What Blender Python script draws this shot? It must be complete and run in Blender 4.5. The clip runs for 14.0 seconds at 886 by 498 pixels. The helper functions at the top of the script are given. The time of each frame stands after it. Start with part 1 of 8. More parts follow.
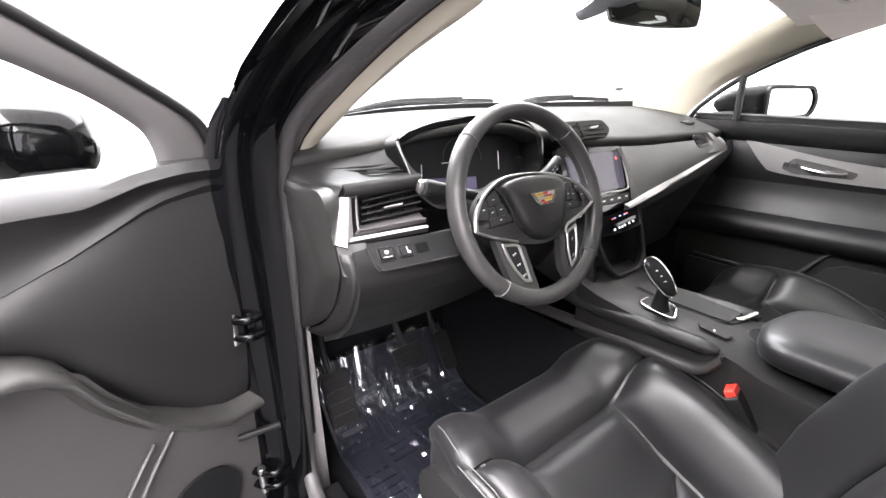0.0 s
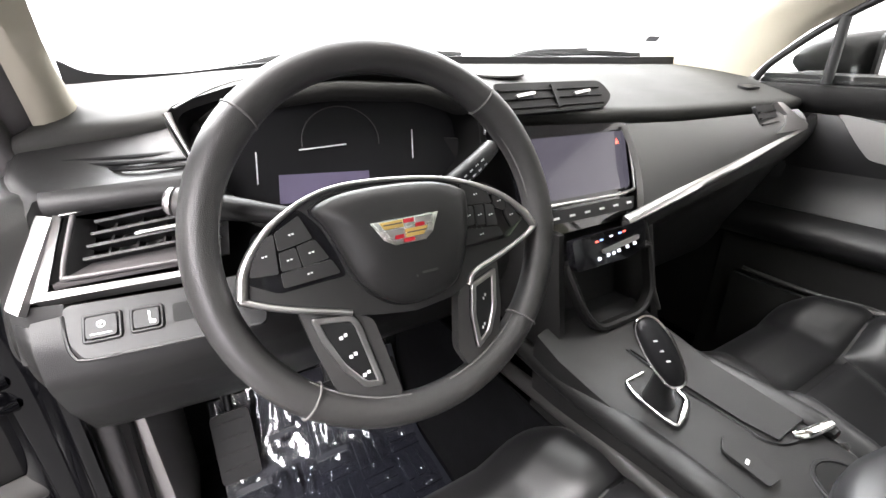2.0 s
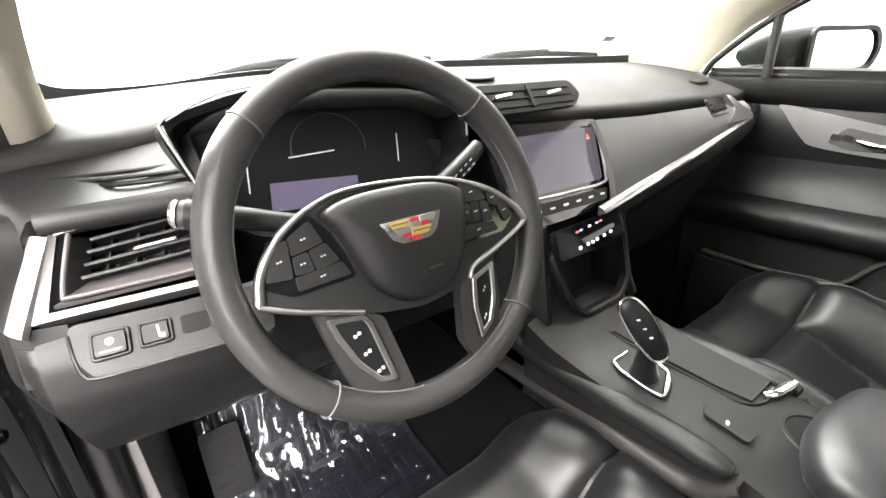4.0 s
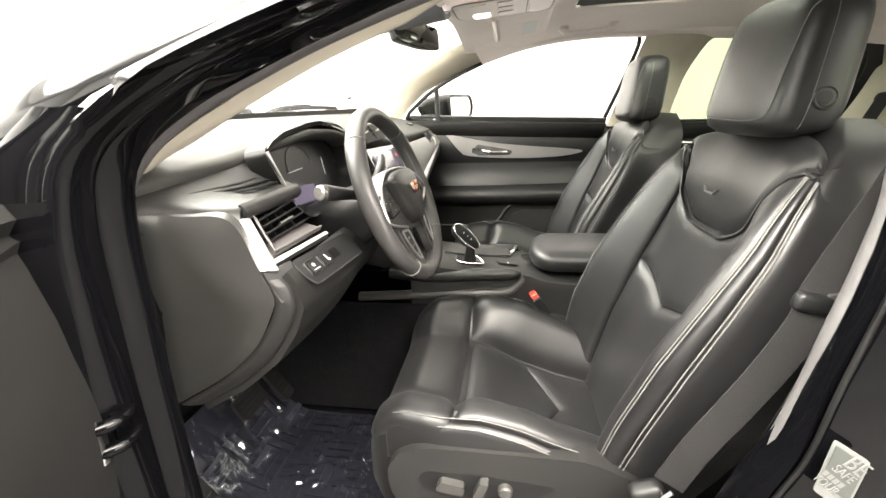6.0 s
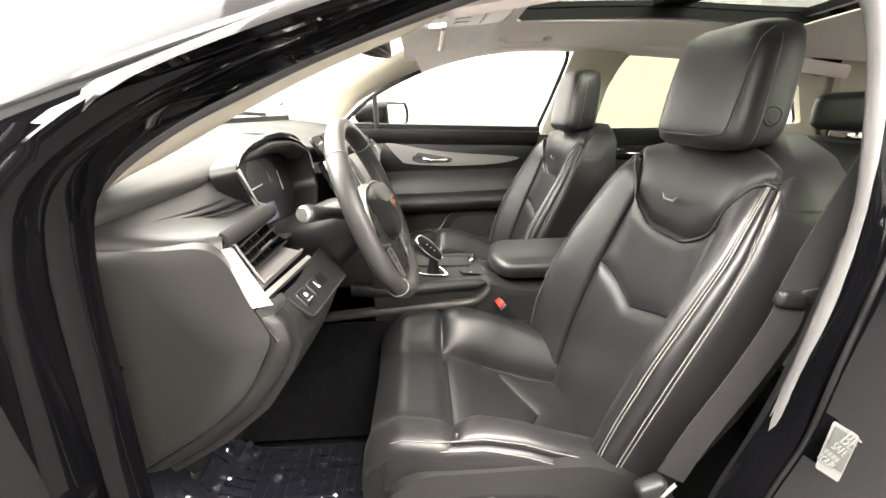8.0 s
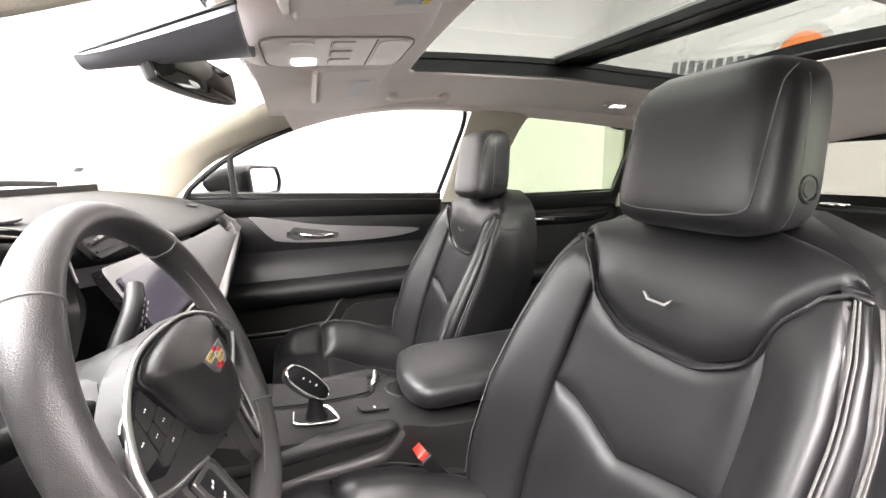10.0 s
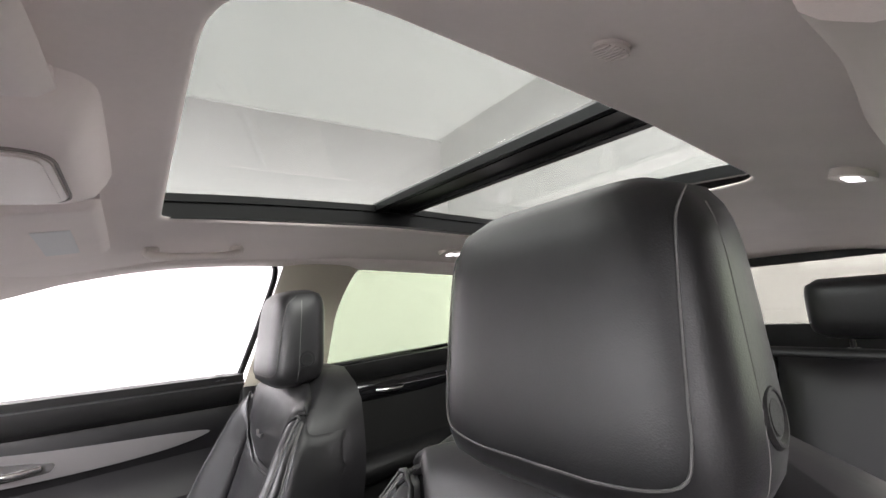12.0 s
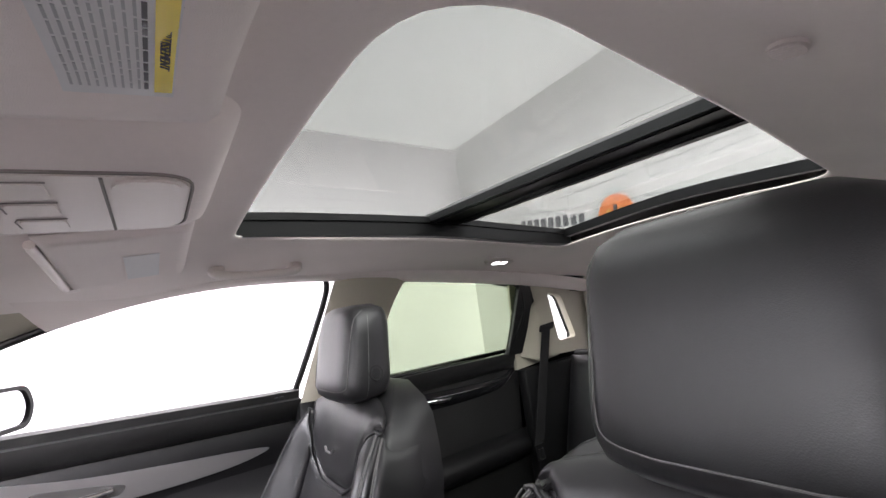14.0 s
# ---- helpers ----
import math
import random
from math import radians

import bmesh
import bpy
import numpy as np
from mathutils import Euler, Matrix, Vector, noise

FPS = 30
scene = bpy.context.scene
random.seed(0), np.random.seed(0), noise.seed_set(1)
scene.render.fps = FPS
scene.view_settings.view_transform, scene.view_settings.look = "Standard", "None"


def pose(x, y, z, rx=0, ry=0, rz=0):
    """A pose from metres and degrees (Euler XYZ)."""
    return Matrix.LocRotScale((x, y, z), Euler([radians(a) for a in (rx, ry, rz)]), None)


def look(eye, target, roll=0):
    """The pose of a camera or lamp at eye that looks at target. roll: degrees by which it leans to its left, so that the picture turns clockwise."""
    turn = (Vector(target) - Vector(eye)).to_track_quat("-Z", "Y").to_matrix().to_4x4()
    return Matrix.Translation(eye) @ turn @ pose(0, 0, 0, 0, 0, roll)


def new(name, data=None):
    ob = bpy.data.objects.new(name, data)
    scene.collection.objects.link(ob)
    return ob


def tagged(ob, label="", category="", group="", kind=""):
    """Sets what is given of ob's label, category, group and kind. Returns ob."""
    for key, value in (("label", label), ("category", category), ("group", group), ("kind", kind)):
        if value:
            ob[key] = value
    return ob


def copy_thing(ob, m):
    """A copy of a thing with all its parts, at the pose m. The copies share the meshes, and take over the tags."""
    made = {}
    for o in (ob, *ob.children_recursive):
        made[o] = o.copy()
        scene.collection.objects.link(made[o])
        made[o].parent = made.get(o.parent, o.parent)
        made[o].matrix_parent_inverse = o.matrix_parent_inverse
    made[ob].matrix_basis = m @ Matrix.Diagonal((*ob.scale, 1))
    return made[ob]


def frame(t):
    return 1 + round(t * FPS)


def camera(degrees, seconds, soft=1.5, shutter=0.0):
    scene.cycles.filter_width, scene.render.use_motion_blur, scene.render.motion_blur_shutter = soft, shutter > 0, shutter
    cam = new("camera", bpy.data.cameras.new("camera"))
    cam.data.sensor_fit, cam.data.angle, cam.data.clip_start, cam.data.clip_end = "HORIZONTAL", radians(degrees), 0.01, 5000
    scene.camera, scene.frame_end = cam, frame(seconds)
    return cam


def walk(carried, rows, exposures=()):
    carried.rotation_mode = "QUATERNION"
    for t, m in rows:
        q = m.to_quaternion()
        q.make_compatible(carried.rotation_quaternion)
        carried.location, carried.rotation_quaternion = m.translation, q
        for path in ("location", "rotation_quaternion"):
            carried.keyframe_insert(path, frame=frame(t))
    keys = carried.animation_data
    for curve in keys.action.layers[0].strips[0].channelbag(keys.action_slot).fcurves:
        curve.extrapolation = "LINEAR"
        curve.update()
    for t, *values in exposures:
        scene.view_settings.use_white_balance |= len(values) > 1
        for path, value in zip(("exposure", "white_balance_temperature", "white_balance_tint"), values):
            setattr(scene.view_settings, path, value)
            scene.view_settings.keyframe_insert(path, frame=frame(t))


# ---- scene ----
cam = camera(93.8, 14.0)
PATH = [
    (0, (-0.957, 0.117, 1.325), (0.16, 1.638, 0.662), -0.6),
    (0.5, (-0.687, 0.222, 1.324), (0.374, 1.772, 0.639), -0.7),
    (1, (-0.582, 0.27, 1.304), (0.378, 1.85, 0.539), -0.3),
    (1.5, (-0.562, 0.274, 1.302), (0.372, 1.86, 0.519), -0.5),
    (2, (-0.55, 0.263, 1.3), (0.359, 1.857, 0.505), -0.6),
    (2.2, (-0.546, 0.254, 1.301), (0.35, 1.853, 0.501), -0.5),
    (4.3, (-0.615, 0.27, 1.305), (0.51, 1.724, 0.519), -3.2),
    (4.5, (-0.69, 0.298, 1.308), (0.563, 1.626, 0.492), -3.4),
    (5, (-0.971, 0.339, 1.305), (0.691, 1.115, 0.508), -2.8),
    (5.5, (-1.151, 0.347, 1.322), (0.681, 0.764, 0.636), -2.6),
    (6, (-1.216, 0.381, 1.322), (0.649, 0.695, 0.671), -2.4),
    (6.5, (-1.232, 0.43, 1.329), (0.647, 0.644, 0.679), -2.1),
    (7, (-1.219, 0.458, 1.329), (0.671, 0.571, 0.684), -2.1),
    (7.2, (-1.216, 0.469, 1.333), (0.677, 0.539, 0.689), -2.2),
    (9.3, (-0.991, 0.539, 1.346), (0.89, 0.166, 0.779), -0.5),
    (9.5, (-0.935, 0.523, 1.35), (0.942, 0.087, 0.817), -0.8),
    (10, (-0.835, 0.471, 1.348), (1.033, -0.127, 0.958), -1.7),
    (10.5, (-0.738, 0.368, 1.37), (1.096, -0.402, 1.158), -3.3),
    (11, (-0.684, 0.25, 1.378), (1.08, -0.691, 1.383), -4.2),
    (11.5, (-0.654, 0.212, 1.386), (1.021, -0.871, 1.538), -4.9),
    (12, (-0.608, 0.224, 1.392), (0.977, -0.969, 1.644), -5.8),
    (12.5, (-0.552, 0.248, 1.406), (0.974, -1.009, 1.715), -6.6),
    (13, (-0.523, 0.267, 1.416), (0.968, -1.022, 1.762), -7.3),
    (13.5, (-0.518, 0.289, 1.417), (0.997, -0.97, 1.763), -7.7),
    (14, (-0.539, 0.314, 1.408), (1.068, -0.838, 1.709), -7.7),
]
walk(cam, [(t, look(eye, target, roll)) for t, eye, target, roll in PATH],
     exposures=[(0, 0.92, 6350, 14), (2.2, 0.98, 6400, 11), (4.5, 1.22, 6750, 8), (5.5, 1.24, 7050, 7), (7.2, 1.24, 7100, 7), (9.3, 1.12, 6750, 13), (11, 0.85, 6500, 16), (14, 0.66, 6250, 20)])

# ---- light and the booth's brightness ----
world = bpy.data.worlds.new("booth_air")
scene.world = world
world.use_nodes = True
world.node_tree.nodes["Background"].inputs[0].default_value = (0.95, 0.97, 1.0, 1)
world.node_tree.nodes["Background"].inputs[1].default_value = 0.05


def wall_light(name, place, target, sx, sy, radiance, colour, label):
    lamp = bpy.data.lights.new(name, "AREA")
    lamp.shape, lamp.size, lamp.size_y = "RECTANGLE", sx, sy
    lamp.energy = radiance * math.pi * sx * sy
    lamp.color = colour
    ob = new(name, lamp)
    ob.matrix_world = look(place, target)
    return tagged(ob, label, "light panel", "luminous walls of the photo booth")


LP = "large white luminous wall panel of the photo booth"
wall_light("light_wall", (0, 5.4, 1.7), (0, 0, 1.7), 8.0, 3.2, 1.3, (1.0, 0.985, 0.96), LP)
wall_light("light_wall", (-4.6, 3.9, 1.7), (0, 3.9, 1.7), 2.8, 3.2, 2.5, (1.0, 0.98, 0.95), LP)
wall_light("ceiling_light", (-0.2, 0.6, 3.43), (-0.2, 0.6001, 0.0), 7.4, 7.4, 3.4, (1.0, 0.955, 0.93), "large white luminous ceiling of the photo booth")
# Added fill panel, unseen, to brighten the seat backs through the windscreen.
wall_light("ceiling_light", (0.0, 3.3, 3.40), (0.0, 3.3001, 0.0), 6.0, 3.2, 11.0, (0.97, 0.985, 1.0), "unseen fill panel added over the bonnet to brighten the seat backs")
wall_light("light_wall", (-2.9, -3.69, 1.8), (-2.0, 0.0, 1.4), 3.0, 2.8, 7.0, (1.0, 0.94, 0.985), LP)
wall_light("strip_light", (-2.1, 0.2, 3.3), (-0.3, 0.3, 1.1), 5.2, 1.2, 29.0, (1.0, 0.965, 0.94), "long bright strip light along the driver side of the booth")
wall_light("light_wall", (1.7, -3.697, 1.8), (1.7, 0.0, 1.8), 5.6, 3.0, 3.2, (1.0, 0.97, 0.95), LP)

# ---- materials ----


def material(name, colour, rough=0.5, metal=0.0, grain=0.0, grain_scale=900.0, vary=0.12, vary_scale=7.0, coat=0.0, spec=0.5, sheen=0.0, streak=None):
    m = bpy.data.materials.new(name)
    m.use_nodes = True
    nt = m.node_tree
    b = nt.nodes["Principled BSDF"]
    b.inputs["Roughness"].default_value = rough
    b.inputs["Metallic"].default_value = metal
    b.inputs["Coat Weight"].default_value = coat
    b.inputs["Coat Roughness"].default_value = 0.04
    b.inputs["Specular IOR Level"].default_value = spec
    b.inputs["Sheen Weight"].default_value = sheen
    tc = nt.nodes.new("ShaderNodeTexCoord")
    mp = nt.nodes.new("ShaderNodeMapping")
    if streak:
        mp.inputs["Scale"].default_value = streak
    nt.links.new(tc.outputs["Object"], mp.inputs["Vector"])
    big = nt.nodes.new("ShaderNodeTexNoise")
    big.inputs["Scale"].default_value = vary_scale
    big.inputs["Detail"].default_value = 5
    fine = nt.nodes.new("ShaderNodeTexNoise")
    fine.inputs["Scale"].default_value = vary_scale * 23
    fine.inputs["Detail"].default_value = 3
    for n in (big, fine):
        nt.links.new(mp.outputs["Vector"], n.inputs["Vector"])
    mixn = nt.nodes.new("ShaderNodeMath")
    mixn.operation = "MULTIPLY_ADD"
    nt.links.new(fine.outputs["Fac"], mixn.inputs[0])
    mixn.inputs[1].default_value = 0.4
    nt.links.new(big.outputs["Fac"], mixn.inputs[2])
    ramp = nt.nodes.new("ShaderNodeMapRange")
    ramp.inputs["From Min"].default_value, ramp.inputs["From Max"].default_value = 0.4, 1.0
    ramp.inputs["To Min"].default_value, ramp.inputs["To Max"].default_value = 1 - vary, 1 + vary
    nt.links.new(mixn.outputs[0], ramp.inputs["Value"])
    mul = nt.nodes.new("ShaderNodeVectorMath")
    mul.operation = "SCALE"
    mul.inputs[0].default_value = colour
    nt.links.new(ramp.outputs["Result"], mul.inputs["Scale"])
    nt.links.new(mul.outputs["Vector"], b.inputs["Base Color"])
    rr = nt.nodes.new("ShaderNodeMapRange")
    rr.inputs["From Min"].default_value, rr.inputs["From Max"].default_value = 0.4, 1.0
    rr.inputs["To Min"].default_value, rr.inputs["To Max"].default_value = rough * 0.88, min(1, rough * 1.12)
    nt.links.new(mixn.outputs[0], rr.inputs["Value"])
    nt.links.new(rr.outputs["Result"], b.inputs["Roughness"])
    if grain:
        vor = nt.nodes.new("ShaderNodeTexVoronoi")
        vor.inputs["Scale"].default_value = grain_scale
        nt.links.new(mp.outputs["Vector"], vor.inputs["Vector"])
        bump = nt.nodes.new("ShaderNodeBump")
        bump.inputs["Strength"].default_value = grain
        bump.inputs["Distance"].default_value = 0.0006
        nt.links.new(vor.outputs["Distance"], bump.inputs["Height"])
        soft = nt.nodes.new("ShaderNodeBump")
        soft.inputs["Strength"].default_value = grain * 0.35
        soft.inputs["Distance"].default_value = 0.004
        nt.links.new(big.outputs["Fac"], soft.inputs["Height"])
        nt.links.new(soft.outputs["Normal"], bump.inputs["Normal"])
        nt.links.new(bump.outputs["Normal"], b.inputs["Normal"])
    return m


def glass(name, tint, gloss=1.0):
    m = bpy.data.materials.new(name)
    m.use_nodes = True
    nt = m.node_tree
    nt.nodes.clear()
    out = nt.nodes.new("ShaderNodeOutputMaterial")
    mix = nt.nodes.new("ShaderNodeMixShader")
    clear = nt.nodes.new("ShaderNodeBsdfTransparent")
    clear.inputs[0].default_value = (*tint, 1)
    shine = nt.nodes.new("ShaderNodeBsdfGlossy")
    shine.inputs["Roughness"].default_value = 0.01
    lw = nt.nodes.new("ShaderNodeLayerWeight")
    lw.inputs["Blend"].default_value = 0.5
    p5 = nt.nodes.new("ShaderNodeMath")
    p5.operation = "POWER"
    p5.inputs[1].default_value = 5.0
    nt.links.new(lw.outputs["Facing"], p5.inputs[0])
    k = nt.nodes.new("ShaderNodeMath")
    k.operation = "MULTIPLY_ADD"
    k.inputs[1].default_value = 0.9 * gloss
    k.inputs[2].default_value = 0.035 * gloss
    nt.links.new(p5.outputs[0], k.inputs[0])
    nt.links.new(k.outputs[0], mix.inputs[0])
    nt.links.new(clear.outputs[0], mix.inputs[1])
    nt.links.new(shine.outputs[0], mix.inputs[2])
    nt.links.new(mix.outputs[0], out.inputs[0])
    return m


def glow(name, colour, strength):
    m = bpy.data.materials.new(name)
    m.use_nodes = True
    b = m.node_tree.nodes["Principled BSDF"]
    b.inputs["Base Color"].default_value = (*colour, 1)
    b.inputs["Emission Color"].default_value = (*colour, 1)
    b.inputs["Emission Strength"].default_value = strength
    return m


LEATHER = material("black_leather", (0.0085, 0.0083, 0.0090), 0.39, spec=0.48, grain=0.14, grain_scale=900, vary=0.15, sheen=0.02)
LEATHER2 = material("smooth_black_leather", (0.0080, 0.0078, 0.0085), 0.37, spec=0.48, grain=0.11, grain_scale=1000, vary=0.13, sheen=0.02)
DOORL = material("black_door_leather", (0.0065, 0.0063, 0.0068), 0.44, spec=0.32, grain=0.16, grain_scale=900, vary=0.15)
WHEEL_LEATHER = material("wheel_leather", (0.03, 0.0292, 0.0288), 0.36, grain=0.3, grain_scale=1100, vary=0.15)
THREAD = material("grey_thread", (0.10, 0.098, 0.095), 0.7, vary=0.3, vary_scale=200)
SOFT = material("soft_dark_plastic", (0.016, 0.0157, 0.0157), 0.36, spec=0.32, grain=0.3, grain_scale=1300, vary=0.12)
DASH = material("dash_skin", (0.030, 0.0300, 0.0282), 0.66, spec=0.15, grain=0.4, grain_scale=1200, vary=0.1)
SUEDE = material("dark_dash_insert", (0.055, 0.054, 0.052), 0.55, grain=0.3, grain_scale=1500, vary=0.12, sheen=0.15)
GREYP = material("grey_moulded_plastic", (0.038, 0.0367, 0.0355), 0.34, grain=0.25, grain_scale=1200, vary=0.1)
HARD = material("hard_black_plastic", (0.008, 0.008, 0.0084), 0.42, spec=0.32, grain=0.2, grain_scale=1500, vary=0.15)
RAIL = material("matt_black_rail", (0.004, 0.004, 0.004), 0.4, vary=0.1, spec=0.15)
PIANO = material("piano_black", (0.006, 0.006, 0.007), 0.07, vary=0.05, coat=0.6)
DOORTRIM = material("grey_door_trim", (0.046, 0.0435, 0.0432), 0.5, grain=0.35, grain_scale=900, vary=0.12)
PAINT = material("black_car_paint", (0.0016, 0.0016, 0.0020), 0.05, vary=0.08, coat=0.0, spec=0.17)
KNEEP = material("knee_panel_plastic", (0.0105, 0.0103, 0.0102), 0.38, spec=0.35, grain=0.3, grain_scale=1300, vary=0.12)
ENDC = material("end_cover_plastic", (0.0115, 0.0113, 0.0108), 0.32, spec=0.6, grain=0.35, grain_scale=1200, vary=0.1)
SILLP = material("vent_sill_plastic", (0.060, 0.055, 0.056), 0.42, grain=0.2, grain_scale=1300, vary=0.1)
RUBBER = material("black_rubber", (0.006, 0.0058, 0.0060), 0.5, spec=0.22, grain=0.15, grain_scale=800, vary=0.2)
SEAL = material("flocked_door_seal", (0.070, 0.067, 0.068), 0.42, grain=0.3, grain_scale=1500, vary=0.2)
# Flange and kick panel painted paler, for the strip light that falls there.
FLANGE = material("lightened_seal_flange", (0.10, 0.095, 0.0965), 0.5, grain=0.2, grain_scale=900, vary=0.2)
KICK = material("lightened_kick_plastic", (0.24, 0.23, 0.228), 0.5, grain=0.25, grain_scale=1000, vary=0.1)
CHROME = material("chrome", (0.82, 0.81, 0.8), 0.12, 1.0, vary=0.04)
SATIN = material("satin_aluminium", (0.50, 0.49, 0.485), 0.32, 1.0, vary=0.06, streak=(1, 30, 30), vary_scale=20)
SATINV = material("satin_vent_trim", (0.34, 0.333, 0.33), 0.4, 1.0, vary=0.06)
SATINR = material("brushed_end_cap", (0.46, 0.45, 0.445), 0.5, 1.0, vary=0.06)
HEAD = material("headliner_cloth", (0.78, 0.70, 0.665), 0.95, grain=0.5, grain_scale=1500, vary=0.05, sheen=0.2)
BEIGE = material("beige_pillar_trim", (0.38, 0.355, 0.285), 0.75, grain=0.35, grain_scale=1300, vary=0.05)
BEIGEP = material("beige_moulded_plastic", (0.64, 0.575, 0.535), 0.45, grain=0.2, grain_scale=1300, vary=0.05)
CARPET = material("black_carpet", (0.007, 0.007, 0.0078), 1.0, spec=0.04, grain=1.0, grain_scale=350, vary=0.4, vary_scale=30)
MATM = material("navy_rubber_mat", (0.014, 0.015, 0.021), 0.42, grain=0.3, grain_scale=500, vary=0.25)
FILMM = glass("clear_plastic_film", (0.93, 0.93, 0.95), 2.2)
GLASS = glass("window_glass", (0.965, 0.975, 0.965), 0.7)
TINT = glass("green_tinted_glass", (0.48, 0.53, 0.445), 0.6)
ROOFGL = glass("sunroof_glass", (0.50, 0.522, 0.50), 0.25)
HATCHGL = glass("dark_tinted_glass", (0.47, 0.475, 0.445), 0.5)
# Mirror metal darkened to stand in for the dark cabin it reflects.
DIMMED = material("darkened_mirror", (0.13, 0.14, 0.13), 0.03, 1.0, vary=0.02)
WMIRROR = material("wing_mirror_glass", (0.34, 0.33, 0.345), 0.03, 1.0, vary=0.01)
# Dark glossy display surface with a faint violet emission.
SCREEN = glow("violet_glow_display", (0.52, 0.48, 0.62), 0.10)
SCREEN.node_tree.nodes["Principled BSDF"].inputs["Base Color"].default_value = (0.012, 0.011, 0.013, 1)
SCREEN.node_tree.nodes["Principled BSDF"].inputs["Roughness"].default_value = 0.12
LENS = material("matt_cluster_lens", (0.008, 0.008, 0.009), 0.35, vary=0.05, spec=0.2)
LCD = glow("dim_violet_display", (0.07, 0.06, 0.10), 0.22)
WHITEP = material("white_print", (0.75, 0.75, 0.75), 0.6, vary=0.03)
BEIGEGAP = material("shaded_beige_gap", (0.22, 0.195, 0.18), 0.7, vary=0.05)
PAPER = material("white_label", (0.68, 0.675, 0.67), 0.6, vary=0.04)
YELLOW = material("yellow_print", (0.78, 0.62, 0.03), 0.55, vary=0.05)
INK = material("dark_print", (0.05, 0.05, 0.055), 0.6, vary=0.05)
PRINT = material("fine_grey_print", (0.36, 0.36, 0.37), 0.6, vary=0.05)
INK2 = material("grey_print", (0.10, 0.10, 0.11), 0.6, vary=0.05)
REDP = material("red_plastic", (0.68, 0.05, 0.035), 0.35, vary=0.08)
GOLD = material("gold_enamel", (0.62, 0.42, 0.12), 0.3, 0.4, vary=0.05)
REDE = material("red_enamel", (0.42, 0.02, 0.03), 0.25, vary=0.05, coat=0.5)
ICON = glow("lit_white_icon", (0.9, 0.93, 1.0), 1.1)
ICONR = glow("lit_red_icon", (1.0, 0.12, 0.08), 1.0)
ICONB = glow("lit_blue_icon", (0.3, 0.45, 1.0), 1.0)
LAMPG = glow("lit_map_lamp", (1.0, 0.97, 0.95), 2.2)
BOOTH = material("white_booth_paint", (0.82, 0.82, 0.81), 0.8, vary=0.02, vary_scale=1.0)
DARKW = material("unlit_side_dark", (0.045, 0.044, 0.044), 0.9, vary=0.2, vary_scale=3.0)
# Booth white greyed for side and rear walls: lower brightness put into the colour.
BOOTHS = material("greyed_side_wall_white", (0.58, 0.565, 0.565), 0.8, vary=0.03, vary_scale=0.8)
BOOTHR = material("greyed_rear_wall_white", (0.55, 0.545, 0.535), 0.8, vary=0.02, vary_scale=0.8)
HOUSE = material("grey_plastic", (0.15, 0.153, 0.168), 0.45, vary=0.06)
BFLOOR = material("dark_grey_booth_floor", (0.12, 0.118, 0.116), 0.5, vary=0.08, vary_scale=2.0)
STKWHITE = material("sticker_sheet", (0.10, 0.102, 0.10), 0.6, vary=0.05)
STKGREY = material("sticker_grey", (0.035, 0.039, 0.036), 0.6, vary=0.05)
BELT = material("seat_belt_webbing", (0.014, 0.0135, 0.014), 0.75, spec=0.25, grain=0.6, grain_scale=600, vary=0.1)
ORANGE = material("orange_sign_enamel", (0.62, 0.18, 0.05), 0.4, vary=0.1)
SIGNGREY = material("sign_grey", (0.42, 0.43, 0.42), 0.5, vary=0.05)
SIGNINK = material("sign_dark_letters", (0.12, 0.12, 0.125), 0.5, vary=0.05)

# ---- builders ----


def interp(x, xs, ys):
    return float(np.interp(x, xs, ys))


def spline(pts, n, closed=False):
    """A smooth curve (Catmull-Rom) of n points through pts."""
    p = [Vector(q) for q in pts]
    k = len(p)
    out = []
    spans = k if closed else k - 1
    for i in range(n):
        s = i / n * spans if closed else i / (n - 1) * spans
        j = min(int(s), spans - 1)
        f = s - j
        if closed:
            a, b, c, d = p[(j - 1) % k], p[j % k], p[(j + 1) % k], p[(j + 2) % k]
        else:
            b, c = p[j], p[j + 1]
            a = p[j - 1] if j else b * 2 - c
            d = p[j + 2] if j + 2 < k else c * 2 - b
        out.append(0.5 * ((2 * b) + (c - a) * f + (2 * a - 5 * b + 4 * c - d) * f * f + (3 * b - 3 * c + d - a) * f**3))
    return out


def solid(name, verts, faces, mat, parent=None, label="", angle=40):
    me = bpy.data.meshes.new(name)
    me.from_pydata([tuple(v) for v in verts], [], faces)
    me.validate()
    bm = bmesh.new()
    bm.from_mesh(me)
    bmesh.ops.recalc_face_normals(bm, faces=bm.faces)
    bm.to_mesh(me)
    bm.free()
    me.polygons.foreach_set("use_smooth", [True] * len(me.polygons))
    me.set_sharp_from_angle(angle=radians(angle))
    me.materials.append(mat)
    ob = new(name, me)
    if parent is not None:
        ob.parent = parent
        ob.matrix_parent_inverse = parent.matrix_basis.inverted()
    if label:
        ob["label"] = label
    return ob


def part(name, bm, mat, parent=None, label="", angle=40):
    me = bpy.data.meshes.new(name)
    bmesh.ops.recalc_face_normals(bm, faces=bm.faces)
    bm.to_mesh(me)
    bm.free()
    me.polygons.foreach_set("use_smooth", [True] * len(me.polygons))
    me.set_sharp_from_angle(angle=radians(angle))
    me.materials.append(mat)
    ob = new(name, me)
    if parent is not None:
        ob.parent = parent
        ob.matrix_parent_inverse = parent.matrix_basis.inverted()
    if label:
        ob["label"] = label
    return ob


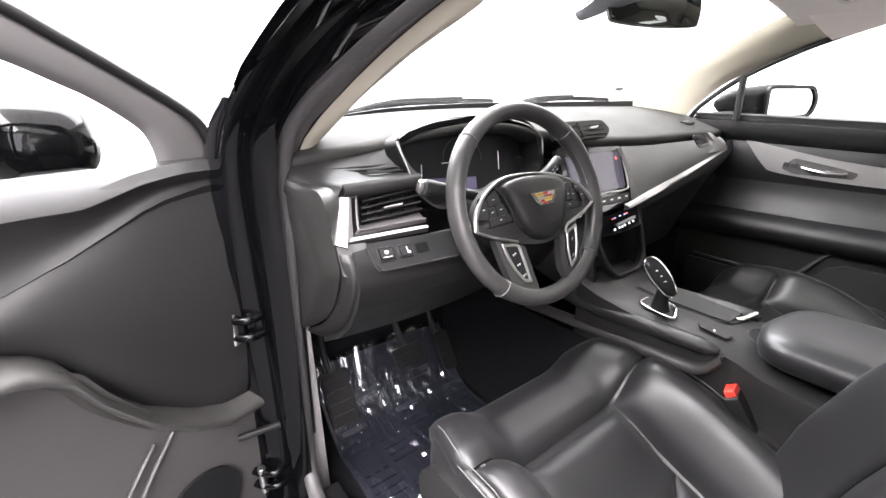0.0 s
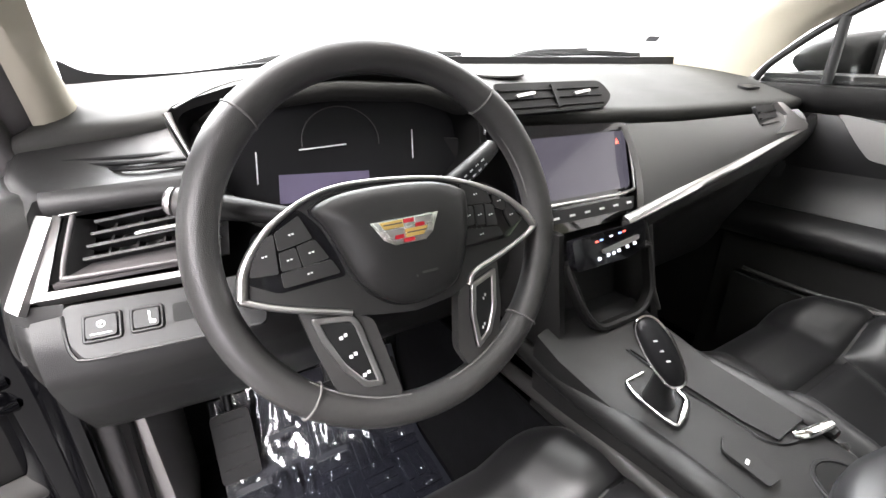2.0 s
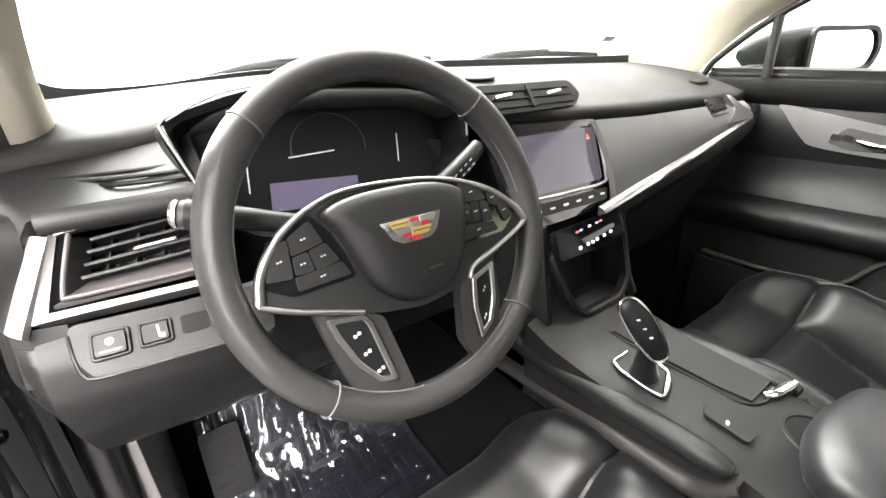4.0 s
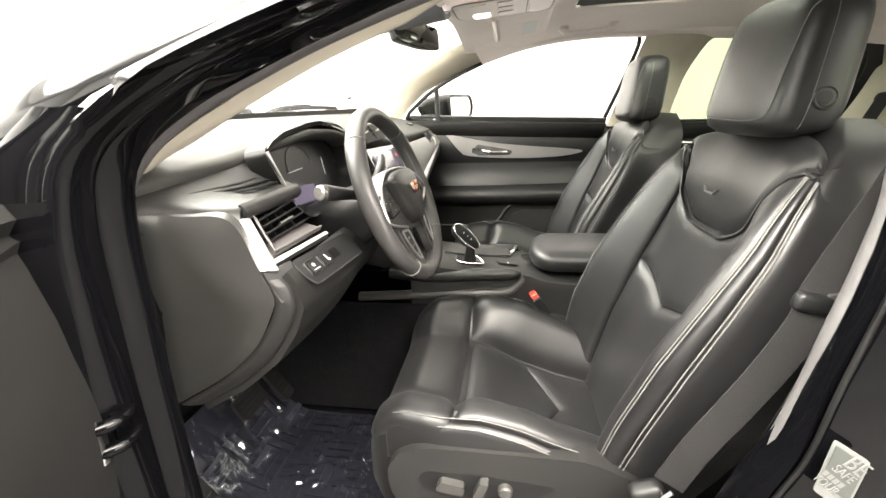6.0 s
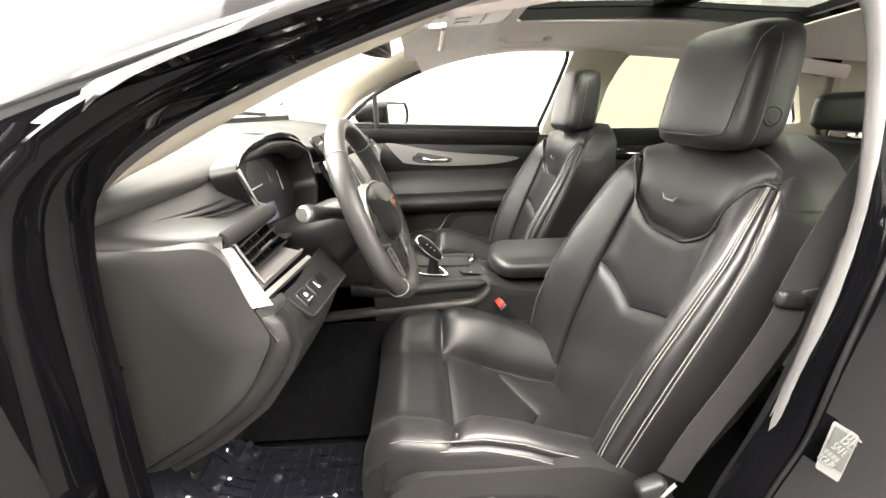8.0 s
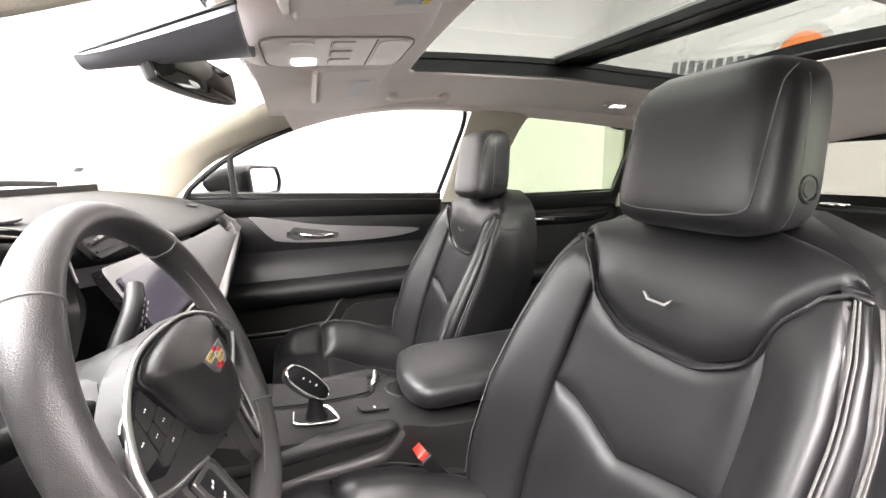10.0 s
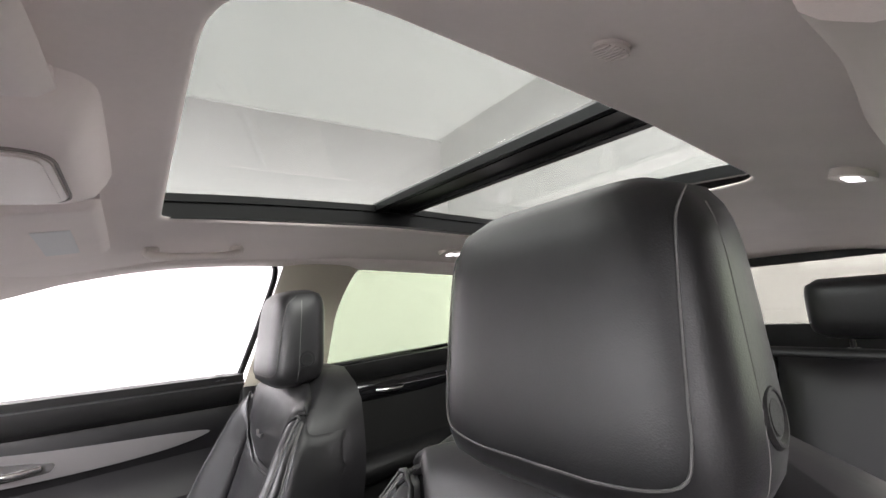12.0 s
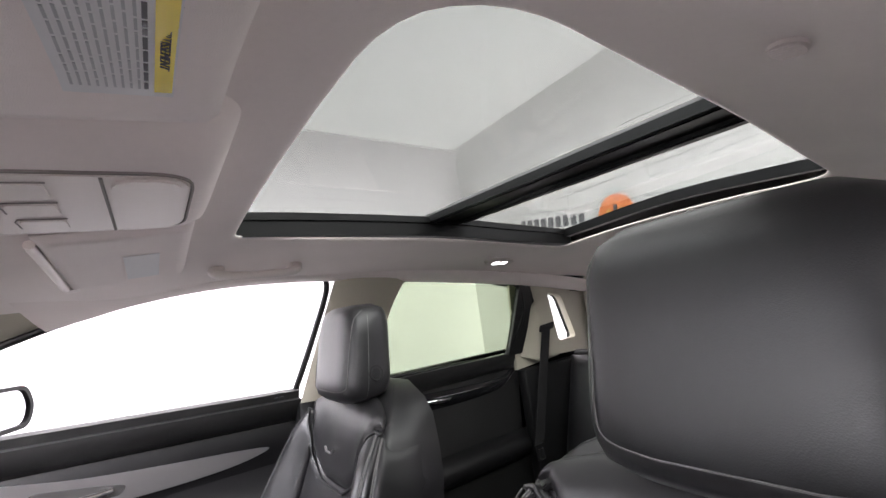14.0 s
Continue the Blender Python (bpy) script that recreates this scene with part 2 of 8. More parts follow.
def thing(name, place, label, category, group="", kind=""):
    ob = new(name)
    ob.empty_display_size = 0.05
    ob.matrix_basis = Matrix.Translation(place)
    return tagged(ob, label, category, group, kind)


def bevel(bm, width, seg=2, angle=30):
    if width <= 0:
        return
    edges = [e for e in bm.edges if len(e.link_faces) == 2 and e.calc_face_angle(0) > radians(angle)]
    bmesh.ops.bevel(bm, geom=edges, offset=width, segments=seg, affect="EDGES", profile=0.5, clamp_overlap=True)


def box(name, c, size, mat, parent=None, label="", r=0.003, rot=(0, 0, 0), seg=2):
    bm = bmesh.new()
    bmesh.ops.create_cube(bm, size=1)
    bmesh.ops.scale(bm, vec=size, verts=bm.verts)
    bevel(bm, r, seg)
    bm.transform(pose(*c, *rot))
    return part(name, bm, mat, parent, label)


def prism(name, pts, frame_m, depth, mat, parent=None, label="", r=0.002, seg=2, angle=40):
    """A plate from an outline in the plane of frame_m (x, y), of that depth along its z."""
    bm = bmesh.new()
    lo = [bm.verts.new((x, y, 0)) for x, y in pts]
    hi = [bm.verts.new((x, y, depth)) for x, y in pts]
    k = len(pts)
    bm.faces.new(lo[::-1])
    bm.faces.new(hi)
    for i in range(k):
        bm.faces.new((lo[i], lo[(i + 1) % k], hi[(i + 1) % k], hi[i]))
    if r > 0:
        edges = [e for e in bm.edges if any(len(f.verts) == k and f.calc_center_median().z > depth * 0.9 for f in e.link_faces) and e.calc_face_angle(0) > 0.5]
        bmesh.ops.bevel(bm, geom=edges, offset=r, segments=seg, affect="EDGES", profile=0.5, clamp_overlap=True)
    bm.transform(frame_m)
    return part(name, bm, mat, parent, label, angle)


def plane_frame(origin, xdir, ydir):
    x = Vector(xdir).normalized()
    z = x.cross(Vector(ydir)).normalized()
    y = z.cross(x)
    m = Matrix((x, y, z)).transposed().to_4x4()
    return Matrix.Translation(origin) @ m


def loft(name, rings, mat, parent=None, label="", ring_closed=True, caps=True, angle=40):
    n, k = len(rings), len(rings[0])
    verts = [v for ring in rings for v in ring]
    faces = []
    for i in range(n - 1):
        for j in range(k if ring_closed else k - 1):
            a, b = i * k + j, i * k + (j + 1) % k
            faces.append((a, b, b + k, a + k))
    if caps and ring_closed:
        faces += [tuple(range(k))[::-1], tuple(range((n - 1) * k, n * k))]
    return solid(name, verts, faces, mat, parent, label, angle)


def tube(name, pts, radius, mat, parent=None, label="", n=8, smooth=0, closed=False, flat=1.0):
    """A round bar along pts; radius may be a list, one a point."""
    p = spline(pts, smooth, closed) if smooth else [Vector(q) for q in pts]
    rings, k = [], len(p)
    up = None
    for i in range(k):
        if closed:
            t = (p[(i + 1) % k] - p[i - 1]).normalized()
        else:
            t = (p[min(i + 1, k - 1)] - p[max(i - 1, 0)]).normalized()
        if up is None:
            up = Vector((0, 0, 1)) if abs(t.z) < 0.9 else Vector((0, 1, 0))
        side = t.cross(up).normalized()
        up = side.cross(t).normalized()
        rr = radius if not isinstance(radius, (list, tuple)) else interp(i / (k - 1), np.linspace(0, 1, len(radius)), radius)
        rings.append([p[i] + (side * math.cos(a) + up * math.sin(a) * flat) * rr for a in [2 * math.pi * j / n for j in range(n)]])
    if closed:
        rings.append(rings[0])
        ob = loft(name, rings, mat, parent, label, caps=False, angle=60)
        return ob
    return loft(name, rings, mat, parent, label, angle=60)


def slab(name, fn, nu, nv, thick, mat, parent=None, label="", angle=40):
    """A sheet fn(s, t) with s, t from 0 to 1, given a thickness behind its face."""
    g = [[Vector(fn(i / nu, j / nv)) for j in range(nv + 1)] for i in range(nu + 1)]
    nor = [[None] * (nv + 1) for _ in range(nu + 1)]
    for i in range(nu + 1):
        for j in range(nv + 1):
            du = g[min(i + 1, nu)][j] - g[max(i - 1, 0)][j]
            dv = g[i][min(j + 1, nv)] - g[i][max(j - 1, 0)]
            nor[i][j] = du.cross(dv).normalized() if du.cross(dv).length > 1e-12 else Vector((0, 0, 1))
    verts = [g[i][j] for i in range(nu + 1) for j in range(nv + 1)]
    verts += [g[i][j] - nor[i][j] * thick for i in range(nu + 1) for j in range(nv + 1)]
    k = (nu + 1) * (nv + 1)
    q = lambda i, j: i * (nv + 1) + j
    faces = []
    for i in range(nu):
        for j in range(nv):
            f = (q(i, j), q(i + 1, j), q(i + 1, j + 1), q(i, j + 1))
            faces += [f, tuple(v + k for v in f[::-1])]
    rim = [q(i, 0) for i in range(nu)] + [q(nu, j) for j in range(nv)] + [q(i, nv) for i in range(nu, 0, -1)] + [q(0, j) for j in range(nv, 0, -1)]
    for a, b in zip(rim, rim[1:] + rim[:1]):
        faces.append((a, b, b + k, a + k))
    return solid(name, verts, faces, mat, parent, label, angle)


def disc(name, c, normal, r, h, mat, parent=None, label="", n=24, inner=0.0, rb=0.001):
    """A button or ring: a lathe of height h from c along normal."""
    m = Vector(normal).normalized().to_track_quat("Z", "Y").to_matrix().to_4x4()
    prof = [(r, 0), (r, h - rb), (r - rb, h)] + ([(inner + rb, h), (inner, h - rb), (inner, 0)] if inner else [])
    rings = []
    for j in range(n):
        a = 2 * math.pi * j / n
        rings.append([Vector(c) + m @ Vector((pr * math.cos(a), pr * math.sin(a), z)) for pr, z in prof])
    k = len(prof)
    verts = [v for ring in rings for v in ring]
    faces = []
    for i in range(n):
        for j in range(k - 1 if not inner else k):
            a, b = i * k + j, i * k + (j + 1) % k
            c2, d = ((i + 1) % n) * k + (j + 1) % k, ((i + 1) % n) * k + j
            faces.append((a, b, c2, d))
    if not inner:
        faces.append(tuple(i * k + k - 1 for i in range(n)))
        faces.append(tuple(i * k for i in range(n))[::-1])
    return solid(name, verts, faces, mat, parent, label, 35)


def rounded(pts, r, seg=4):
    """An outline with its corners rounded."""
    out, k = [], len(pts)
    for i in range(k):
        p, a, b = Vector(pts[i]).to_2d(), Vector(pts[i - 1]).to_2d(), Vector(pts[(i + 1) % k]).to_2d()
        da, db = (a - p), (b - p)
        rr = min(r, da.length * 0.45, db.length * 0.45)
        p0, p1 = p + da.normalized() * rr, p + db.normalized() * rr
        for j in range(seg + 1):
            f = j / seg
            out.append(tuple(p0 * (1 - f) ** 2 + p * 2 * f * (1 - f) + p1 * f * f))
    return out


def ring_plate(name, pts, width, frame_m, depth, mat, parent=None, label="", r=0.001):
    """A frame of that width along a closed outline."""
    k = len(pts)
    p = [Vector(q).to_2d() for q in pts]
    area = sum(p[i - 1].x * p[i].y - p[i].x * p[i - 1].y for i in range(k))
    sgn = 1 if area > 0 else -1
    inn = []
    for i in range(k):
        d1, d2 = (p[i] - p[i - 1]).normalized(), (p[(i + 1) % k] - p[i]).normalized()
        nn = Vector((-(d1 + d2).y, (d1 + d2).x))
        nn = nn.normalized() if nn.length > 1e-6 else Vector((-d1.y, d1.x))
        inn.append(p[i] + nn * width * sgn / max(0.5, abs(nn.dot(Vector((-d1.y, d1.x))))))
    verts, faces = [], []
    for z, ins in ((0, 0), (depth - r, 0), (depth, 1), (depth, 2), (depth - r, 3), (0, 3)):
        for i in range(k):
            f = {0: 0, 1: min(0.3, r / width), 2: 1 - min(0.3, r / width), 3: 1}[ins]
            q = p[i].lerp(inn[i], f)
            verts.append((q.x, q.y, z))
    for a in range(6):
        b = (a + 1) % 6
        for i in range(k):
            j = (i + 1) % k
            faces.append((a * k + i, a * k + j, b * k + j, b * k + i))
    verts = [frame_m @ Vector(v) for v in verts]
    return solid(name, verts, faces, mat, parent, label, 35)


def text_bars(name, rows, frame_m, mat, parent, h=0.0025, label=""):
    """Lines of unreadable print: short bars (x, y, length) in the plane of frame_m, one mesh."""
    verts, faces = [], []
    for x, y, w in rows:
        k = len(verts)
        verts += [frame_m @ Vector(q) for q in ((x, y, 0), (x + w, y, 0), (x + w, y + h, 0), (x, y + h, 0))]
        faces.append((k, k + 1, k + 2, k + 3))
    return solid(name, verts, faces, mat, parent, label)


def lettering(name, words, frame_m, size, mat, parent=None, label="", thick=0.0003):
    cu = bpy.data.curves.new(name, "FONT")
    cu.body, cu.size, cu.extrude, cu.align_x, cu.align_y = words, size, thick, "CENTER", "CENTER"
    tmp = new(name, cu)
    me = bpy.data.meshes.new_from_object(tmp.evaluated_get(bpy.context.evaluated_depsgraph_get()))
    bpy.data.objects.remove(tmp)
    me.transform(frame_m)
    me.materials.clear()
    me.materials.append(mat)
    ob = new(name, me)
    if parent is not None:
        ob.parent = parent
        ob.matrix_parent_inverse = parent.matrix_basis.inverted()
    if label:
        ob["label"] = label
    return ob


def smooth01(a, b, x):
    t = min(1, max(0, (x - a) / (b - a)))
    return t * t * (3 - 2 * t)


def pillow(name, surf, region, nu, nv, puff, edge, mat, parent=None, label="", sunk=0.006, thick=0.02):
    """A padded panel on surf(u, v) over region(s, t) -> (u, v): full in the middle, tucked in along its seams."""
    def point(s, t):
        u, v = region(s, t)
        p = Vector(surf(u, v))
        e = 1e-3
        du = Vector(surf(u + e, v)) - Vector(surf(u - e, v))
        dv = Vector(surf(u, v + e)) - Vector(surf(u, v - e))
        n = du.cross(dv).normalized()
        s0, t0 = Vector(surf(*region(0, t))), Vector(surf(*region(s, 0)))
        d = min((p - s0).length, (p - Vector(surf(*region(1, t)))).length, (p - t0).length, (p - Vector(surf(*region(s, 1)))).length)
        k = min(1.0, d / edge)
        return p + n * (-sunk * (1 - k) ** 3 + puff * (1 - (1 - k) ** 2))
    # closer rows near the seams
    w = lambda x: 0.5 - 0.5 * math.cos(math.pi * x) * (0.55 + 0.45 * abs(math.cos(math.pi * x)))
    return slab(name, lambda s, t: point(min(1, max(0, w(s))), min(1, max(0, w(t)))), nu, nv, thick, mat, parent, label, 60)

# ---- the photo booth ----
box("ground", (0, 0.8, -0.05), (9.8, 9.6, 0.1), BFLOOR, r=0.0)
tagged(bpy.data.objects["ground"], "dark grey floor of the photo booth", "floor", kind="structure")
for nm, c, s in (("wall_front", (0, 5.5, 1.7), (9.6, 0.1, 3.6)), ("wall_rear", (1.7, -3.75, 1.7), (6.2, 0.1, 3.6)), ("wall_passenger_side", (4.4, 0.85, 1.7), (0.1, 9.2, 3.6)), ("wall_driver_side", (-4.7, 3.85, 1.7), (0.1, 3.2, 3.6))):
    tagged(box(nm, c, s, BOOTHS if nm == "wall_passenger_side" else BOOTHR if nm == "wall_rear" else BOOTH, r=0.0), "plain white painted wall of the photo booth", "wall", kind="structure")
# Unseen dark wall: its colour stands in for the missing light on this side.
tagged(box("wall_driver_side_dark", (-4.7, -0.75, 1.7), (0.1, 6.0, 3.6), DARKW, r=0.0), "dark wall standing in for the unlit open side of the booth", "wall", kind="structure")
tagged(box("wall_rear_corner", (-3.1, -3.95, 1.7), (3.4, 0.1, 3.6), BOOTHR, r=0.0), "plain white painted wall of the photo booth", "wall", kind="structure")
tagged(box("ceiling", (0, 0.85, 3.5), (9.8, 9.6, 0.1), BOOTH, r=0.0), "plain white ceiling of the photo booth", "ceiling", kind="structure")

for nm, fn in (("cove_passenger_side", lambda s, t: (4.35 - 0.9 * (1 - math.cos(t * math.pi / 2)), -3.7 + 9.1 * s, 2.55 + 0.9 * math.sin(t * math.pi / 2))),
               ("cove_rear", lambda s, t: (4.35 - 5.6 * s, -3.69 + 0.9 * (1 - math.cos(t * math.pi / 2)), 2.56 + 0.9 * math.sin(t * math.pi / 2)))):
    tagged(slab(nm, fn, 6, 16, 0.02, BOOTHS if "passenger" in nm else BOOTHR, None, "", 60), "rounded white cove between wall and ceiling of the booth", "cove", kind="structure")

# the sign on the rear wall: a row of dark letters either side of a round orange badge
SIGN = thing("wall_sign", (1.86, -3.69, 2.192), "dealer sign, orange round badge between dark letters on white wall", "sign")
SF = plane_frame((1.86, -3.69, 2.192), (-0.989, 0, -0.149), (-0.149, 0, 0.989))


def circle(r, n=32, cx=0, cy=0):
    return [(cx + r * math.cos(2 * math.pi * i / n), cy + r * math.sin(2 * math.pi * i / n)) for i in range(n)]


disc("badge_rim", SF @ Vector((0, 0, 0)), (0, 1, 0), 0.27, 0.012, SIGNGREY, SIGN, "grey outer ring", inner=0.225)
disc("badge", SF @ Vector((0, 0, 0)), (0, 1, 0), 0.2, 0.014, ORANGE, SIGN, "dark orange round badge")
ring = [SF @ Vector((0.085 * math.cos(a), 0.09 * math.sin(a) - 0.01, 0.018)) for a in [math.pi * (0.78 + 1.44 * i / 16) for i in range(17)]]
tube("badge_mark", ring, 0.022, GOLD, SIGN, "yellow open ring mark")
tube("badge_stroke", [SF @ Vector((0, 0.09, 0.018)), SF @ Vector((0, 0.01, 0.018))], 0.02, INK, SIGN)
for i in range(9):
    x0 = -1.36 + i * 0.112
    prism("letter_bar", rounded([(x0, -0.075), (x0 + 0.07, -0.075), (x0 + 0.07, 0.055), (x0, 0.055)], 0.012, 2), SF, 0.008, SIGNINK, SIGN, r=0)
for i in range(6):
    x0 = 0.36 + i * 0.118
    prism("letter_bar", rounded([(x0, -0.06), (x0 + 0.078, -0.06), (x0 + 0.078, 0.07), (x0, 0.07)], 0.012, 2), SF, 0.008, SIGNINK, SIGN, r=0)
for x0, x1, y in ((-1.3, -0.3, 0.12), (0.3, 1.1, 0.135), (-1.3, -0.3, -0.13), (0.3, 1.1, -0.12)):
    prism("sign_line", [(x0, y), (x1, y), (x1, y + 0.018), (x0, y + 0.018)], SF, 0.006, SIGNGREY, SIGN, "thin grey rule", r=0)

# ---- the car's shell ----
XC = -0.04  # the car's middle line


def roof_z(x, y):
    """The underside of the headliner."""
    top = interp(y, [-1.9, -1.4, -0.9, -0.3, 0.17, 0.32, 0.55], [1.44, 1.52, 1.574, 1.608, 1.612, 1.592, 1.562])
    d = abs(x - XC)
    if x > XC:
        return top - 0.058 * min(1.6, d / 0.66) ** 2.4
    return top - interp(d, [0, 0.15, 0.25, 0.30, 0.355, 0.40, 0.45, 0.5, 0.55, 0.6, 0.75], [0, 0.003, 0.0095, 0.0165, 0.027, 0.042, 0.062, 0.081, 0.096, 0.108, 0.14])


RX0, RX1 = -0.395, 0.322  # sunroof opening in the headliner
RY0, RY1 = 0.187, -0.80


def head_edge(y, side):
    """Outer edge of the headliner."""
    if side < 0:
        return -interp(y, [-1.9, -1.2, -0.5, 0.1, 0.35, 0.55], [0.56, 0.59, 0.605, 0.605, 0.590, 0.56])
    return interp(y, [-1.9, -1.2, -0.5, 0.1, 0.35, 0.55], [0.55, 0.60, 0.635, 0.64, 0.635, 0.57])


def headliner():
    # a sheet with a hole: rings between the outer edge and the opening
    n = 120
    hole = rounded([(RX0, RY0), (RX1, RY0), (RX1 + 0.02, RY1), (RX0 + 0.045, RY1)], 0.11, 8)
    sharp = rounded([(RX0, RY0), (RX1, RY0), (RX1 + 0.02, RY1), (RX0 + 0.045, RY1)], 0.03, 8)
    q_ = len(hole) // 4
    hole = hole[:q_] + sharp[q_:3 * q_] + hole[3 * q_:]
    hx = [Vector((x, y, 0)) for x, y in hole]
    # resample by angle from the opening's middle
    cx, cy = (RX0 + RX1) / 2, (RY0 + RY1) / 2
    outer = [(head_edge(y, 1), y) for y in np.linspace(0.56, -1.9, 40)] + [(x, -1.9) for x in np.linspace(0.5, -0.5, 12)] + [(head_edge(y, -1), y) for y in np.linspace(-1.9, 0.56, 40)] + [(x, 0.56) for x in np.linspace(-0.55, 0.5, 14)]

    def at_angle(poly, a):
        d = Vector((math.cos(a), math.sin(a)))
        best = None
        for i in range(len(poly)):
            p, q = Vector(poly[i - 1]), Vector(poly[i])
            e = q - p
            den = d.x * e.y - d.y * e.x
            if abs(den) < 1e-9:
                continue
            w = p - Vector((cx, cy))
            t = (w.x * e.y - w.y * e.x) / den
            s = (w.x * d.y - w.y * d.x) / den
            if t > 0 and -1e-6 <= s <= 1 + 1e-6 and (best is None or t > best):
                best = t
        return Vector((cx, cy)) + d * (best or 0.1)
    angles = sorted({round(math.atan2(y - cy, x - cx), 4) for x, y in hole} | {round(math.atan2(y - cy, x - cx), 4) for x, y in outer})
    k = len(angles)
    verts, rings = [], 9
    for a in angles:
        pi, po = at_angle([tuple(v[:2]) for v in hx], a), at_angle(outer, a)
        inw = (Vector((cx, cy)) - pi).normalized()
        # the lip turns up into the opening
        for lift, ins in ((0.007, 0.001), (0.006, 0.003), (0.004, 0.003), (0.001, -0.003)):
            q = pi + inw * ins
            verts.append((q.x, q.y, roof_z(q.x, q.y) + lift))
        for r in range(rings):
            f = (r / (rings - 1)) ** 1.1
            q = (pi - inw * 0.012).lerp(po, f)
            verts.append((q.x, q.y, roof_z(q.x, q.y)))
    m = 4 + rings
    faces = []
    for i in range(k):
        j = (i + 1) % k
        for r in range(m - 1):
            faces.append((i * m + r, j * m + r, j * m + r + 1, i * m + r + 1))
    return tagged(solid("ceiling_headliner", verts, faces, HEAD, angle=70), "greyish beige cloth headliner with a large sunroof opening", "headliner", kind="structure")


headliner()

# outer roof skin and the sunroof
SUN = thing("sunroof", (XC, -0.35, 1.67), "two-pane panoramic glass sunroof with black rails and cross bar", "sunroof", kind="structure")


def roof_sheet(x0, x1, y0, y1, dz):
    return lambda s, t: (x0 + (x1 - x0) * s, y0 + (y1 - y0) * t, roof_z((x0 + (x1 - x0) * s) * 0.8, y0 + (y1 - y0) * t) + dz)


slab("front_pane", roof_sheet(-0.45, 0.40, -0.30, 0.24, 0.062), 12, 8, 0.005, ROOFGL, SUN, "clear pale green glass pane")
slab("rear_pane", roof_sheet(-0.45, 0.40, -0.88, -0.305, 0.060), 12, 8, 0.005, ROOFGL, SUN, "clear pale green glass pane")


YB = -0.335  # the cross bar


def bar_along(pts, prof, name, mat, parent, label="", n=30):
    """A bar with the profile prof (across, up) along pts."""
    p = spline(pts, n)
    rings = []
    for i in range(n):
        t = (p[min(i + 1, n - 1)] - p[max(i - 1, 0)]).normalized()
        side = t.cross(Vector((0, 0, 1))).normalized()
        rings.append([p[i] + side * a + Vector((0, 0, b)) for a, b in prof])
    return loft(name, rings, mat, parent, label)


for sd, xs in ((1, RX1), (-1, RX0)):
    pts = [(xs + sd * 0.012, y, roof_z(xs, y) + 0.034) for y in (0.21, 0.0, -0.3, -0.55, -0.82)]
    prof = [(-0.016, -0.026), (0.02, -0.026), (0.02, 0.026), (-0.012, 0.026), (-0.012, 0.010), (-0.007, 0.010), (-0.007, -0.002), (-0.016, -0.002)]
    bar_along(pts, [(a * -sd, b) for a, b in prof], "side_rail", RAIL, SUN, "grooved black rail")
bar_along([(RX0 - 0.03, YB, 1.615), (XC, YB, 1.629), (RX1 + 0.03, YB, 1.642)],
          [(-0.062, 0.0), (-0.03, 0.0), (-0.028, 0.006), (0.03, 0.006), (0.032, 0.0), (0.062, 0.0), (0.062, 0.016), (0.05, 0.026), (-0.05, 0.026), (-0.062, 0.016)], "cross_bar", RAIL, SUN, "ribbed black cross bar")
for k in (-0.042, 0.045):
    bar_along([(RX0 - 0.02, YB + k, 1.613), (XC, YB + k, 1.627), (RX1 + 0.02, YB + k, 1.640)], [(-0.004, 0), (0.004, 0), (0.004, 0.006), (-0.004, 0.006)], "bar_groove", RAIL, SUN)
bar_along([(RX0 - 0.02, RY1 - 0.012, roof_z(RX0, RY1) + 0.028), (XC, RY1 - 0.012, roof_z(XC, RY1) + 0.03), (RX1 + 0.02, RY1 - 0.012, roof_z(RX1, RY1) + 0.028)], [(-0.012, 0.004), (0.012, 0.004), (0.012, 0.03), (-0.012, 0.03)], "rear_rail", RAIL, SUN, "black rear rail")


def roof_skin():
    rim = rounded([(-0.46, 0.25), (0.41, 0.25), (0.41, -0.89), (-0.46, -0.89)], 0.05, 3)
    out = rounded([(-0.70, 0.58), (0.62, 0.58), (0.64, -1.9), (-0.72, -1.9)], 0.1, 3)
    verts, faces, k = [], [], len(rim)
    for i in range(k):
        for f in (0, 0.33, 0.66, 1):
            q = Vector(rim[i]).lerp(Vector(out[i]), f)
            verts.append((q.x, q.y, roof_z(q.x * 0.8, q.y) + 0.068 - 0.02 * f))
    for i in range(k):
        j = (i + 1) % k
        for r in range(3):
            faces.append((i * 4 + r, j * 4 + r, j * 4 + r + 1, i * 4 + r + 1))
    return solid("car_roof", verts, faces, PAINT)


tagged(roof_skin(), "glossy black painted outer roof panel of the car", "car roof", kind="structure")


def strip(name, a, b, n, bulge, mat, label, category, parent=None, thick=0.012, nv=6, kind="structure"):
    """A padded trim strip between the curves a and b, bulging to the side of bulge."""
    pa, pb = spline(a, n + 1), spline(b, n + 1)
    bv = Vector(bulge)

    def fn(s, t):
        i = min(n - 1, int(s * n))
        f = s * n - i
        p, q = pa[i].lerp(pa[i + 1], f), pb[i].lerp(pb[i + 1], f)
        return p.lerp(q, t) + bv * (1 - (2 * t - 1) ** 4)
    ob = slab(name, fn, n, nv, thick, mat, parent, label if parent is not None else "", 60)
    return tagged(ob, label, category, kind=kind) if parent is None else ob


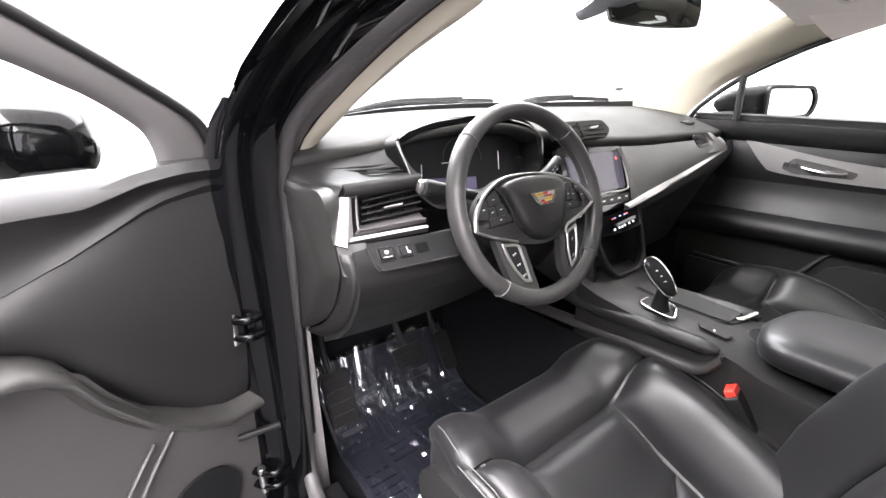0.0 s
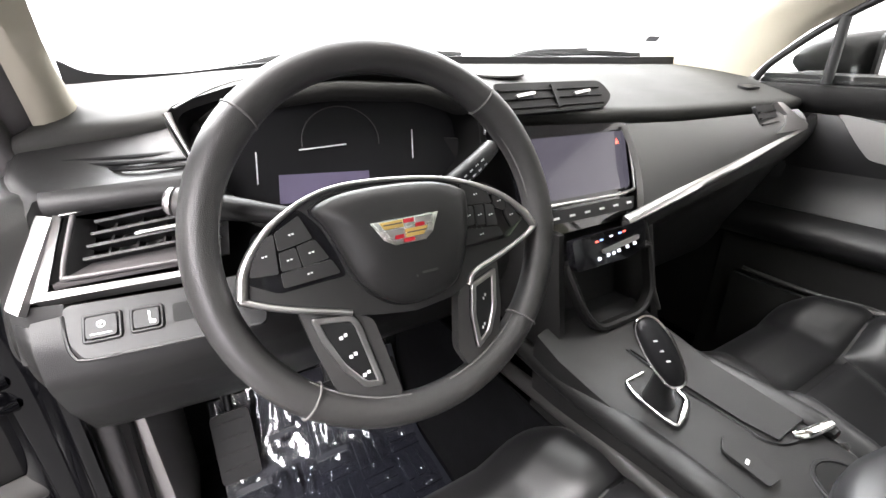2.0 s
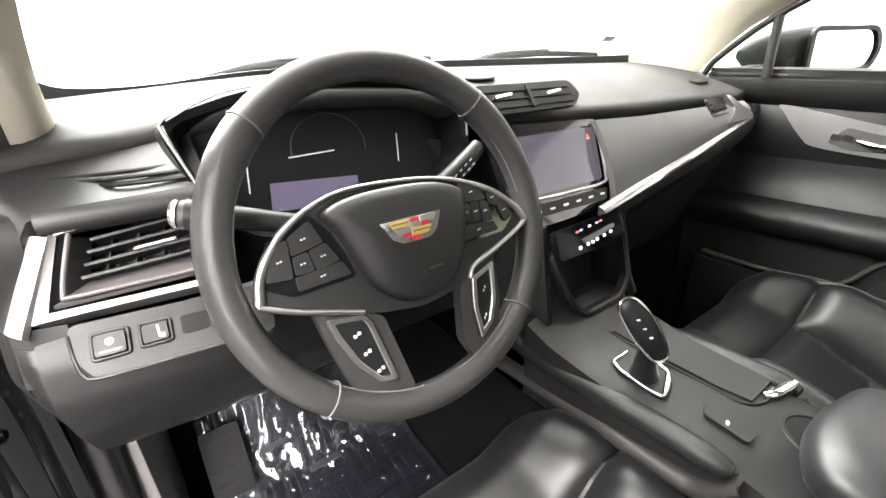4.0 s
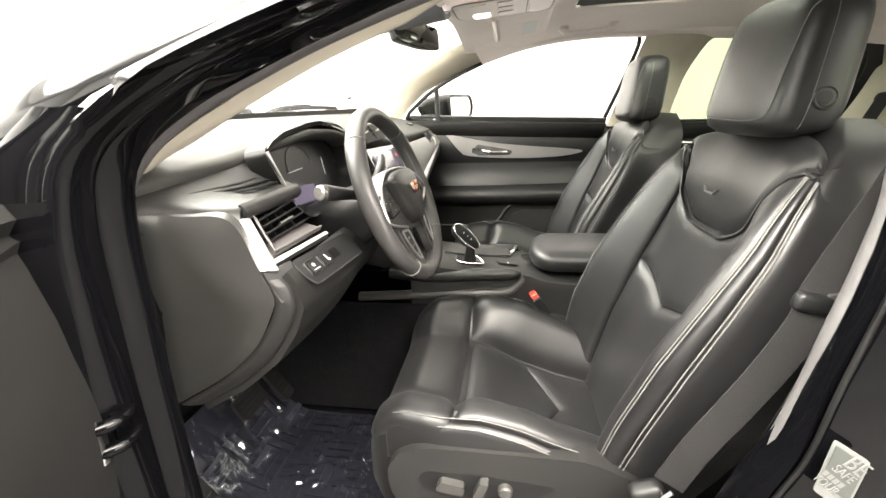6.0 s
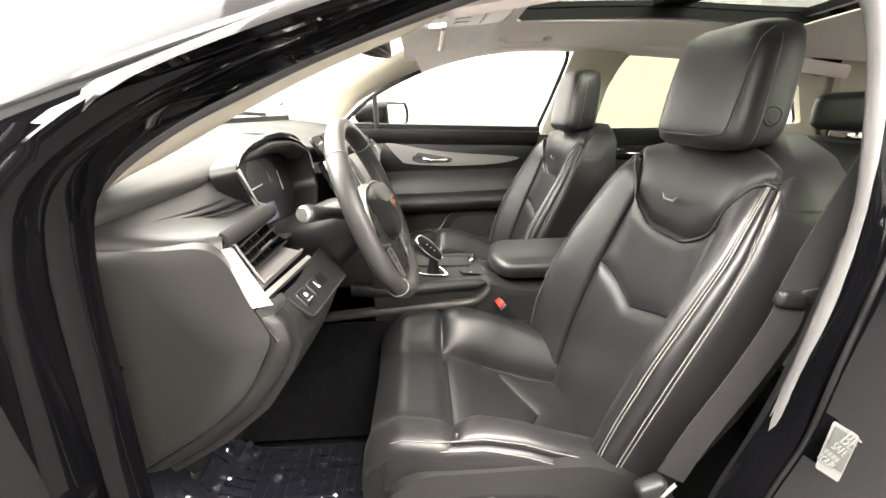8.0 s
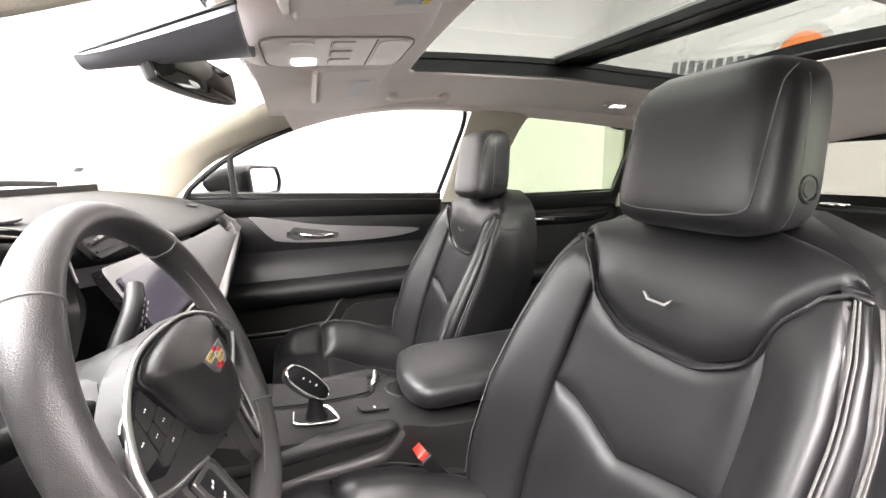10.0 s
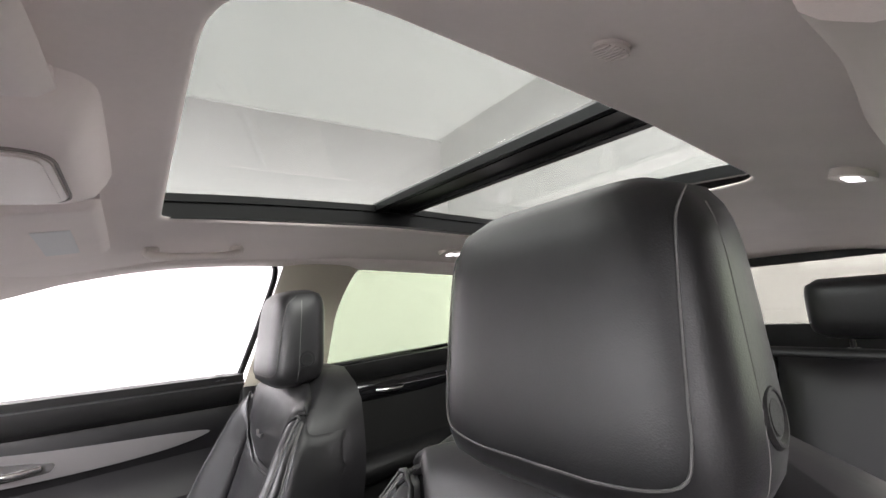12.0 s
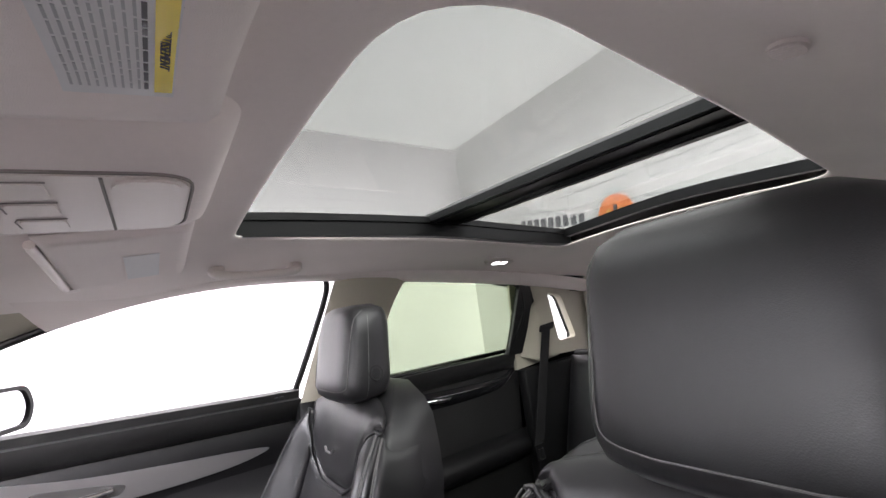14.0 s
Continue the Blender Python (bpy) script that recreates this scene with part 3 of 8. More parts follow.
# front pillars, inside trim: windscreen edge and window edge
strip("pillar_trim_passenger", [(0.70, 1.16, 1.305), (0.685, 1.09, 1.342), (0.665, 1.002, 1.380), (0.62, 0.804, 1.458), (0.57, 0.611, 1.541), (0.545, 0.517, 1.575)],
      [(0.735, 0.915, 1.255), (0.725, 0.870, 1.290), (0.715, 0.830, 1.330), (0.705, 0.735, 1.405), (0.705, 0.525, 1.484), (0.685, 0.38, 1.525)], 24, (-0.012, -0.008, -0.004), BEIGE, "pale beige moulded windscreen pillar trim", "pillar trim")
strip("pillar_trim_driver", [(-0.712, 0.945, 1.20), (-0.700, 0.900, 1.262), (-0.684, 0.830, 1.308), (-0.669, 0.758, 1.346), (-0.655, 0.687, 1.381), (-0.641, 0.615, 1.413), (-0.627, 0.543, 1.442), (-0.613, 0.472, 1.468), (-0.598, 0.38, 1.497)],
      [(-0.683, 0.985, 1.215), (-0.677, 0.915, 1.268), (-0.669, 0.83, 1.305), (-0.659, 0.758, 1.338), (-0.646, 0.687, 1.370), (-0.632, 0.615, 1.401), (-0.614, 0.543, 1.434), (-0.590, 0.500, 1.470), (-0.555, 0.47, 1.525)], 30, (0.004, -0.006, -0.004), BEIGE, "pale beige moulded windscreen pillar trim", "pillar trim")
# side cant rails between headliner and window frames
strip("cant_rail_passenger", [(0.46, 0.54, 1.565), (0.60, 0.36, 1.553), (0.60, 0.1, 1.566), (0.60, -0.3, 1.563), (0.59, -0.9, 1.515), (0.57, -1.25, 1.46)],
      [(0.663, 0.50, 1.490), (0.660, 0.30, 1.540), (0.655, 0.05, 1.560), (0.650, -0.3, 1.542), (0.635, -0.88, 1.485), (0.60, -1.28, 1.42)], 30, (-0.006, 0, -0.004), HEAD, "beige cloth roof rail above the side windows", "roof rail")
strip("cant_rail_driver", [(-0.590, 0.36, 1.498), (-0.588, 0.26, 1.518), (-0.600, 0.1, 1.526), (-0.610, -0.3, 1.518), (-0.62, -0.9, 1.475), (-0.60, -1.3, 1.43)],
      [(-0.565, 0.44, 1.520), (-0.560, 0.26, 1.528), (-0.570, 0.1, 1.532), (-0.580, -0.3, 1.526), (-0.58, -0.9, 1.485), (-0.56, -1.3, 1.45)], 30, (0.004, 0, -0.003), HEAD, "beige cloth roof rail above the driver door", "roof rail")

strip("pillar_top_driver", [(-0.566, -0.03, 1.530), (-0.566, -0.12, 1.530), (-0.560, -0.22, 1.527), (-0.552, -0.33, 1.523), (-0.548, -0.45, 1.520)],
      [(-0.612, -0.04, 1.500), (-0.614, -0.13, 1.498), (-0.614, -0.23, 1.494), (-0.616, -0.34, 1.490), (-0.620, -0.46, 1.486)], 20, (0.006, 0, -0.016), BEIGEP, "beige moulded top of the centre pillar", "pillar trim")
tube("pillar_top_seam", [(-0.562, -0.225, 1.520), (-0.585, -0.23, 1.492), (-0.612, -0.232, 1.484)], 0.0012, GREYP, bpy.data.objects["pillar_top_driver"], "thin seam", n=5)

# windscreen
def screen_fn(s, t):
    x = -0.68 + 1.37 * s
    c = (x - XC) / 0.62
    return (x * (1 - 0.16 * t), 1.17 - 0.03 * c * c - 0.60 * t, 1.318 - 0.022 * c * c + 0.247 * t + 0.03 * math.sin(math.pi * t))


WS = slab("windscreen", screen_fn, 16, 10, 0.005, GLASS, None)
tagged(WS, "clear curved windscreen glass", "windscreen", kind="structure")
WS.visible_shadow = False
WK = thing("windscreen_sticker", (0.536, 1.045, 1.368), "small grey registration sticker low on the windscreen", "sticker")
slab("sticker_sheet", lambda s, t: (0.512 + 0.048 * s, 1.050 - 0.012 * t, 1.362 + 0.012 * t), 3, 2, 0.001, INK2, WK, "grey sticker sheet")
# dark shade band and sensor housing at the top of the windscreen
SH = thing("sensor_housing", (-0.17, 0.62, 1.53), "grey wedge-shaped sensor housing at the top of the windscreen", "sensor housing")
slab("housing_shell", lambda s, t: (-0.268 + 0.125 * t + 0.185 * s * (1 - 0.93 * t), 0.530 + 0.205 * t, 1.540 - 0.034 * t - 0.020 * math.sin(math.pi * s) * (1 - 0.6 * t)), 14, 12, 0.012, HOUSE, SH, "grey moulded shell", 60)
tube("shell_lip", [(-0.268 + 0.125 * t + 0.185 * (1 - 0.93 * t), 0.530 + 0.205 * t, 1.538 - 0.034 * t) for t in np.linspace(0, 1, 12)], 0.004, HARD, SH, "black lower lip", n=6)
tube("shell_edge", [(-0.268 + 0.125 * t, 0.530 + 0.205 * t, 1.540 - 0.034 * t) for t in np.linspace(0, 1, 12)], 0.003, HARD, SH, "black edge against the glass", n=6)

# black enamel band along the base of the glass
BANDX = [-0.70, -0.66, -0.56, -0.42, -0.25, -0.05, 0.15, 0.42, 0.69]
BANDZ = [1.318, 1.300, 1.300, 1.314, 1.322, 1.326, 1.326, 1.327, 1.328]
strip("windscreen_band", [(x, 1.115 - 0.045 * ((x - XC) / 0.7) ** 2, z) for x, z in zip(BANDX, BANDZ)],
      [(x, 1.125 - 0.045 * ((x - XC) / 0.7) ** 2, z - 0.075) for x, z in zip(BANDX, BANDZ)], 48, (0, 0, 0), HARD, "black enamel band along the windscreen's lower edge", "windscreen band", thick=0.004)
# cowl, wipers and bonnet
tagged(slab("cowl", lambda s, t: (-0.72 + 1.38 * s, 1.13 + 0.22 * t, 1.306 - 0.03 * t - 0.012 * (2 * s - 1) ** 2), 12, 4, 0.02, HARD), "black plastic cowl below the windscreen", "cowl", kind="structure")
for pts in (((-0.56, 1.20, 1.285), (-0.36, 1.18, 1.322), (-0.10, 1.17, 1.331), (0.02, 1.17, 1.330)), ((0.10, 1.21, 1.30), (0.24, 1.19, 1.330), (0.44, 1.17, 1.338), (0.62, 1.14, 1.332))):
    W = thing("windscreen_wiper", pts[0], "thin black windscreen wiper lying at the base of the glass", "wiper", "windscreen wipers")
    tube("wiper_blade", pts, 0.006, HARD, W, n=6, smooth=14, flat=1.4)
    tube("wiper_arm", [Vector(pts[0]) + Vector((0.0, 0.03, -0.01)), Vector(pts[1]) + Vector((0, 0.015, 0.008)), Vector(pts[2]) + Vector((0, 0.006, 0.01))], 0.005, HARD, W, n=6, smooth=8)
tagged(slab("bonnet", lambda s, t: (-0.80 + 1.56 * s, 1.30 + 1.25 * t, 1.27 - 0.16 * t * t - 0.08 * (2 * s - 1) ** 4), 14, 10, 0.02, PAINT), "glossy black bonnet of the car", "bonnet", kind="structure")

# rear hatch with its window
for nm, pts in (("hatch_upper", [(-0.68, 1.455), (0.60, 1.455), (0.60, 1.405), (-0.68, 1.405)]), ("hatch_lower", [(-0.70, 1.165), (0.62, 1.165), (0.62, 0.45), (-0.70, 0.45)])):
    tagged(prism(nm, pts, plane_frame((0, -1.88, 0), (1, 0, 0), (0, 0, 1)), 0.04, HARD, r=0.004), "dark inside trim of the rear hatch", "hatch trim", kind="structure")
HW = tagged(prism("hatch_window", [(-0.66, 1.14), (0.58, 1.14), (0.56, 1.41), (-0.64, 1.41)], plane_frame((0, -1.90, 0), (1, 0, 0), (0, 0, 1)), 0.005, HATCHGL, r=0), "tinted rear window glass", "rear window", kind="structure")
HW.visible_shadow = False
for nm, x in (("hatch_pillar_passenger", 0.645), ("hatch_pillar_driver", -0.725)):
    tagged(box(nm, (x, -1.84, 1.32), (0.15, 0.07, 0.50), BEIGE, r=0.02, seg=3), "beige trim beside the rear hatch window", "pillar trim", kind="structure")
tagged(box("parcel_cover", (-0.04, -1.5, 1.06), (1.22, 0.7, 0.02), HARD, r=0.006), "black load cover behind the rear seat", "load cover")

# floor and footwell
tagged(box("floor", (-0.04, -0.3, 0.385), (1.52, 3.1, 0.03), CARPET, r=0.004), "black carpet on the floor of the car", "car floor", kind="structure")
tagged(slab("firewall", lambda s, t: (-0.80 + 1.56 * s, 1.20 + 0.06 * t + 0.10 * math.sin(t * 1.4), 0.39 + 0.85 * t), 8, 12, 0.02, CARPET), "black carpeted front wall of the footwell", "firewall", kind="structure")

# sides of the body below the windows
for nm, x, y0 in (("kick_panel_passenger", 0.765, 0.75), ("kick_panel_driver", -0.742, 0.940)):
    # the driver's panel has the light on it put into its pale colour
    tagged(box(nm, (x, (y0 + 1.25) / 2, 0.80), (0.03 if x > 0 else 0.05, 1.25 - y0, 0.86), HARD if x > 0 else KICK, r=0.006), "black plastic panel at the side of the footwell" if x > 0 else "plastic panel at the side of the footwell, lightened as if lit", "kick panel", kind="structure")
tagged(box("sill_passenger", (0.80, 0.0, 0.40), (0.13, 2.4, 0.16), PAINT, r=0.02, seg=3), "glossy black painted sill", "door sill", kind="structure")
tagged(box("sill_driver", (-0.84, 0.35, 0.40), (0.13, 1.2, 0.16), PAINT, r=0.02, seg=3), "glossy black painted door sill", "door sill", kind="structure")
tagged(box("sill_trim_driver", (-0.755, 0.42, 0.475), (0.07, 0.9, 0.02), HARD, r=0.006), "black plastic tread plate along the sill", "tread plate", kind="structure")

# ---- front seats ----
SX = -0.395
BZ = [0.56, 0.68, 0.80, 0.918, 1.02, 1.09, 1.15, 1.20, 1.235, 1.255]
BY = [0.185, 0.145, 0.108, 0.066, 0.028, 0.006, -0.008, -0.032, -0.062, -0.095]
BW = [0.225, 0.245, 0.262, 0.268, 0.264, 0.256, 0.240, 0.212, 0.165, 0.10]
BB = [0.05, 0.085, 0.095, 0.092, 0.075, 0.055, 0.034, 0.014, 0.002, 0.0]
BT = [0.09, 0.11, 0.125, 0.13, 0.128, 0.122, 0.115, 0.10, 0.075, 0.045]
IDX = [0.0, 0.42, 0.62, 0.84, 0.975, 1.0, 0.985, 0.9]
FWD = [0.0, 0.03, 0.32, 0.98, 0.82, 0.15, -0.45, -1.0]


def back_surf(a, v):
    """Front and sides of the backrest: a from -1 (its own right side, behind) over the front to 1, v from the bottom to the top."""
    z = 0.56 + v * (1.255 - 0.56)
    w, b, th, y0 = interp(z, BZ, BW), interp(z, BZ, BB), interp(z, BZ, BT), interp(z, BZ, BY)
    s = min(7, abs(a) * 7)
    j = min(6, int(s))
    f = s - j
    g = lambda arr: 0.5 * ((2 * arr[j]) + (arr[j + 1] - arr[max(0, j - 1)] * (1 if j else 1)) * f + (2 * arr[max(0, j - 1)] - 5 * arr[j] + 4 * arr[j + 1] - arr[min(7, j + 2)]) * f * f + (3 * arr[j] - 3 * arr[j + 1] + arr[min(7, j + 2)] - arr[max(0, j - 1)]) * f**3)
    if j == 0:
        ext_i, ext_f = [-IDX[1]] + IDX, [FWD[1]] + FWD
        cub = lambda e: 0.5 * ((2 * e[1]) + (e[2] - e[0]) * f + (2 * e[0] - 5 * e[1] + 4 * e[2] - e[3]) * f * f + (3 * e[1] - 3 * e[2] + e[3] - e[0]) * f**3)
        x, d = cub(ext_i), cub(ext_f)
    else:
        x, d = g(IDX), g(FWD)
    depth = d * b if d > 0 else d * th
    return (-math.copysign(x * w, a) if a else 0.0, y0 + depth, z)


CY = [0.08, 0.16, 0.25, 0.35, 0.42, 0.50, 0.57, 0.615, 0.64]
CZ = [0.60, 0.605, 0.622, 0.655, 0.695, 0.725, 0.735, 0.715, 0.675]
CB = [0.05, 0.09, 0.112, 0.120, 0.095, 0.062, 0.048, 0.03, 0.02]


def cush_surf(u, v):
    """Top and flanks of the cushion: u across from -1 to 1, v from the rear to the front."""
    y = 0.08 + v * 0.56
    z0, b = interp(y, CY, CZ), interp(y, CY, CB)
    w = interp(y, [0.08, 0.3, 0.5, 0.6, 0.64], [0.235, 0.262, 0.258, 0.235, 0.21])
    s = abs(u)
    x = w * min(1.0, s * 1.12) if s < 0.86 else w * (0.963 + 0.037 * math.sin((s - 0.86) / 0.14 * math.pi / 2))
    rise = smooth01(0.40, 0.74, s) * b
    drop = 0.0 if s < 0.82 else -((s - 0.82) / 0.18) ** 2 * (0.055 + b)
    return (math.copysign(x, u), y, z0 + rise + drop)


def front_seat():
    S = thing("front_seat", (SX, 0.3, 0.42), "black leather front seat with stitched bolsters and headrest", "car seat", "front seats")
    T = Matrix.Translation((SX, 0, 0))
    bs = lambda a, v: T @ Vector(back_surf(a, v))
    cs = lambda u, v: T @ Vector(cush_surf(u, v))
    zv = lambda z: (z - 0.56) / 0.695
    # backrest shell behind the panels
    rings = []
    for i in range(25):
        v = i / 24
        front = [Vector(bs(a, v)) + Vector((0, -0.012, 0)) for a in np.linspace(-1, 1, 37)]
        rings.append(front)
    loft("backrest_shell", rings, LEATHER2, S, "black leather backrest body", angle=60)
    lo = 1.75 / 7
    # lower edge of the yoke, upper edge of the insert
    yoke = lambda a: zv(interp(abs(a) * 7, [0, 0.55, 1.5, 2.1, 2.9, 3.6, 4.6, 5.5], [1.068, 1.069, 1.112, 1.160, 1.194, 1.203, 1.196, 1.17]))
    vee = lambda a: zv(0.898 + 0.048 * (abs(back_surf(a, 0.5)[0]) / 0.16))

    def between(fa, fb, a0, a1):
        return lambda s, t: (a0 + (a1 - a0) * s, fa(a0 + (a1 - a0) * s) * (1 - t) + fb(a0 + (a1 - a0) * s) * t)
    top = lambda a: 0.985 - 0.022 * (abs(a) * 7 / 2.9) ** 2
    pillow("yoke_panel", bs, between(yoke, top, -4.3 / 7, 4.3 / 7), 46, 14, 0.006, 0.02, LEATHER2, S, "raised upper backrest panel with a pointed lower edge")
    pillow("upper_insert", bs, between(vee, lambda a: yoke(a) - 0.004, -lo, lo), 24, 16, 0.004, 0.03, LEATHER, S)
    pillow("lower_insert", bs, between(lambda a: 0.02, lambda a: vee(a) - 0.003, -lo, lo), 24, 18, 0.006, 0.035, LEATHER, S)
    shoulder = lambda a: zv(interp(abs(a) * 7, [1.75, 2.1, 2.9, 3.6, 4.6, 5.5], [1.130, 1.160, 1.194, 1.203, 1.196, 1.17])) - 0.006
    for sg in (-1, 1):
        bol = lambda a0, a1, low: (lambda s, t: (sg * (a0 + (a1 - a0) * s) / 7, low * (1 - t) + shoulder((a0 + (a1 - a0) * s) / 7) * t))
        order = (lambda r: r) if sg > 0 else (lambda r: (lambda s, t: r(1 - s, t)))
        pillow("bolster", bs, order(bol(1.78, 3.55, 0.06)), 14, 26, 0.004, 0.018, LEATHER, S, "padded side bolster")
        pillow("bolster_edge", bs, order(bol(3.57, 4.35, 0.06)), 8, 26, 0.002, 0.012, LEATHER2, S, "narrow bolster band between double seams")
        pillow("bolster_flank", bs, order(bol(4.37, 6.6, 0.06)), 12, 26, 0.003, 0.016, LEATHER2, S)
        for k, off in ((3.50, 0.0015), (3.62, 0.0015), (4.30, 0.001), (4.42, 0.001)):
            pts = []
            for i in range(27):
                v = 0.07 + (shoulder(k / 7) - 0.08) * i / 26
                p = Vector(bs(sg * k / 7, v))
                q = Vector(bs(sg * k / 7, v)) - Vector(bs(0, v)) + Vector((0, 0.06, 0))
                pts.append(p + q.normalized() * (0.0035 + off))
            tube("seam_thread", pts, 0.0011, THREAD, S, "twin stitching", n=5)
    # piping of the yoke
    pts = []
    for i in range(57):
        a = (-4.3 + 8.6 * i / 56) / 7
        pts.append(Vector(bs(a, yoke(a) - 0.012)) + Vector((0, 0.0030, 0)))
    tube("yoke_piping", pts, 0.0032, LEATHER2, S, "rolled leather piping", n=6)
    # small metal chevron
    E0 = plane_frame((SX, 0.014, 1.132), (-1, 0, 0), (0, -0.25, 1))
    chev = [(-0.026, 0.006), (-0.023, 0.006), (-0.014, -0.0015), (0.014, -0.0015), (0.023, 0.006), (0.026, 0.006), (0.016, -0.0045), (-0.016, -0.0045)]
    prism("chevron_badge", chev, E0 @ Matrix.Translation((0, 0, -0.002)), 0.005, SATIN, S, "small silver chevron badge", r=0.001)
    # cushion
    rings = []
    for i in range(21):
        v = i / 20
        y = 0.08 + 0.56 * v
        top_ = [Vector(cs(u, v)) - Vector((0, 0, 0.010)) for u in np.linspace(-1, 1, 29)]
        zb = interp(y, [0.08, 0.5, 0.60, 0.64], [0.50, 0.50, 0.53, 0.60])
        low = [Vector((q.x, q.y, zb)) for q in (top_[-1], top_[14], top_[0])]
        rings.append(top_ + low)
    loft("cushion_body", rings, LEATHER2, S, angle=60)
    box4 = lambda u0, u1, v0, v1: (lambda s, t: (u0 + (u1 - u0) * s, v0 + (v1 - v0) * t))
    cv = lambda y: (y - 0.08) / 0.56
    cvee = lambda u: cv(interp(abs(u), [0, 0.04, 0.42, 0.6], [0.255, 0.26, 0.325, 0.335]))
    split = 0.44
    pillow("cushion_rear_insert", cs, lambda s, t: (-split + 2 * split * s, 0.02 * (1 - t) + cvee(-split + 2 * split * s) * t), 22, 12, 0.006, 0.03, LEATHER, S)
    pillow("cushion_front_insert", cs, lambda s, t: (-split + 2 * split * s, (cvee(-split + 2 * split * s) + 0.004) * (1 - t) + cv(0.462) * t), 22, 12, 0.006, 0.03, LEATHER, S)
    pillow("thigh_support", cs, box4(-0.93, 0.93, cv(0.475), 0.995), 30, 16, 0.008, 0.035, LEATHER, S, "separate front thigh support")
    for sg in (-1, 1):
        r = box4(split + 0.01, 0.86, 0.03, cv(0.47))
        rr = (lambda s, t: r(s, t)) if sg > 0 else (lambda s, t: (-r(1 - s, t)[0], r(1 - s, t)[1]))
        pillow("cushion_bolster", cs, rr, 16, 26, 0.013, 0.05, LEATHER, S, "padded cushion bolster")
        r2 = box4(0.865, 0.995, 0.03, cv(0.60))
        rr2 = (lambda s, t: r2(s, t)) if sg > 0 else (lambda s, t: (-r2(1 - s, t)[0], r2(1 - s, t)[1]))
        pillow("cushion_flank", cs, rr2, 8, 26, 0.004, 0.012, LEATHER2, S)
        for k in (0.845, 0.885):
            tube("seam_thread", [Vector(cs(sg * k, v)) + Vector((sg * 0.004, 0, 0.0065)) for v in np.linspace(0.05, cv(0.58), 22)], 0.0011, THREAD, S, "twin stitching", n=5)
    # plastic skirt with the seat switches on the outer side
    skirt = [(0.10, 0.60), (0.15, 0.70), (0.24, 0.742), (0.40, 0.742), (0.53, 0.742), (0.59, 0.70), (0.585, 0.62), (0.52, 0.575), (0.14, 0.555)]
    for sg in (-1, 1):
        M = plane_frame((SX + sg * 0.232, 0, 0), (0, sg, 0), (0, 0, 1))
        prism("side_skirt", rounded([(sg * y, z) for y, z in (skirt if sg > 0 else skirt[::-1])], 0.03, 3), M, 0.036, SOFT, S, "dark grey plastic seat skirt", r=0.030, seg=5)
    M = plane_frame((SX - 0.2655, 0, 0), (0, -1, 0), (0, 0, 1))
    plate = rounded([(-0.535, 0.672), (-0.52, 0.645), (-0.42, 0.637), (-0.325, 0.652), (-0.29, 0.68), (-0.42, 0.693), (-0.52, 0.69)], 0.012, 3)
    prism("switch_plate", plate, M, 0.003, HARD, S, "black switch plate", r=0.001)
    M2 = M @ Matrix.Translation((0, 0, 0.003))
    prism("seat_slide_switch", rounded([(-0.50, 0.662), (-0.45, 0.655), (-0.447, 0.675), (-0.49, 0.683)], 0.008, 4), M2, 0.014, GREYP, S, "rounded seat switch", r=0.004)
    prism("recline_switch", rounded([(-0.435, 0.652), (-0.418, 0.655), (-0.405, 0.69), (-0.422, 0.688)], 0.006, 4), M2, 0.016, GREYP, S, "upright backrest switch", r=0.004)
    disc("lumbar_switch", M2 @ Vector((-0.378, 0.668, 0)), (-1, 0, 0), 0.0125, 0.012, GREYP, S, "round lumbar switch", rb=0.003)
    # base and rails under the cushion
    box("seat_base", (SX, 0.31, 0.49), (0.40, 0.42, 0.14), HARD, S, r=0.01)
    for sg in (-1, 1):
        box("seat_rail", (SX + sg * 0.17, 0.30, 0.403), (0.035, 0.62, 0.054), HARD, S, r=0.004)
    # headrest
    rings = []
    hz = np.linspace(0, 1, 19)
    for h in hz:
        z = 1.232 + 0.205 * h
        e = 1 - abs(2 * h - 1) ** 5.0
        wd = (0.128 - 0.016 * h) * (0.70 + 0.30 * e**0.5)
        y_f = 0.014 - 0.034 * h - 0.020 * (1 - e**0.5)
        y_b = -0.108 - 0.018 * h + 0.030 * (1 - e**0.5)
        cy, dp = (y_f + y_b) / 2, (y_f - y_b) / 2
        ring_ = []
        for i in range(40):
            a = 2 * math.pi * i / 40
            c, s_ = math.cos(a), math.sin(a)
            ring_.append(Vector((SX + wd * math.copysign(abs(c) ** 0.5, c), cy + dp * math.copysign(abs(s_) ** 0.55, s_), z)))
        rings.append(ring_)
    HR = loft("headrest", rings, LEATHER, S, "thick black leather headrest", angle=70)

    def hr_pt(x, h, out=0.0015):
        z = 1.232 + 0.205 * h
        e = 1 - abs(2 * h - 1) ** 5.0
        wd = (0.128 - 0.016 * h) * (0.70 + 0.30 * e**0.5)
        y_f = 0.014 - 0.034 * h - 0.020 * (1 - e**0.5)
        y_b = -0.108 - 0.018 * h + 0.030 * (1 - e**0.5)
        cy, dp = (y_f + y_b) / 2, (y_f - y_b) / 2
        c = max(-1, min(1, x / wd))
        cc = abs(c) ** 2
        return Vector((SX + x, cy + dp * (max(0, 1 - cc**2)) ** 0.275 + out, z))
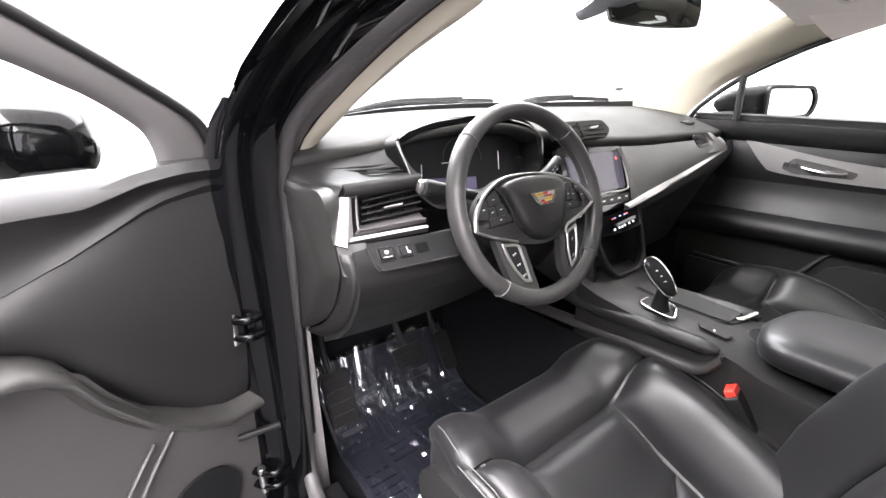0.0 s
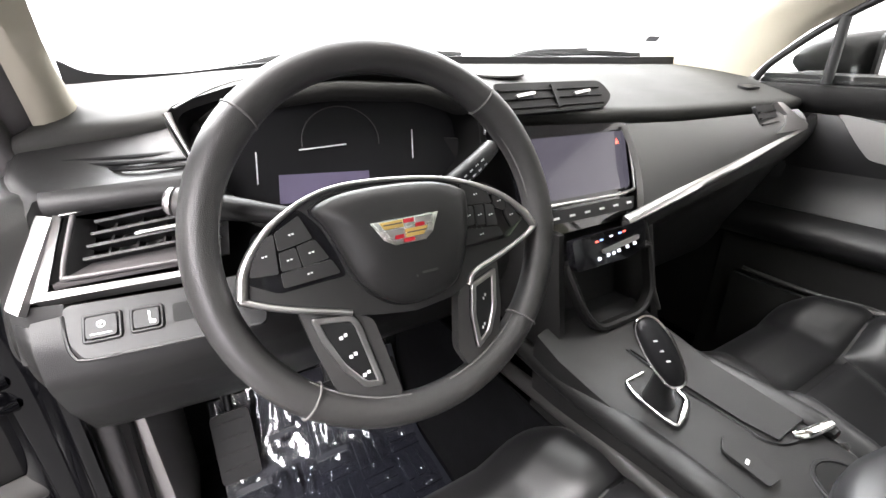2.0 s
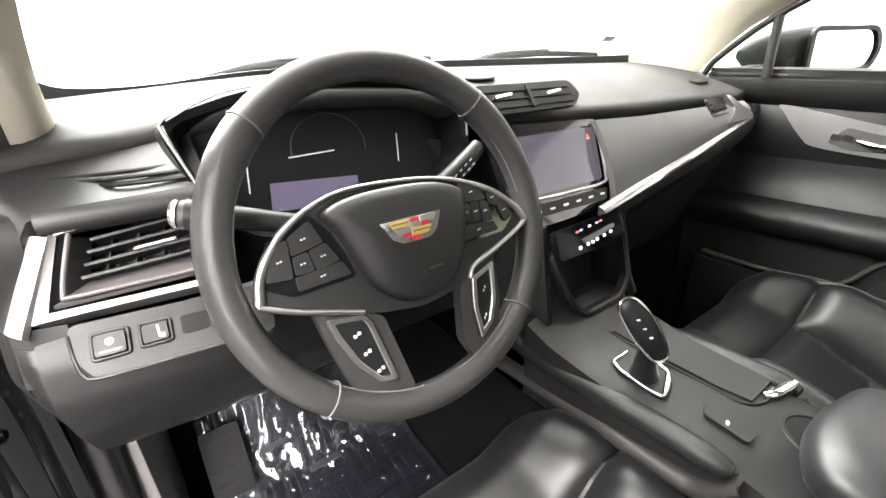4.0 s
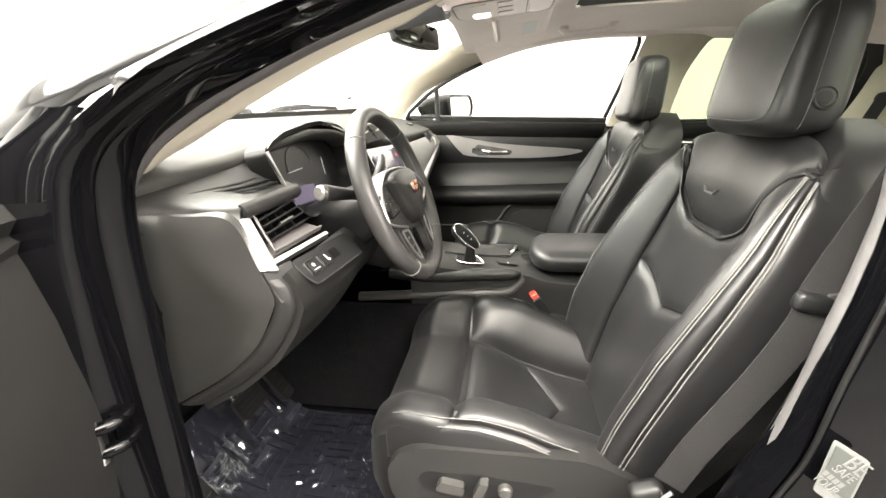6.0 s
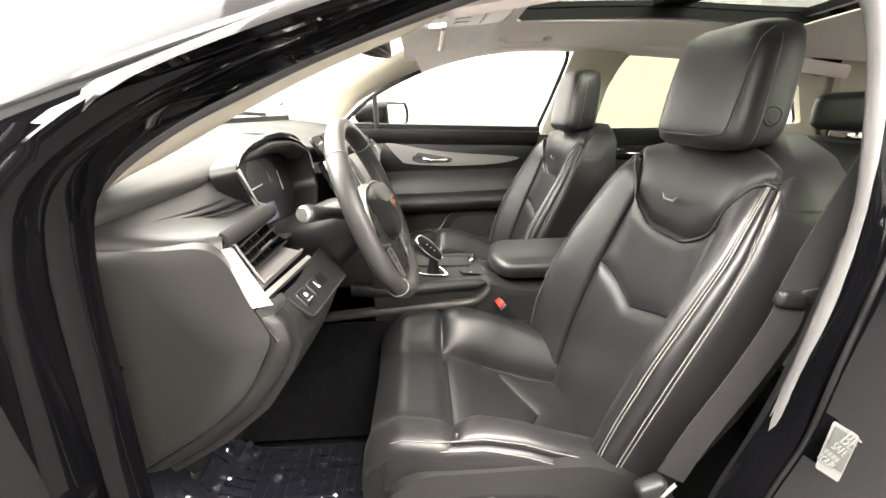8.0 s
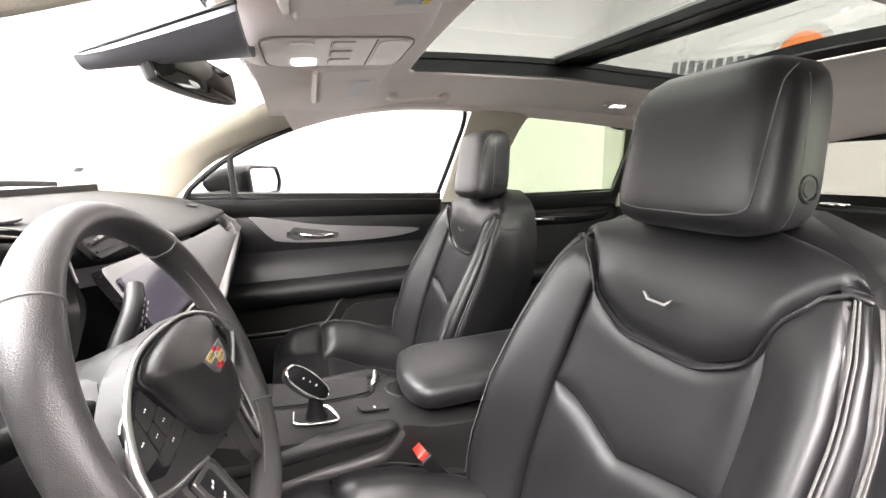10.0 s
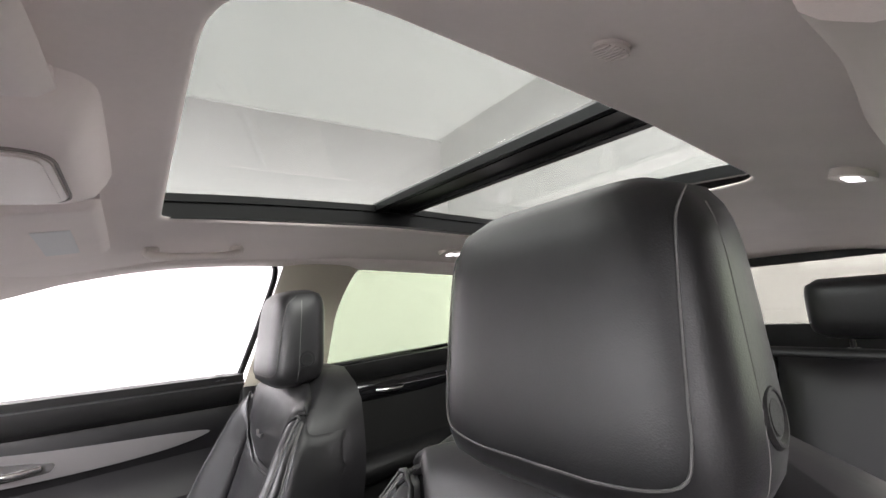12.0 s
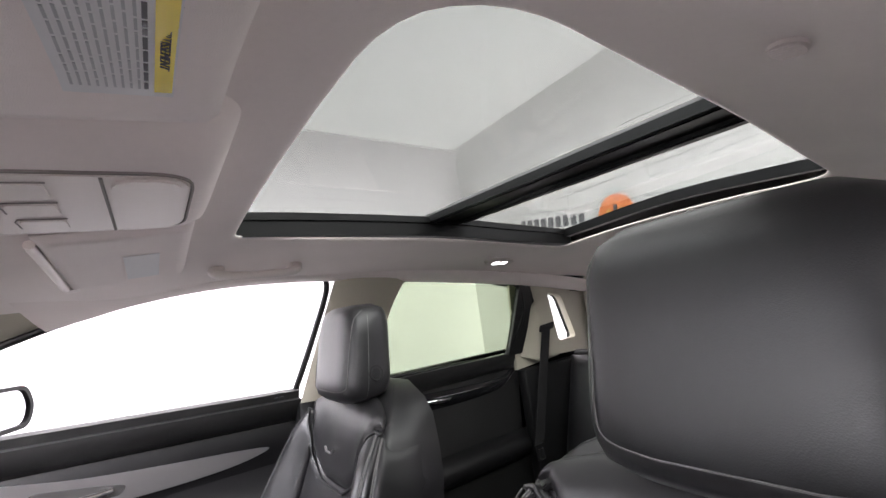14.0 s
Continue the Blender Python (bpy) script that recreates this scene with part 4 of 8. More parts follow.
    loop = [hr_pt(-0.103, h) for h in np.linspace(0.93, 0.26, 10)] + [hr_pt(-0.099, 0.17), hr_pt(-0.082, 0.135)] + [hr_pt(x, 0.12) for x in np.linspace(-0.05, 0.05, 8)] + [hr_pt(0.082, 0.135), hr_pt(0.099, 0.17)] + [hr_pt(0.103, h) for h in np.linspace(0.26, 0.93, 10)]
    tube("headrest_seam", loop, 0.0009, THREAD, HR, "pale stitched seam", n=5, smooth=110)
    for sg in (-1, 1):
        edge = []
        for h in np.linspace(0.06, 0.88, 16):
            z = 1.232 + 0.205 * h
            e = 1 - abs(2 * h - 1) ** 5.0
            wd = (0.128 - 0.016 * h) * (0.70 + 0.30 * e**0.5)
            edge.append(Vector((SX + sg * (wd * 0.985 + 0.001), -0.036 - 0.026 * h, z)))
        tube("headrest_side_seam", edge, 0.0008, THREAD, HR, "pale stitched seam", n=5)
    disc("headrest_button_ring", (SX - 0.1202, -0.060, 1.288), (-1, -0.04, 0.08), 0.0175, 0.004, HARD, HR, "black ring round the release button", inner=0.012, rb=0.002)
    disc("headrest_button", (SX - 0.1205, -0.060, 1.288), (-1, -0.04, 0.08), 0.0110, 0.003, HARD, HR, "round black release button", rb=0.0015)
    for sg in (-1, 1):
        tube("headrest_post", [(SX + sg * 0.06, -0.075, 1.19), (SX + sg * 0.06, -0.072, 1.25)], 0.007, CHROME, S, "chrome headrest post", n=10)
        disc("post_collar", (SX + sg * 0.06, -0.073, 1.236), (0, 0, 1), 0.013, 0.012, HARD, S)
    return S


DS = front_seat()
DS.matrix_basis = Matrix.Translation((-0.003, 0.004, 0.024)) @ DS.matrix_basis
tagged(DS, "black leather driver seat with stitched bolsters, beside the open door")
PS = copy_thing(DS, Matrix.Translation((0.415, 0.292, 0.434)))
tagged(PS, "black leather passenger seat with stitched bolsters, beside the closed door")

# ---- dashboard ----
DASHB = thing("dashboard", (-0.04, 0.95, 0.85), "dark grey dashboard with silver trim, air vents and displays", "dashboard")

DX = [-0.735, -0.68, -0.60, -0.52, -0.40, -0.28, -0.21, -0.12, 0.0, 0.2, 0.43, 0.62, 0.76]
BRY = [0.885, 0.860, 0.826, 0.788, 0.773, 0.774, 0.772, 0.758, 0.745, 0.732, 0.722, 0.722, 0.745]
BRZ = [1.238, 1.247, 1.259, 1.276, 1.289, 1.283, 1.270, 1.254, 1.240, 1.234, 1.234, 1.232, 1.232]


def dash_top(s, t):
    x = -0.735 + 1.495 * s
    yb, zb = interp(x, DX, BRY), interp(x, DX, BRZ)
    c = (x - XC) / 0.7
    ye, ze = 1.12 - 0.05 * c * c, 1.312 - (0.03 if x < XC else 0.004) * c * c
    if t < 0.22:
        # rolled brow: from below the lip, round its nose, up on to the top
        k = t / 0.22
        a = math.pi * (0.95 * k)
        r = 0.016 - 0.006 * smooth01(-0.60, -0.50, x) * smooth01(-0.18, -0.28, x)
        return (x, yb + r - r * math.sin(a) * 1.0 + 0.03 * (1 - k) ** 2, zb - r - r * math.cos(a) - 0.004 * (1 - k))
    k = (t - 0.22) / 0.78
    crown = 0.010 * math.sin(math.pi * min(1, k * 1.0))
    return (x, yb + 0.018 + (ye - yb - 0.018) * k, zb + (ze - zb) * k ** 0.9 + crown)


def pad_z(x, y):
    """Height of the top pad."""
    s = (x + 0.735) / 1.495
    rows = [dash_top(s, t) for t in np.linspace(0.22, 1, 60)]
    return interp(y, [r[1] for r in rows], [r[2] for r in rows])


slab("top_pad", dash_top, 70, 26, 0.012, DASH, DASHB, "dark grey soft top pad", 60)


def column(xs, prof, name, mat, label="", n=30, parent=DASHB, angle=50):
    """A moulding along x: at each x of xs a list of (y, z), skinned, closed at the ends."""
    rings = []
    for x, ring in zip(xs, prof):
        rings.append([Vector((x, y, z)) for y, z in ring])
    return loft(name, rings, mat, parent, label, angle=angle)


# inner body, well behind the visible faces, which closes the dashboard
column([-0.725, -0.6, -0.3, 0.0, 0.4, 0.75], [[(0.93, 1.18), (1.12, 1.225), (1.16, 0.95), (0.98, 0.86), (0.90, 0.88)], [(0.84, 1.19), (1.13, 1.235), (1.16, 0.95), (0.92, 0.90), (0.82, 1.0)],
        [(0.84, 1.215), (1.13, 1.235), (1.16, 0.95), (0.92, 0.92), (0.83, 1.05)], [(0.75, 1.175), (1.13, 1.235), (1.16, 0.9), (0.88, 0.86), (0.70, 1.0)],
        [(0.80, 1.15), (1.12, 1.24), (1.16, 0.9), (0.90, 0.82), (0.78, 1.0)], [(0.86, 1.14), (1.1, 1.22), (1.14, 0.9), (0.92, 0.84), (0.84, 1.0)]], "dash_body", HARD, "")

# bright end cap between the cover and the vent
CA, CB2, CC, CD = Vector((-0.731, 0.714, 1.087)), Vector((-0.702, 0.755, 1.151)), Vector((-0.719, 0.685, 1.087)), Vector((-0.687, 0.736, 1.154))
CN = (CC - CA).cross(CB2 - CA).normalized()
slab("end_cap", lambda s, t: CA.lerp(CC, s).lerp(CB2.lerp(CD, s), t) + CN * 0.006 * math.sin(math.pi * s), 8, 12, 0.008, SATINR, DASHB, "bright satin end cap of the dashboard", 60)
# upper left shelf: sloping ledge with a dark slot between the top pad and the vent
def ledge(s, t):
    x = -0.742 + 0.20 * s + 0.044 * t ** 2 * (1 - s)
    y0, z0 = interp(x, DX, BRY) + 0.02, interp(x, DX, BRZ) - 0.028
    y1, z1 = 0.764 - 0.008 * s, 1.185 + 0.006 * s
    roll = (1 - min(1, s / 0.10)) ** 2
    return (x + 0.006 * roll, y0 + (y1 - y0) * t, z0 + (z1 - z0) * t - 0.008 * math.sin(math.pi * t) - 0.034 * roll * (1 - 0.5 * t))


slab("ledge", ledge, 26, 14, 0.012, SOFT, DASHB, "dark ledge beneath the top pad", 60)
slab("ledge_lip", lambda s, t: (-0.692 + 0.145 * s, 0.749 - 0.012 * s - 0.007 * math.sin(math.pi * t), 1.171 + 0.005 * s - 0.016 * t), 12, 6, 0.006, SOFT, DASHB, "rolled lip", 60)
for k in range(3):
    tube("slot_rib", [(-0.685 + 0.02 * k, 0.827 - 0.016 * k, 1.189 - 0.003 * k), (-0.625, 0.797 - 0.014 * k, 1.193 - 0.004 * k), (-0.565, 0.778 - 0.012 * k, 1.196 - 0.005 * k)], 0.0022, HARD, DASHB, n=5, smooth=8)
prism("slot", [(-0.68, 0.0), (-0.56, 0.0), (-0.56, 0.014), (-0.66, 0.010)], plane_frame((0, 0.793, 1.195), (1, -0.25, 0), (0, 0.8, 0.4)), 0.003, PIANO, DASHB, "dark slot", r=0)

# left vent: satin frame, grey surround, dark recess with slats
VBL, VTL, VBR, VTR = Vector((-0.720, 0.699, 1.090)), Vector((-0.685, 0.742, 1.154)), Vector((-0.571, 0.676, 1.095)), Vector((-0.554, 0.738, 1.168))
VN = (VBR - VBL).cross(VTL - VBL).normalized()
VQ = lambda a, b, d=0.0: VBL.lerp(VBR, a).lerp(VTL.lerp(VTR, a), b) + VN * d
slab("vent_trim_side", lambda s, t: VQ(-0.005 + (0.125 - 0.085 * t) * s, t * 1.0, 0.003 - 0.003 * s), 6, 14, 0.010, SATINV, DASHB, "bright satin end of the vent trim", 60)
slab("vent_trim_low", lambda s, t: VQ(0.08 + 0.92 * s, (0.095 - 0.03 * s) * t, 0.0035 - 0.003 * t), 14, 4, 0.010, SATINV, DASHB, "bright satin lower vent trim", 60)
slab("vent_trim_top", lambda s, t: VQ(0.03 + 0.97 * s, 0.968 + 0.032 * t, 0.003), 14, 3, 0.008, SATINV, DASHB, "thin satin upper vent trim", 60)
slab("vent_sill", lambda s, t: VQ(0.12 + 0.10 * t + (0.88 - 0.10 * t) * s, 0.17 + 0.27 * t, -0.002 - 0.022 * t), 12, 6, 0.004, SILLP, DASHB, "grey sloping vent sill", 60)
slab("vent_cheek", lambda s, t: VQ(0.10 + 0.125 * s - 0.05 * t, 0.17 + 0.80 * t + 0.27 * s * (1 - t), -0.002 - 0.022 * s), 6, 10, 0.004, HARD, DASHB, "black vent cheek", 60)
tube("vent_inner_frame", [VQ(0.105, 0.96, 0.0), VQ(0.135, 0.55, 0.0), VQ(0.165, 0.26, 0.0), VQ(0.20, 0.215, 0.0), VQ(0.5, 0.20, 0.0), VQ(1.0, 0.185, 0.0)], 0.0024, SILLP, DASHB, "thin grey inner frame", n=8, smooth=36)
slab("vent_recess", lambda s, t: VQ(0.15 + 0.9 * s, 0.30 + 0.70 * t, -0.045), 4, 4, 0.004, HARD, DASHB, "black vent recess")
for k in range(4):
    b = 0.46 + 0.145 * k
    slab("vent_slat", (lambda b: lambda s, t: VQ(0.205 + 0.82 * s, b, -0.010 - 0.024 * t) + Vector((0, 0, 0.003 * t)))(b), 3, 2, 0.0028, HARD, DASHB, "thin black vent slat")
slab("vent_tab", lambda s, t: VQ(0.50 + 0.26 * s, 0.60 + 0.035 * t, -0.006), 3, 2, 0.008, SATIN, DASHB, "satin vent tab", 60)
for k in range(4):
    slab("vent_vane", (lambda a: lambda s, t: VQ(a, 0.42 + 0.55 * s, -0.024 - 0.016 * t))(0.3 + 0.17 * k), 3, 2, 0.002, HARD, DASHB)

CQ = [Vector(p) for p in ((-0.730, 0.703, 1.086), (-0.688, 0.684, 1.090), (-0.688, 0.660, 1.046), (-0.730, 0.684, 1.040))]
slab("corner_panel", lambda s, t: CQ[1].lerp(CQ[0], s).lerp(CQ[2].lerp(CQ[3], s), t), 4, 4, 0.012, SOFT, DASHB, "dark corner panel beside the switches", 60)
for ob in DASHB.children:
    if ob.name.split(".")[0] not in ("top_pad", "dash_body", "ledge"):
        ob.matrix_basis = Matrix.Translation((0.005, 0.017, 0.025)) @ ob.matrix_basis

# left end: concave side cover that the open door uncovers, with a broad chamfer round a dark flat
rim_o = spline([(-0.742, 0.905, 1.200), (-0.738, 0.816, 1.196), (-0.729, 0.752, 1.187), (-0.728, 0.724, 1.118), (-0.728, 0.712, 1.089), (-0.728, 0.709, 1.070), (-0.728, 0.719, 1.046), (-0.729, 0.753, 0.991), (-0.732, 0.814, 0.938), (-0.740, 0.906, 0.885)], 46)
rim_i = spline([(-0.744, 0.905, 1.196), (-0.746, 0.861, 1.176), (-0.746, 0.828, 1.156), (-0.746, 0.797, 1.129), (-0.745, 0.767, 1.092), (-0.744, 0.749, 1.062), (-0.744, 0.762, 1.036), (-0.745, 0.795, 0.991), (-0.745, 0.849, 0.938), (-0.744, 0.905, 0.896)], 46)
rows_ = []
for o_, i_ in zip(rim_o, rim_i):
    mid = o_.lerp(i_, 0.55) + Vector((-0.002, -0.001, 0))
    heart = Vector((-0.741, 0.885, 1.05))
    rows_.append([o_ + Vector((0.028, 0.012, 0)), o_ + Vector((0.003, 0.001, 0)), o_, o_.lerp(mid, 0.3), mid, i_, i_.lerp(heart, 0.15), i_.lerp(heart, 0.5), i_.lerp(heart, 0.98)])
m_ = len(rows_[0])
solid("end_cover", [p for r_ in rows_ for p in r_], [(a * m_ + b, (a + 1) * m_ + b, (a + 1) * m_ + b + 1, a * m_ + b + 1) for a in range(45) for b in range(m_ - 1)] , ENDC, DASHB, "dark concave end cover of the dashboard with a raised rim", 50)
KNEE = [(0.704, 1.098), (0.699, 1.092), (0.693, 1.082), (0.689, 1.051), (0.705, 1.014), (0.743, 0.961), (0.806, 0.909), (0.890, 0.860)]
strip("knee_edge", [(-0.724, 0.722, 1.100), (-0.724, 0.718, 1.094), (-0.724, 0.714, 1.084), (-0.724, 0.713, 1.060), (-0.724, 0.727, 1.030), (-0.726, 0.765, 0.978), (-0.728, 0.822, 0.930), (-0.734, 0.905, 0.880)],
      [(-0.705, y, z) for y, z in KNEE], 30, (-0.004, -0.004, 0), KNEEP, "soft rounded edge of the knee panel", "", DASHB, 0.010, 8)


def knee(s, t):
    """Knee panel below the vent, running to the steering column."""
    k = t * (len(KNEE) - 1)
    y, z = interp(k, range(len(KNEE)), [p[0] for p in KNEE]), interp(k, range(len(KNEE)), [p[1] for p in KNEE])
    return (-0.707 + 0.51 * s, y - 0.014 * math.sin(math.pi * min(1, s * 1.4)) * min(1, t * 3) + 0.012 * s, z - 0.006 * s)


slab("knee_panel", knee, 20, 35, 0.012, KNEEP, DASHB, "dark knee panel below the steering column", 60)

# switch bank: sunk dark tray with two square switches and an empty slot
SWF = plane_frame((-0.640, 0.688, 1.100), (0.98, -0.12, 0.0), (0.0, 0.67, 0.74))
tray = rounded([(-0.046, 0.014), (-0.042, -0.018), (-0.030, -0.037), (0.115, -0.037), (0.115, 0.012)], 0.008, 4)
prism("switch_bank", tray, SWF @ Matrix.Translation((0, 0, -0.004)), 0.008, HARD, DASHB, "black switch bank", r=0.002)
tube("bank_edge", [SWF @ Vector((x, y, 0.004)) for x, y in ((-0.0455, 0.005), (-0.0425, -0.018), (-0.038, -0.031), (-0.028, -0.037), (0.02, -0.0375), (0.11, -0.037))], 0.0016, SOFT, DASHB, "thin edge of the switch bank", smooth=24, n=6)
for cx, w, h, nm in ((-0.0165, 0.0225, 0.0190, "parking_brake_switch"), (0.0170, 0.0195, 0.0165, "pedal_switch")):
    cy = -0.0105
    ring_plate("switch_frame", rounded([(cx - w / 2 - 0.0035, cy - h / 2 - 0.0035), (cx + w / 2 + 0.0035, cy - h / 2 - 0.0035), (cx + w / 2 + 0.0035, cy + h / 2 + 0.0035), (cx - w / 2 - 0.0035, cy + h / 2 + 0.0035)], 0.004, 3), 0.003, SWF @ Matrix.Translation((0, 0, 0.0035)), 0.003, HARD, DASHB)
    sw = prism(nm, rounded([(cx - w / 2, cy - h / 2), (cx + w / 2, cy - h / 2), (cx + w / 2, cy + h / 2), (cx - w / 2, cy + h / 2)], 0.003, 3), SWF @ Matrix.Translation((0, 0, 0.003)), 0.005, HARD, DASHB, "square black switch with a white mark", r=0.002)
    top_ = SWF @ Matrix.Translation((0, 0, 0.0082))
    if w > 0.02:
        ring_plate("switch_mark", circle(0.0032, 16, cx, -0.0085), 0.0007, top_, 0.0003, WHITEP, sw, "white ring mark", r=0.0001)
        lettering("switch_letter", "P", top_ @ Matrix.Translation((cx, -0.0085, 0.0002)), 0.0042, WHITEP, sw)
        prism("switch_line", [(cx - 0.0078, -0.0172), (cx + 0.0078, -0.0172), (cx + 0.0078, -0.0163), (cx - 0.0078, -0.0163)], top_, 0.0003, WHITEP, sw, "white line", r=0)
    else:
        prism("switch_mark", [(cx + 0.0015, -0.0048), (cx + 0.0032, -0.0048), (cx + 0.0036, -0.0128), (cx + 0.0072, -0.0132), (cx + 0.0072, -0.0165), (cx + 0.0026, -0.0160)], top_, 0.0003, WHITEP, sw, "white pedal mark", r=0)
prism("empty_switch_slot", rounded([(0.037, -0.019), (0.060, -0.019), (0.060, -0.001), (0.037, -0.001)], 0.003, 3), SWF @ Matrix.Translation((0, 0, 0.0035)), 0.001, RAIL, DASHB, "dark empty switch slot", r=0)

# instrument cluster under its hood
CF = plane_frame((-0.381, 0.824, 1.200), (1, 0, 0), (0, 0.22, 0.975))
hood = rounded([(-0.178, 0.040), (-0.15, -0.04), (-0.11, -0.075), (0.10, -0.075), (0.172, -0.03), (0.170, 0.035), (0.13, 0.062), (0.03, 0.075), (-0.10, 0.062)], 0.02, 4)
CL = thing("instrument_cluster", (-0.381, 0.82, 1.13), "dark glossy instrument cluster with a dim display", "instrument cluster")
prism("cluster_face", hood, CF, 0.006, LENS, CL, "black glossy cluster lens", r=0.002)
hw = [Vector(h) for h in hood]
k = len(hw)
hv, hf = [], []
for dz, gr in ((0.0, 1.0), (0.02, 1.02), (0.055, 1.07), (0.058, 1.12), (0.02, 1.14)):
    hv += [CF @ Vector((q.x * gr, q.y * gr + (0.012 if q.y > 0 else 0) * (gr - 1) * 7, dz)) for q in hw]
for r_ in range(4):
    hf += [(r_ * k + i, r_ * k + (i + 1) % k, (r_ + 1) * k + (i + 1) % k, (r_ + 1) * k + i) for i in range(k)]
solid("cluster_hood", hv, hf, RAIL, CL, "black hood round the cluster", 50)
tube("cluster_glint", [CF @ Vector((-0.192, 0.050, 0.060)), CF @ Vector((-0.187, 0.03, 0.062)), CF @ Vector((-0.172, -0.02, 0.062)), CF @ Vector((-0.160, -0.05, 0.058))], [0.004, 0.0022, 0.0012, 0.0008], SATIN, CL, "satin sliver at the hood's edge", smooth=12)
tube("cluster_rim", [CF @ Vector((x, y, 0.059)) for x, y in ((-0.185, 0.055), (-0.15, 0.072), (-0.10, 0.084), (0.03, 0.092), (0.10, 0.088), (0.15, 0.074), (0.186, 0.045))], 0.0012, SATINV, CL, "thin bright line along the hood", smooth=40, n=6)
tube("cluster_glint", [CF @ Vector((0.10, 0.079, 0.058)), CF @ Vector((0.15, 0.065, 0.060)), CF @ Vector((0.187, 0.04, 0.062)), CF @ Vector((0.189, 0.0, 0.06))], 0.0018, SATIN, CL, "satin sliver at the hood's edge", smooth=14)
prism("cluster_display", [(-0.097, -0.058), (0.024, -0.066), (0.026, -0.030), (-0.092, -0.022)], CF @ Matrix.Translation((0, 0, 0.006)), 0.001, LCD, CL, "dim violet display strip", r=0)
for cx in (-0.005,):
    arc = [CF @ Vector((cx + 0.052 * math.cos(a), 0.012 + 0.045 * math.sin(a), 0.0072)) for a in np.linspace(math.radians(-10), math.radians(190), 26)]
    tube("dial_ring", arc, 0.0008, GREYP, CL, "thin grey dial arc", n=5)
tube("dial_needle", [CF @ Vector((-0.062, 0.006, 0.008)), CF @ Vector((0.0, 0.008, 0.008))], 0.001, WHITEP, CL, "thin white pointer", n=5)
tube("dial_needle", [CF @ Vector((-0.118, -0.03, 0.008)), CF @ Vector((-0.113, 0.008, 0.008))], 0.0009, WHITEP, CL, "thin white pointer", n=5)
tube("dial_needle", [CF @ Vector((0.095, -0.02, 0.008)), CF @ Vector((0.099, 0.02, 0.008))], 0.0009, WHITEP, CL, "thin white pointer", n=5)

# centre stack: facia strip, display, buttons, climate panel, cubby
STK = thing("centre_stack", (-0.02, 0.72, 0.9), "gloss black centre stack with display and climate panel", "centre stack")
TD = math.radians(24)
ST = plane_frame((-0.023, 0.7165, 1.161), (1, 0, 0), (0, math.sin(TD), math.cos(TD))) @ Matrix.Scale(1.15, 4)
prism("stack_face", rounded([(-0.125, 0.062), (0.098, 0.052), (0.105, -0.06), (0.085, -0.085), (-0.12, -0.085)], 0.01, 3), ST @ Matrix.Translation((0, 0, -0.016)), 0.012, PIANO, STK, "gloss black surround", r=0.003)
SC = prism("display", rounded([(-0.105, 0.042), (0.083, 0.040), (0.072, -0.042), (-0.105, -0.040)], 0.006, 3), ST @ Matrix.Translation((0, 0, -0.004)), 0.004, SCREEN, STK, "dark glossy touch display", r=0.001)
tube("display_trim", [ST @ Vector(q) for q in ((0.088, 0.048, 0.001), (0.086, 0.02, 0.002), (0.079, -0.035, 0.003), (0.068, -0.048, 0.003), (0.0, -0.049, 0.003), (-0.11, -0.046, 0.003))], 0.0028, SATIN, STK, "satin trim round the display", smooth=30, n=6)
prism("hazard_mark", [(0.058, 0.022), (0.066, 0.022), (0.062, 0.030)], ST @ Matrix.Translation((0, 0, 0.0005)), 0.0004, ICONR, SC, "small red triangle", r=0)
prism("button_strip", rounded([(-0.11, -0.054), (0.072, -0.056), (0.064, -0.074), (-0.11, -0.070)], 0.004, 3), ST @ Matrix.Translation((0, 0, -0.002)), 0.007, HARD, STK, "narrow strip of black buttons", r=0.002)
for k in range(6):
    prism("button_mark", [(-0.088 + 0.028 * k, -0.0655), (-0.078 + 0.028 * k, -0.0655), (-0.078 + 0.028 * k, -0.0625), (-0.088 + 0.028 * k, -0.0625)], ST @ Matrix.Translation((0, 0, 0.0051)), 0.0003, WHITEP, STK, r=0)
CLF = plane_frame((-0.030, 0.655, 1.045), (1, 0, 0), (0, 0.36, 0.93))
CP = prism("climate_panel", rounded([(-0.085, 0.022), (0.078, 0.026), (0.070, -0.018), (0.03, -0.026), (-0.085, -0.024)], 0.008, 3), CLF, 0.014, PIANO, STK, "gloss black climate panel", r=0.004)
C2 = CLF @ Matrix.Translation((0, 0, 0.0142))
prism("climate_bar", rounded([(-0.03, -0.002), (0.055, 0.006), (0.052, -0.001), (-0.028, -0.009)], 0.003, 3), C2, 0.004, SATIN, CP, "satin rocker bar", r=0.001)
for i, (x, y, m_) in enumerate(((-0.040, 0.010, ICONR), (-0.030, 0.011, ICONB), (-0.008, 0.013, ICON), (0.012, 0.014, ICONB), (0.022, 0.015, ICONR), (-0.04, -0.017, ICON), (-0.02, -0.015, ICON), (-0.008, -0.0145, ICON), (0.004, -0.013, ICON), (0.024, -0.011, ICON), (0.042, -0.009, ICON))):
    hh = 0.005 if i >= 5 else 0.003
    prism("climate_mark", rounded([(x, y), (x + 0.007, y + 0.0004), (x + 0.007, y + hh), (x, y + hh)], 0.001, 2), C2, 0.0004, m_, CP, "lit mark", r=0)
